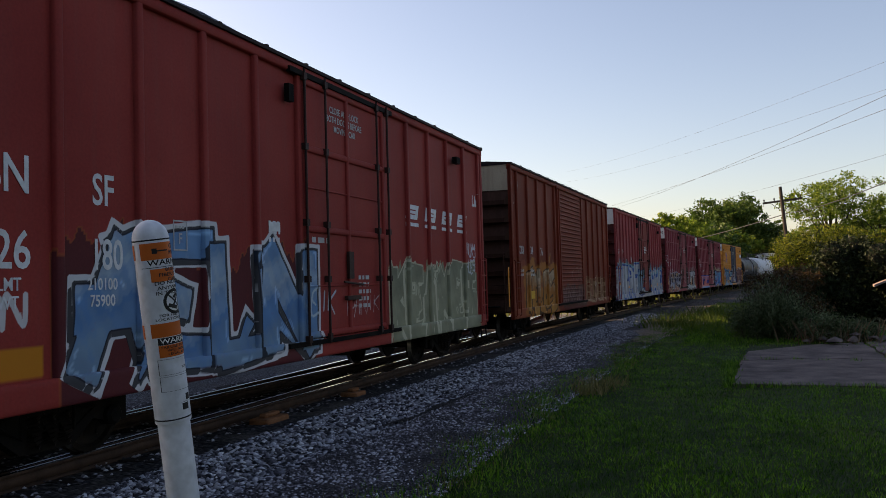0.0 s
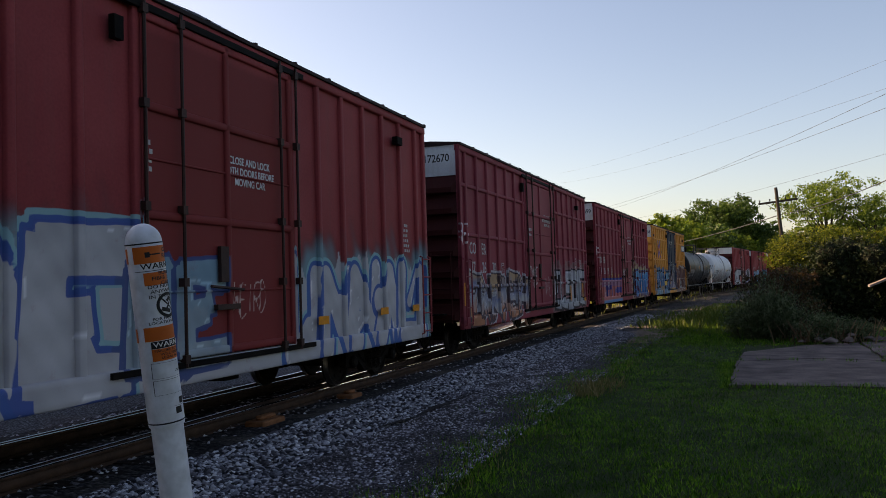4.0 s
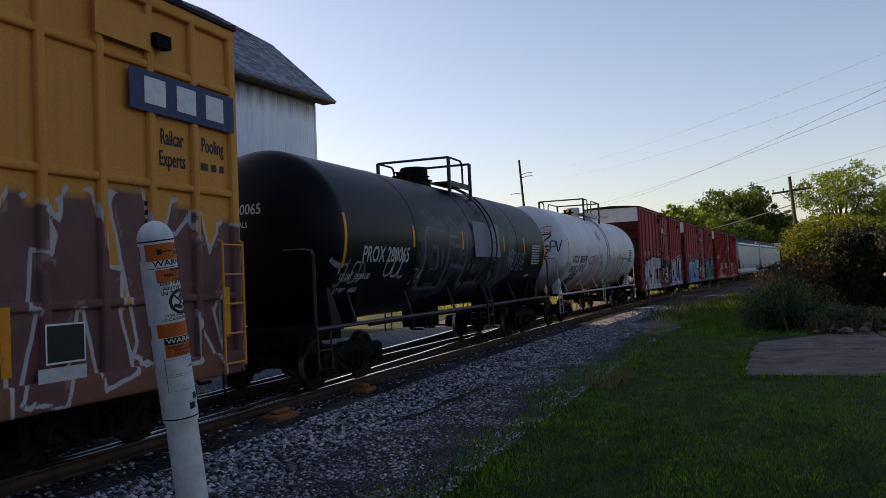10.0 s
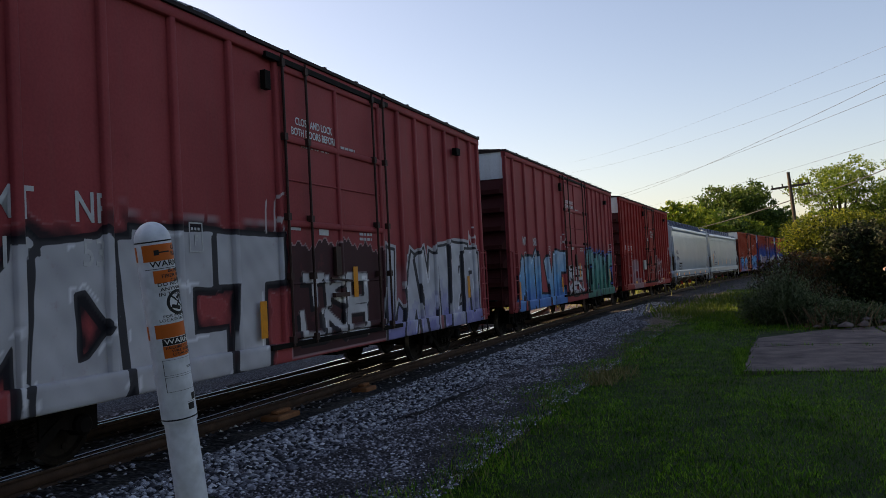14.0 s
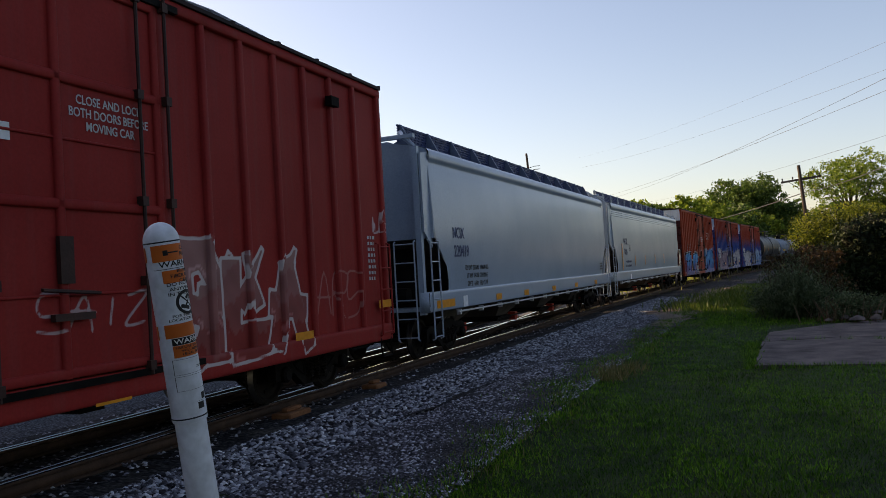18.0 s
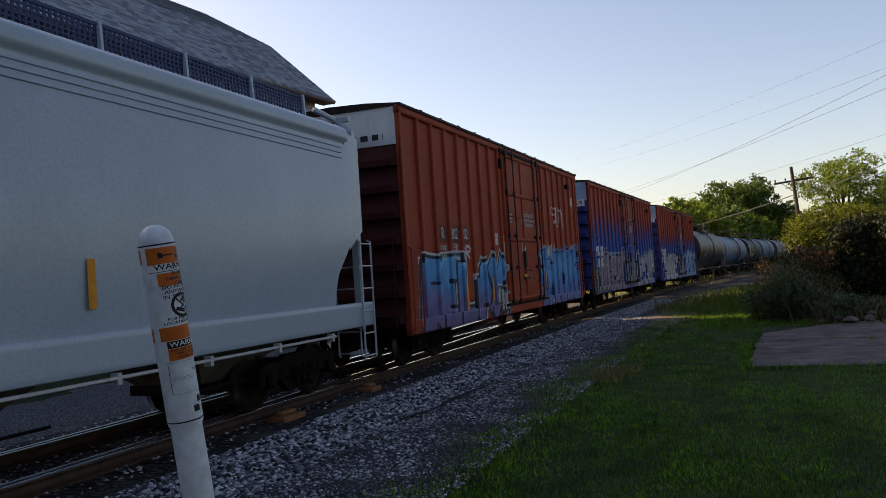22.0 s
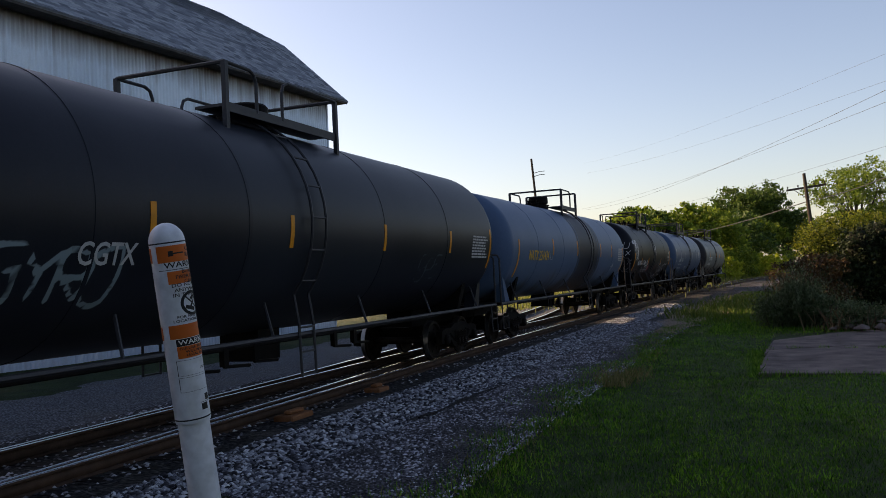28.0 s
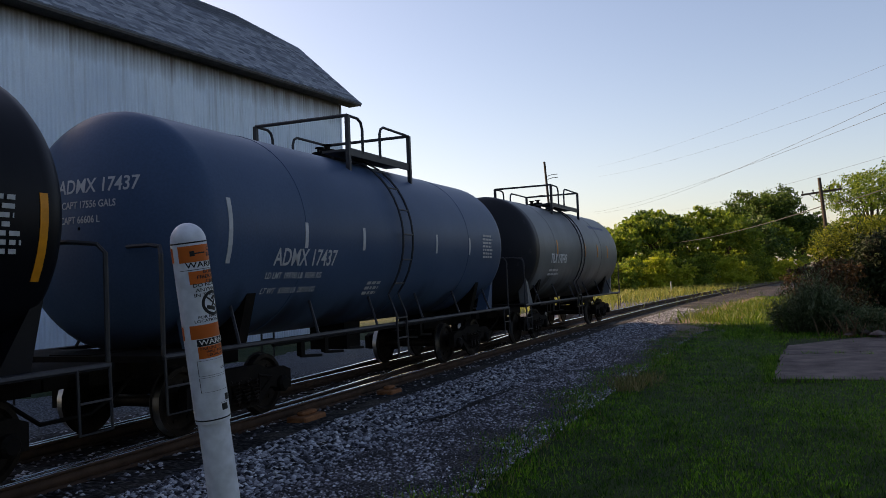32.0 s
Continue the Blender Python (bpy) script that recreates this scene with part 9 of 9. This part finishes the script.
def bush(name, x, y, lobes, count, leaf, material, label, seed, stems=12, core=None):
    t = thing(name, label, "bush", "bushes")
    r = random.Random(seed)
    for i in range(stems):
        bm = B()
        c, rad = r.choice(lobes)
        tip = Vector((c[0] + r.uniform(-0.6, 0.6) * rad[0], c[1] + r.uniform(-0.6, 0.6) * rad[1], c[2] + r.uniform(0.0, 0.9) * rad[2]))
        root = Vector((tip.x * 0.6 + r.uniform(-0.2, 0.2), tip.y * 0.6, 0))
        tube(bm, [root, root.lerp(tip, 0.5) + Vector((0, 0, 0.2)), tip], 0.02, 4)
        part("stem", bm, M_BARK, t)
    # solid dark lobes added inside the leaves, so the gaps look shaded
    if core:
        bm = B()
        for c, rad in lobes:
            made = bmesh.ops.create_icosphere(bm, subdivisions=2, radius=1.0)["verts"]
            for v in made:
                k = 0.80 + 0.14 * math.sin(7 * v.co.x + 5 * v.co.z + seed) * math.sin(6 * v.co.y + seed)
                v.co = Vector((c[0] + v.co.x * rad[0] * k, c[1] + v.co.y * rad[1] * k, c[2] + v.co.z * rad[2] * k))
        part("inner_core", bm, core, t, "solid dark core added inside the hedge for its shade")
    part("leaves", stuff_mesh("leaves", *leaf_cloud(lobes, count, leaf, seed, 0.35), material), material, t)
    t.location = (x, y, GROUND_Z)
    return t


# sunny scrub along the foot of the woods
for i, (x, y) in enumerate(WOOD_BUSHES):
    k = 1.0 + 0.25 * math.sin(i * 2.3)
    bush("scrub_bush", x, y, [((0, 0, 1.3 * k), (2.4, 2.0, 1.5 * k)), ((1.2, 0.4, 2.6 * k), (1.6, 1.5, 1.1 * k)), ((-1.3, -0.3, 2.1 * k), (1.5, 1.4, 1.1 * k)), ((0.2, -0.8, 0.6), (2.2, 1.2, 0.7))], 4200, (0.12, 0.24), M_SCRUB if i % 3 else M_WOOD, "sunlit yellow-green scrub at the foot of the woods", 400 + i, 5)

# the tall hedge: shade put into the dark front leaves, sun into those behind
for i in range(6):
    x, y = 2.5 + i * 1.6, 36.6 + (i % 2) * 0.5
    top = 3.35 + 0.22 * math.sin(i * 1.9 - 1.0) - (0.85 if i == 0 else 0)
    bush("hedge_bush", x, y, [((0, 0, top * 0.26), (1.15, 1.2, top * 0.30)), ((0.1, 0.2, top * 0.55), (1.1, 1.1, top * 0.30)), ((-0.35, -0.3, top * 0.72), (0.75, 0.8, top * 0.22)), ((0.4, 0.1, top * 0.82), (0.7, 0.7, top * 0.16))], 14000, (0.035, 0.08), M_HEDGE, "dense evergreen hedge bush with shade in its dark leaf colour", 70 + i, 12, M_HEDGECORE)
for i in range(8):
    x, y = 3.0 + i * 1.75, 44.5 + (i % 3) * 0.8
    bush("hedge_bush", x, y, [((0, 0, 3.2 + 0.5 * math.sin(i * 2.7)), (1.2, 1.3, 0.9)), ((-0.7, 0.1, 2.9 + 0.5 * math.sin(i * 4.1)), (0.7, 0.8, 0.8)), ((0.6, -0.1, 3.6 + 0.4 * math.sin(i * 3.3)), (0.5, 0.5, 0.45)), ((0.5, 0.2, 2.2), (1.2, 1.3, 1.4))], 11000, (0.03, 0.07), M_HEDGETOP, "tall hedge with sunlight in its yellow-green leaf colour", 90 + i)
# the rough shrub by the pad: dense fine leaves on arching stems, reddish at the top
r0 = np.random.default_rng(5)
M_RUSSET = mat_leaves("russet_leaves", [(0.03, 0.020, 0.008), (0.06, 0.032, 0.012), (0.09, 0.055, 0.02)], 0.35)
def wands(n, radius, tall, leaf, seed):
    """Upright stems that fan out from a root, each set with narrow leaves."""
    r = np.random.default_rng(seed)
    verts, faces = [], []
    for _ in range(n):
        a, k = r.uniform(0, 2 * math.pi), r.random() ** 0.6
        root = np.array([math.cos(a) * k * radius * 0.55, math.sin(a) * k * radius * 0.45, 0.0])
        out = np.array([math.cos(a), math.sin(a), 0.0]) * radius * k * r.uniform(0.4, 0.9)
        h = tall * r.uniform(0.5, 1.0) * (1.05 - 0.42 * k)
        steps = int(h / 0.055)
        for j in range(steps):
            f = (j + r.random()) / steps
            p = root + out * f * f + np.array([0, 0, h * f])
            b = r.uniform(0, 2 * math.pi)
            ln = r.uniform(*leaf) * (1.15 - 0.5 * f)
            d = np.array([math.cos(b), math.sin(b), r.uniform(0.5, 1.6)])
            d = d / np.linalg.norm(d) * ln
            side = np.array([-math.sin(b), math.cos(b), 0.0]) * ln * 0.10
            q = len(verts)
            verts += [p, p + d * 0.5 + side, p + d, p + d * 0.5 - side]
            faces.append((q, q + 1, q + 2, q + 3))
    return np.array(verts), np.array(faces)


shrub = bush("rough_shrub", 0.95, 27.6, [((0, 0, 0.55), (1.15, 0.9, 0.55)), ((-0.7, 0.2, 0.4), (0.6, 0.7, 0.4)), ((0.8, -0.2, 0.5), (0.8, 0.7, 0.5)), ((0.1, 0.2, 1.0), (0.7, 0.6, 0.45))], 11000, (0.020, 0.045), M_SHRUB, "rough shrub of upright grey-green shoots", 110, 30)
tagged(part("foliage", stuff_mesh("foliage", *wands(420, 1.25, 2.15, (0.10, 0.22), 111), M_SHRUB), M_SHRUB, shrub, "upright leafy shoots"), kind="stuff")
bush("russet_bush", 1.5, 29.6, [((0, 0, 0.9), (1.2, 0.8, 0.9)), ((0.2, 0, 1.75), (0.8, 0.6, 0.55)), ((-0.8, 0.1, 1.5), (0.5, 0.5, 0.5))], 6000, (0.03, 0.06), M_RUSSET, "russet-leaved bush behind the rough shrub", 115, 16)
bush("weed_clump", 2.5, 26.2, [((0, 0, 0.35), (0.9, 0.6, 0.40)), ((0.7, 0.2, 0.3), (0.6, 0.5, 0.35))], 8000, (0.02, 0.045), M_SHRUB, "low weeds beside the rubble", 112, 10)
pts = np.stack([r0.normal(2.5, 0.6, 260), r0.normal(26.2, 0.4, 260), np.full(260, GROUND_Z)], 1)
thing("seed_heads", "dry pinkish seed heads among the weeds", "weeds", kind="stuff", data=stuff_mesh("seed_heads", *blades(pts, (0.3, 0.8), (0.02, 0.045), 113, 0.7), M_SEED))
pts = np.stack([r0.uniform(-1.6, 4.2, 9000), r0.normal(28.0, 1.5, 9000), np.full(9000, GROUND_Z)], 1)
thing("rough_grass", "rough uncut grass round the shrub", "grass", kind="stuff", data=stuff_mesh("rough_grass", *blades(pts, (0.04, 0.13), (0.008, 0.018), 114, 0.9), M_GRASS))
for i in range(26):
    v, f = stones(1, lambda r, n: np.zeros((n, 3)), (0.07, 0.16), 200 + i)
    thing("rubble_stone", "pale rubble stone in a heap by the shrub", "stone", "rubble stones", data=stuff_mesh("rubble_stone", v, f, M_PAD)).location = (2.9 + r0.normal(0, 0.5), 25.9 + r0.normal(0, 0.3), GROUND_Z + 0.06 + 0.22 * r0.random())

# unseen trees added to close the place behind the camera and cut the sky light
for i in range(16):
    a = radians(-150 + i * 11.5)
    t = tree(26 * math.cos(a) + 6, 30 * math.sin(a) + 4, 12.5, 5.2, 6, 900, (0.5, 0.9), M_OAK, "unseen tall leafy tree added behind the lawn to cut sky light", 300 + i, 0.05)

# ---- the cable marker post ----
M_PVC = surface("white_plastic", (0.62, 0.65, 0.70), (0.70, 0.73, 0.78), 5, 0.42, 0.0, 30, 0.0005)
M_LABELORANGE = plain("label_orange", (0.62, 0.13, 0.02), 0.5)
M_INK = plain("label_black", (0.015, 0.015, 0.018), 0.5)
POST_R = 0.0443
marker = thing("marker_post", "white plastic cable warning post with orange labels", "marker post")
TOP = 2.206


def up(z):
    """Heights on the sleeve, measured down from its cap."""
    return TOP - 0.052 - (1.845 - z) * 0.703


bm = B()
lathe(bm, [(0.0, POST_R - 0.004), (up(1.20), POST_R - 0.004)], "Z", 32)
part("lower_tube", bm, M_PVC, marker, smooth=True)
bm = B()
lathe(bm, [(up(1.18), POST_R), (up(1.19), POST_R + 0.001), (TOP - 0.05, POST_R + 0.001)] + [(TOP - 0.05 + 0.05 * math.sin(a), (POST_R + 0.001) * math.cos(a)) for a in [k * math.pi / 2 / 8 for k in range(1, 9)]], "Z", 32)
part("upper_sleeve", bm, M_PVC, marker, "white sleeve with a domed cap", smooth=True)
for z in (up(1.195), up(1.845)):
    bm = B()
    lathe(bm, [(z - 0.0012, POST_R + 0.0012), (z + 0.0012, POST_R + 0.0025), (z + 0.0024, POST_R + 0.0012)], "Z", 32)
    part("seam", bm, M_INK, marker)


def bent(me):
    """Wraps a flat piece (x across, y up) round the post."""
    co = np.empty(len(me.vertices) * 3)
    me.vertices.foreach_get("co", co)
    co = co.reshape(-1, 3)
    a = co[:, 0] / POST_R
    r = POST_R + 0.0016 + co[:, 2]
    me.vertices.foreach_set("co", np.stack([r * np.sin(a), -r * np.cos(a), up(co[:, 1])], 1).ravel())
    me.update()
    return me


def label_box(name, x0, x1, z0, z1, material, lift=0.0):
    n = 14
    verts = [(x0 + (x1 - x0) * i / n, z, lift) for z in (z0, z1) for i in range(n + 1)]
    faces = [(i, i + 1, i + n + 2, i + n + 1) for i in range(n)]
    part(name, bent(stuff_mesh(name, verts, faces, material)), material, marker)


def label_text(text, size, x, z, material, lift=0.0006, squash=0.9):
    me = letter_mesh(text, size, squash).copy()
    me.materials.clear()
    me.materials.append(material)
    me.transform(Matrix.Translation((x, z, lift)) @ Matrix.Diagonal((1, 1, 0.1, 1)))
    part("label_text", bent(me), material, marker)


C = 0.046       # the label's middle, turned a little away from the camera
label_box("orange_label", C - 0.075, C + 0.075, 1.775, 1.835, M_LABELORANGE)
label_text("CABLE\nROUTE", 0.022, C + 0.03, 1.807, M_INK)
label_box("arrow_shaft", C - 0.040, C - 0.006, 1.803, 1.808, M_INK, 0.0006)
label_box("arrow_head", C - 0.046, C - 0.034, 1.796, 1.815, M_INK, 0.0006)
label_text("WARNING", 0.029, C + 0.004, 1.763, M_INK)
label_box("rule", C - 0.075, C + 0.075, 1.746, 1.748, M_INK)
label_box("orange_label", C - 0.055, C + 0.075, 1.695, 1.741, M_LABELORANGE)
label_box("orange_label", -0.085, -0.048, 1.778, 1.832, M_LABELORANGE)
label_text("BURIED\nFIBER OPTIC\nCABLE", 0.018, C + 0.008, 1.718, M_INK)
label_text("DO NOT DIG\nANYWHERE\nIN THIS AREA", 0.018, C, 1.671, M_INK)
ring = []
for k in range(40):
    a = k * 2 * math.pi / 40
    ring.append((math.cos(a), math.sin(a)))
verts = [(C + c * q, 1.619 + s_ * q * 1.35, 0.0004) for q in (0.026, 0.034) for c, s_ in ring]
faces = [(k, (k + 1) % 40, 40 + (k + 1) % 40, 40 + k) for k in range(40)]
part("no_digging_sign", bent(stuff_mesh("no_digging_sign", verts, faces, M_INK)), M_INK, marker)
for x0, z0, x1, z1, w in ((-0.021, 0.020, 0.021, -0.020, 0.005), (0.018, 0.020, -0.012, -0.016, 0.006), (-0.022, -0.008, 0.006, -0.018, 0.013), (-0.004, 0.010, 0.010, 0.020, 0.010)):
    d = Vector((x1 - x0, z1 - z0)).normalized()
    nn = Vector((-d.y, d.x)) * w / 2
    steps = [q / 8 for q in range(9)]
    verts = [(C + x0 + (x1 - x0) * q + way * nn.x, 1.619 + 1.35 * (z0 + (z1 - z0) * q) + way * nn.y, 0.0006) for way in (1, -1) for q in steps]
    part("sign_bar", bent(stuff_mesh("sign_bar", verts, [(q, q + 1, q + 10, q + 9) for q in range(8)], M_INK)), M_INK, marker)
label_text("FOR FREE CABLE\nLOCATION SERVICE", 0.014, C, 1.566, M_INK)
label_box("orange_label", C - 0.072, C + 0.072, 1.496, 1.546, M_LABELORANGE)
label_box("orange_label", -0.085, -0.048, 1.493, 1.543, M_LABELORANGE)
label_box("black_label", C - 0.058, C + 0.075, 1.468, 1.494, M_INK)
label_text("WARNING", 0.025, C + 0.002, 1.481, M_WHITE, 0.0012)
label_box("orange_label", C - 0.058, C + 0.075, 1.423, 1.467, M_LABELORANGE)
label_text("FAILURE TO COMPLY\nWILL RESULT IN\nLEGAL ACTION", 0.0125, C + 0.002, 1.446, M_INK)
for z0, z1 in ((1.359, 1.416), (1.299, 1.353)):
    for a in ((C - 0.065, C + 0.065, z0, z0 + 0.001), (C - 0.065, C + 0.065, z1 - 0.001, z1), (C - 0.065, C - 0.0635, z0, z1), (C + 0.0635, C + 0.065, z0, z1)):
        label_box("label_border", *a, M_INK)
for z in (1.376, 1.381):
    label_box("small_print", C - 0.005, C + 0.035, z, z + 0.002, M_INK)
for x, z, w, t in ((0.005, 1.269, 0.018, 0.024), (-0.008, 1.236, 0.020, 0.024)):
    label_box("number_block", C + x - w / 2, C + x + w / 2, z - t / 2, z + t / 2, M_INK)
label_box("rule", C - 0.02, C + 0.045, 1.252, 1.253, M_INK)

stand = Vector((-0.0419, -0.1177, 0.9922)).normalized()
marker.matrix_world = Matrix.Translation((-1.3275, 2.004, GROUND_Z)) @ Vector((0, 0, 1)).rotation_difference(stand).to_matrix().to_4x4() @ pose(0, 0, 0, 0, 0, 37)


def motions():
    """The train runs by; its wheels turn."""
    for car, start in TRAIN:
        walk(car, [(t, track_pose(start - passed(t))) for t in range(0, 33)])
    turn = [(k / FPS, passed(k / FPS) / WHEEL_R) for k in range(0, 32 * FPS + 1)]
    first = {}
    for ob in list(scene.objects):
        if ob.name.split(".")[0] == "wheelset":
            y = round(ob.location.y, 2)
            if y not in first:
                first[y] = ob
                walk(ob, [(t, pose(0, y, WHEEL_R, math.degrees(a), 0, 0)) for t, a in turn])
            else:
                ob.rotation_mode = "QUATERNION"
                ob.animation_data_create()
                ob.animation_data.action = first[y].animation_data.action
                ob.animation_data.action_slot = first[y].animation_data.action_slot


motions()
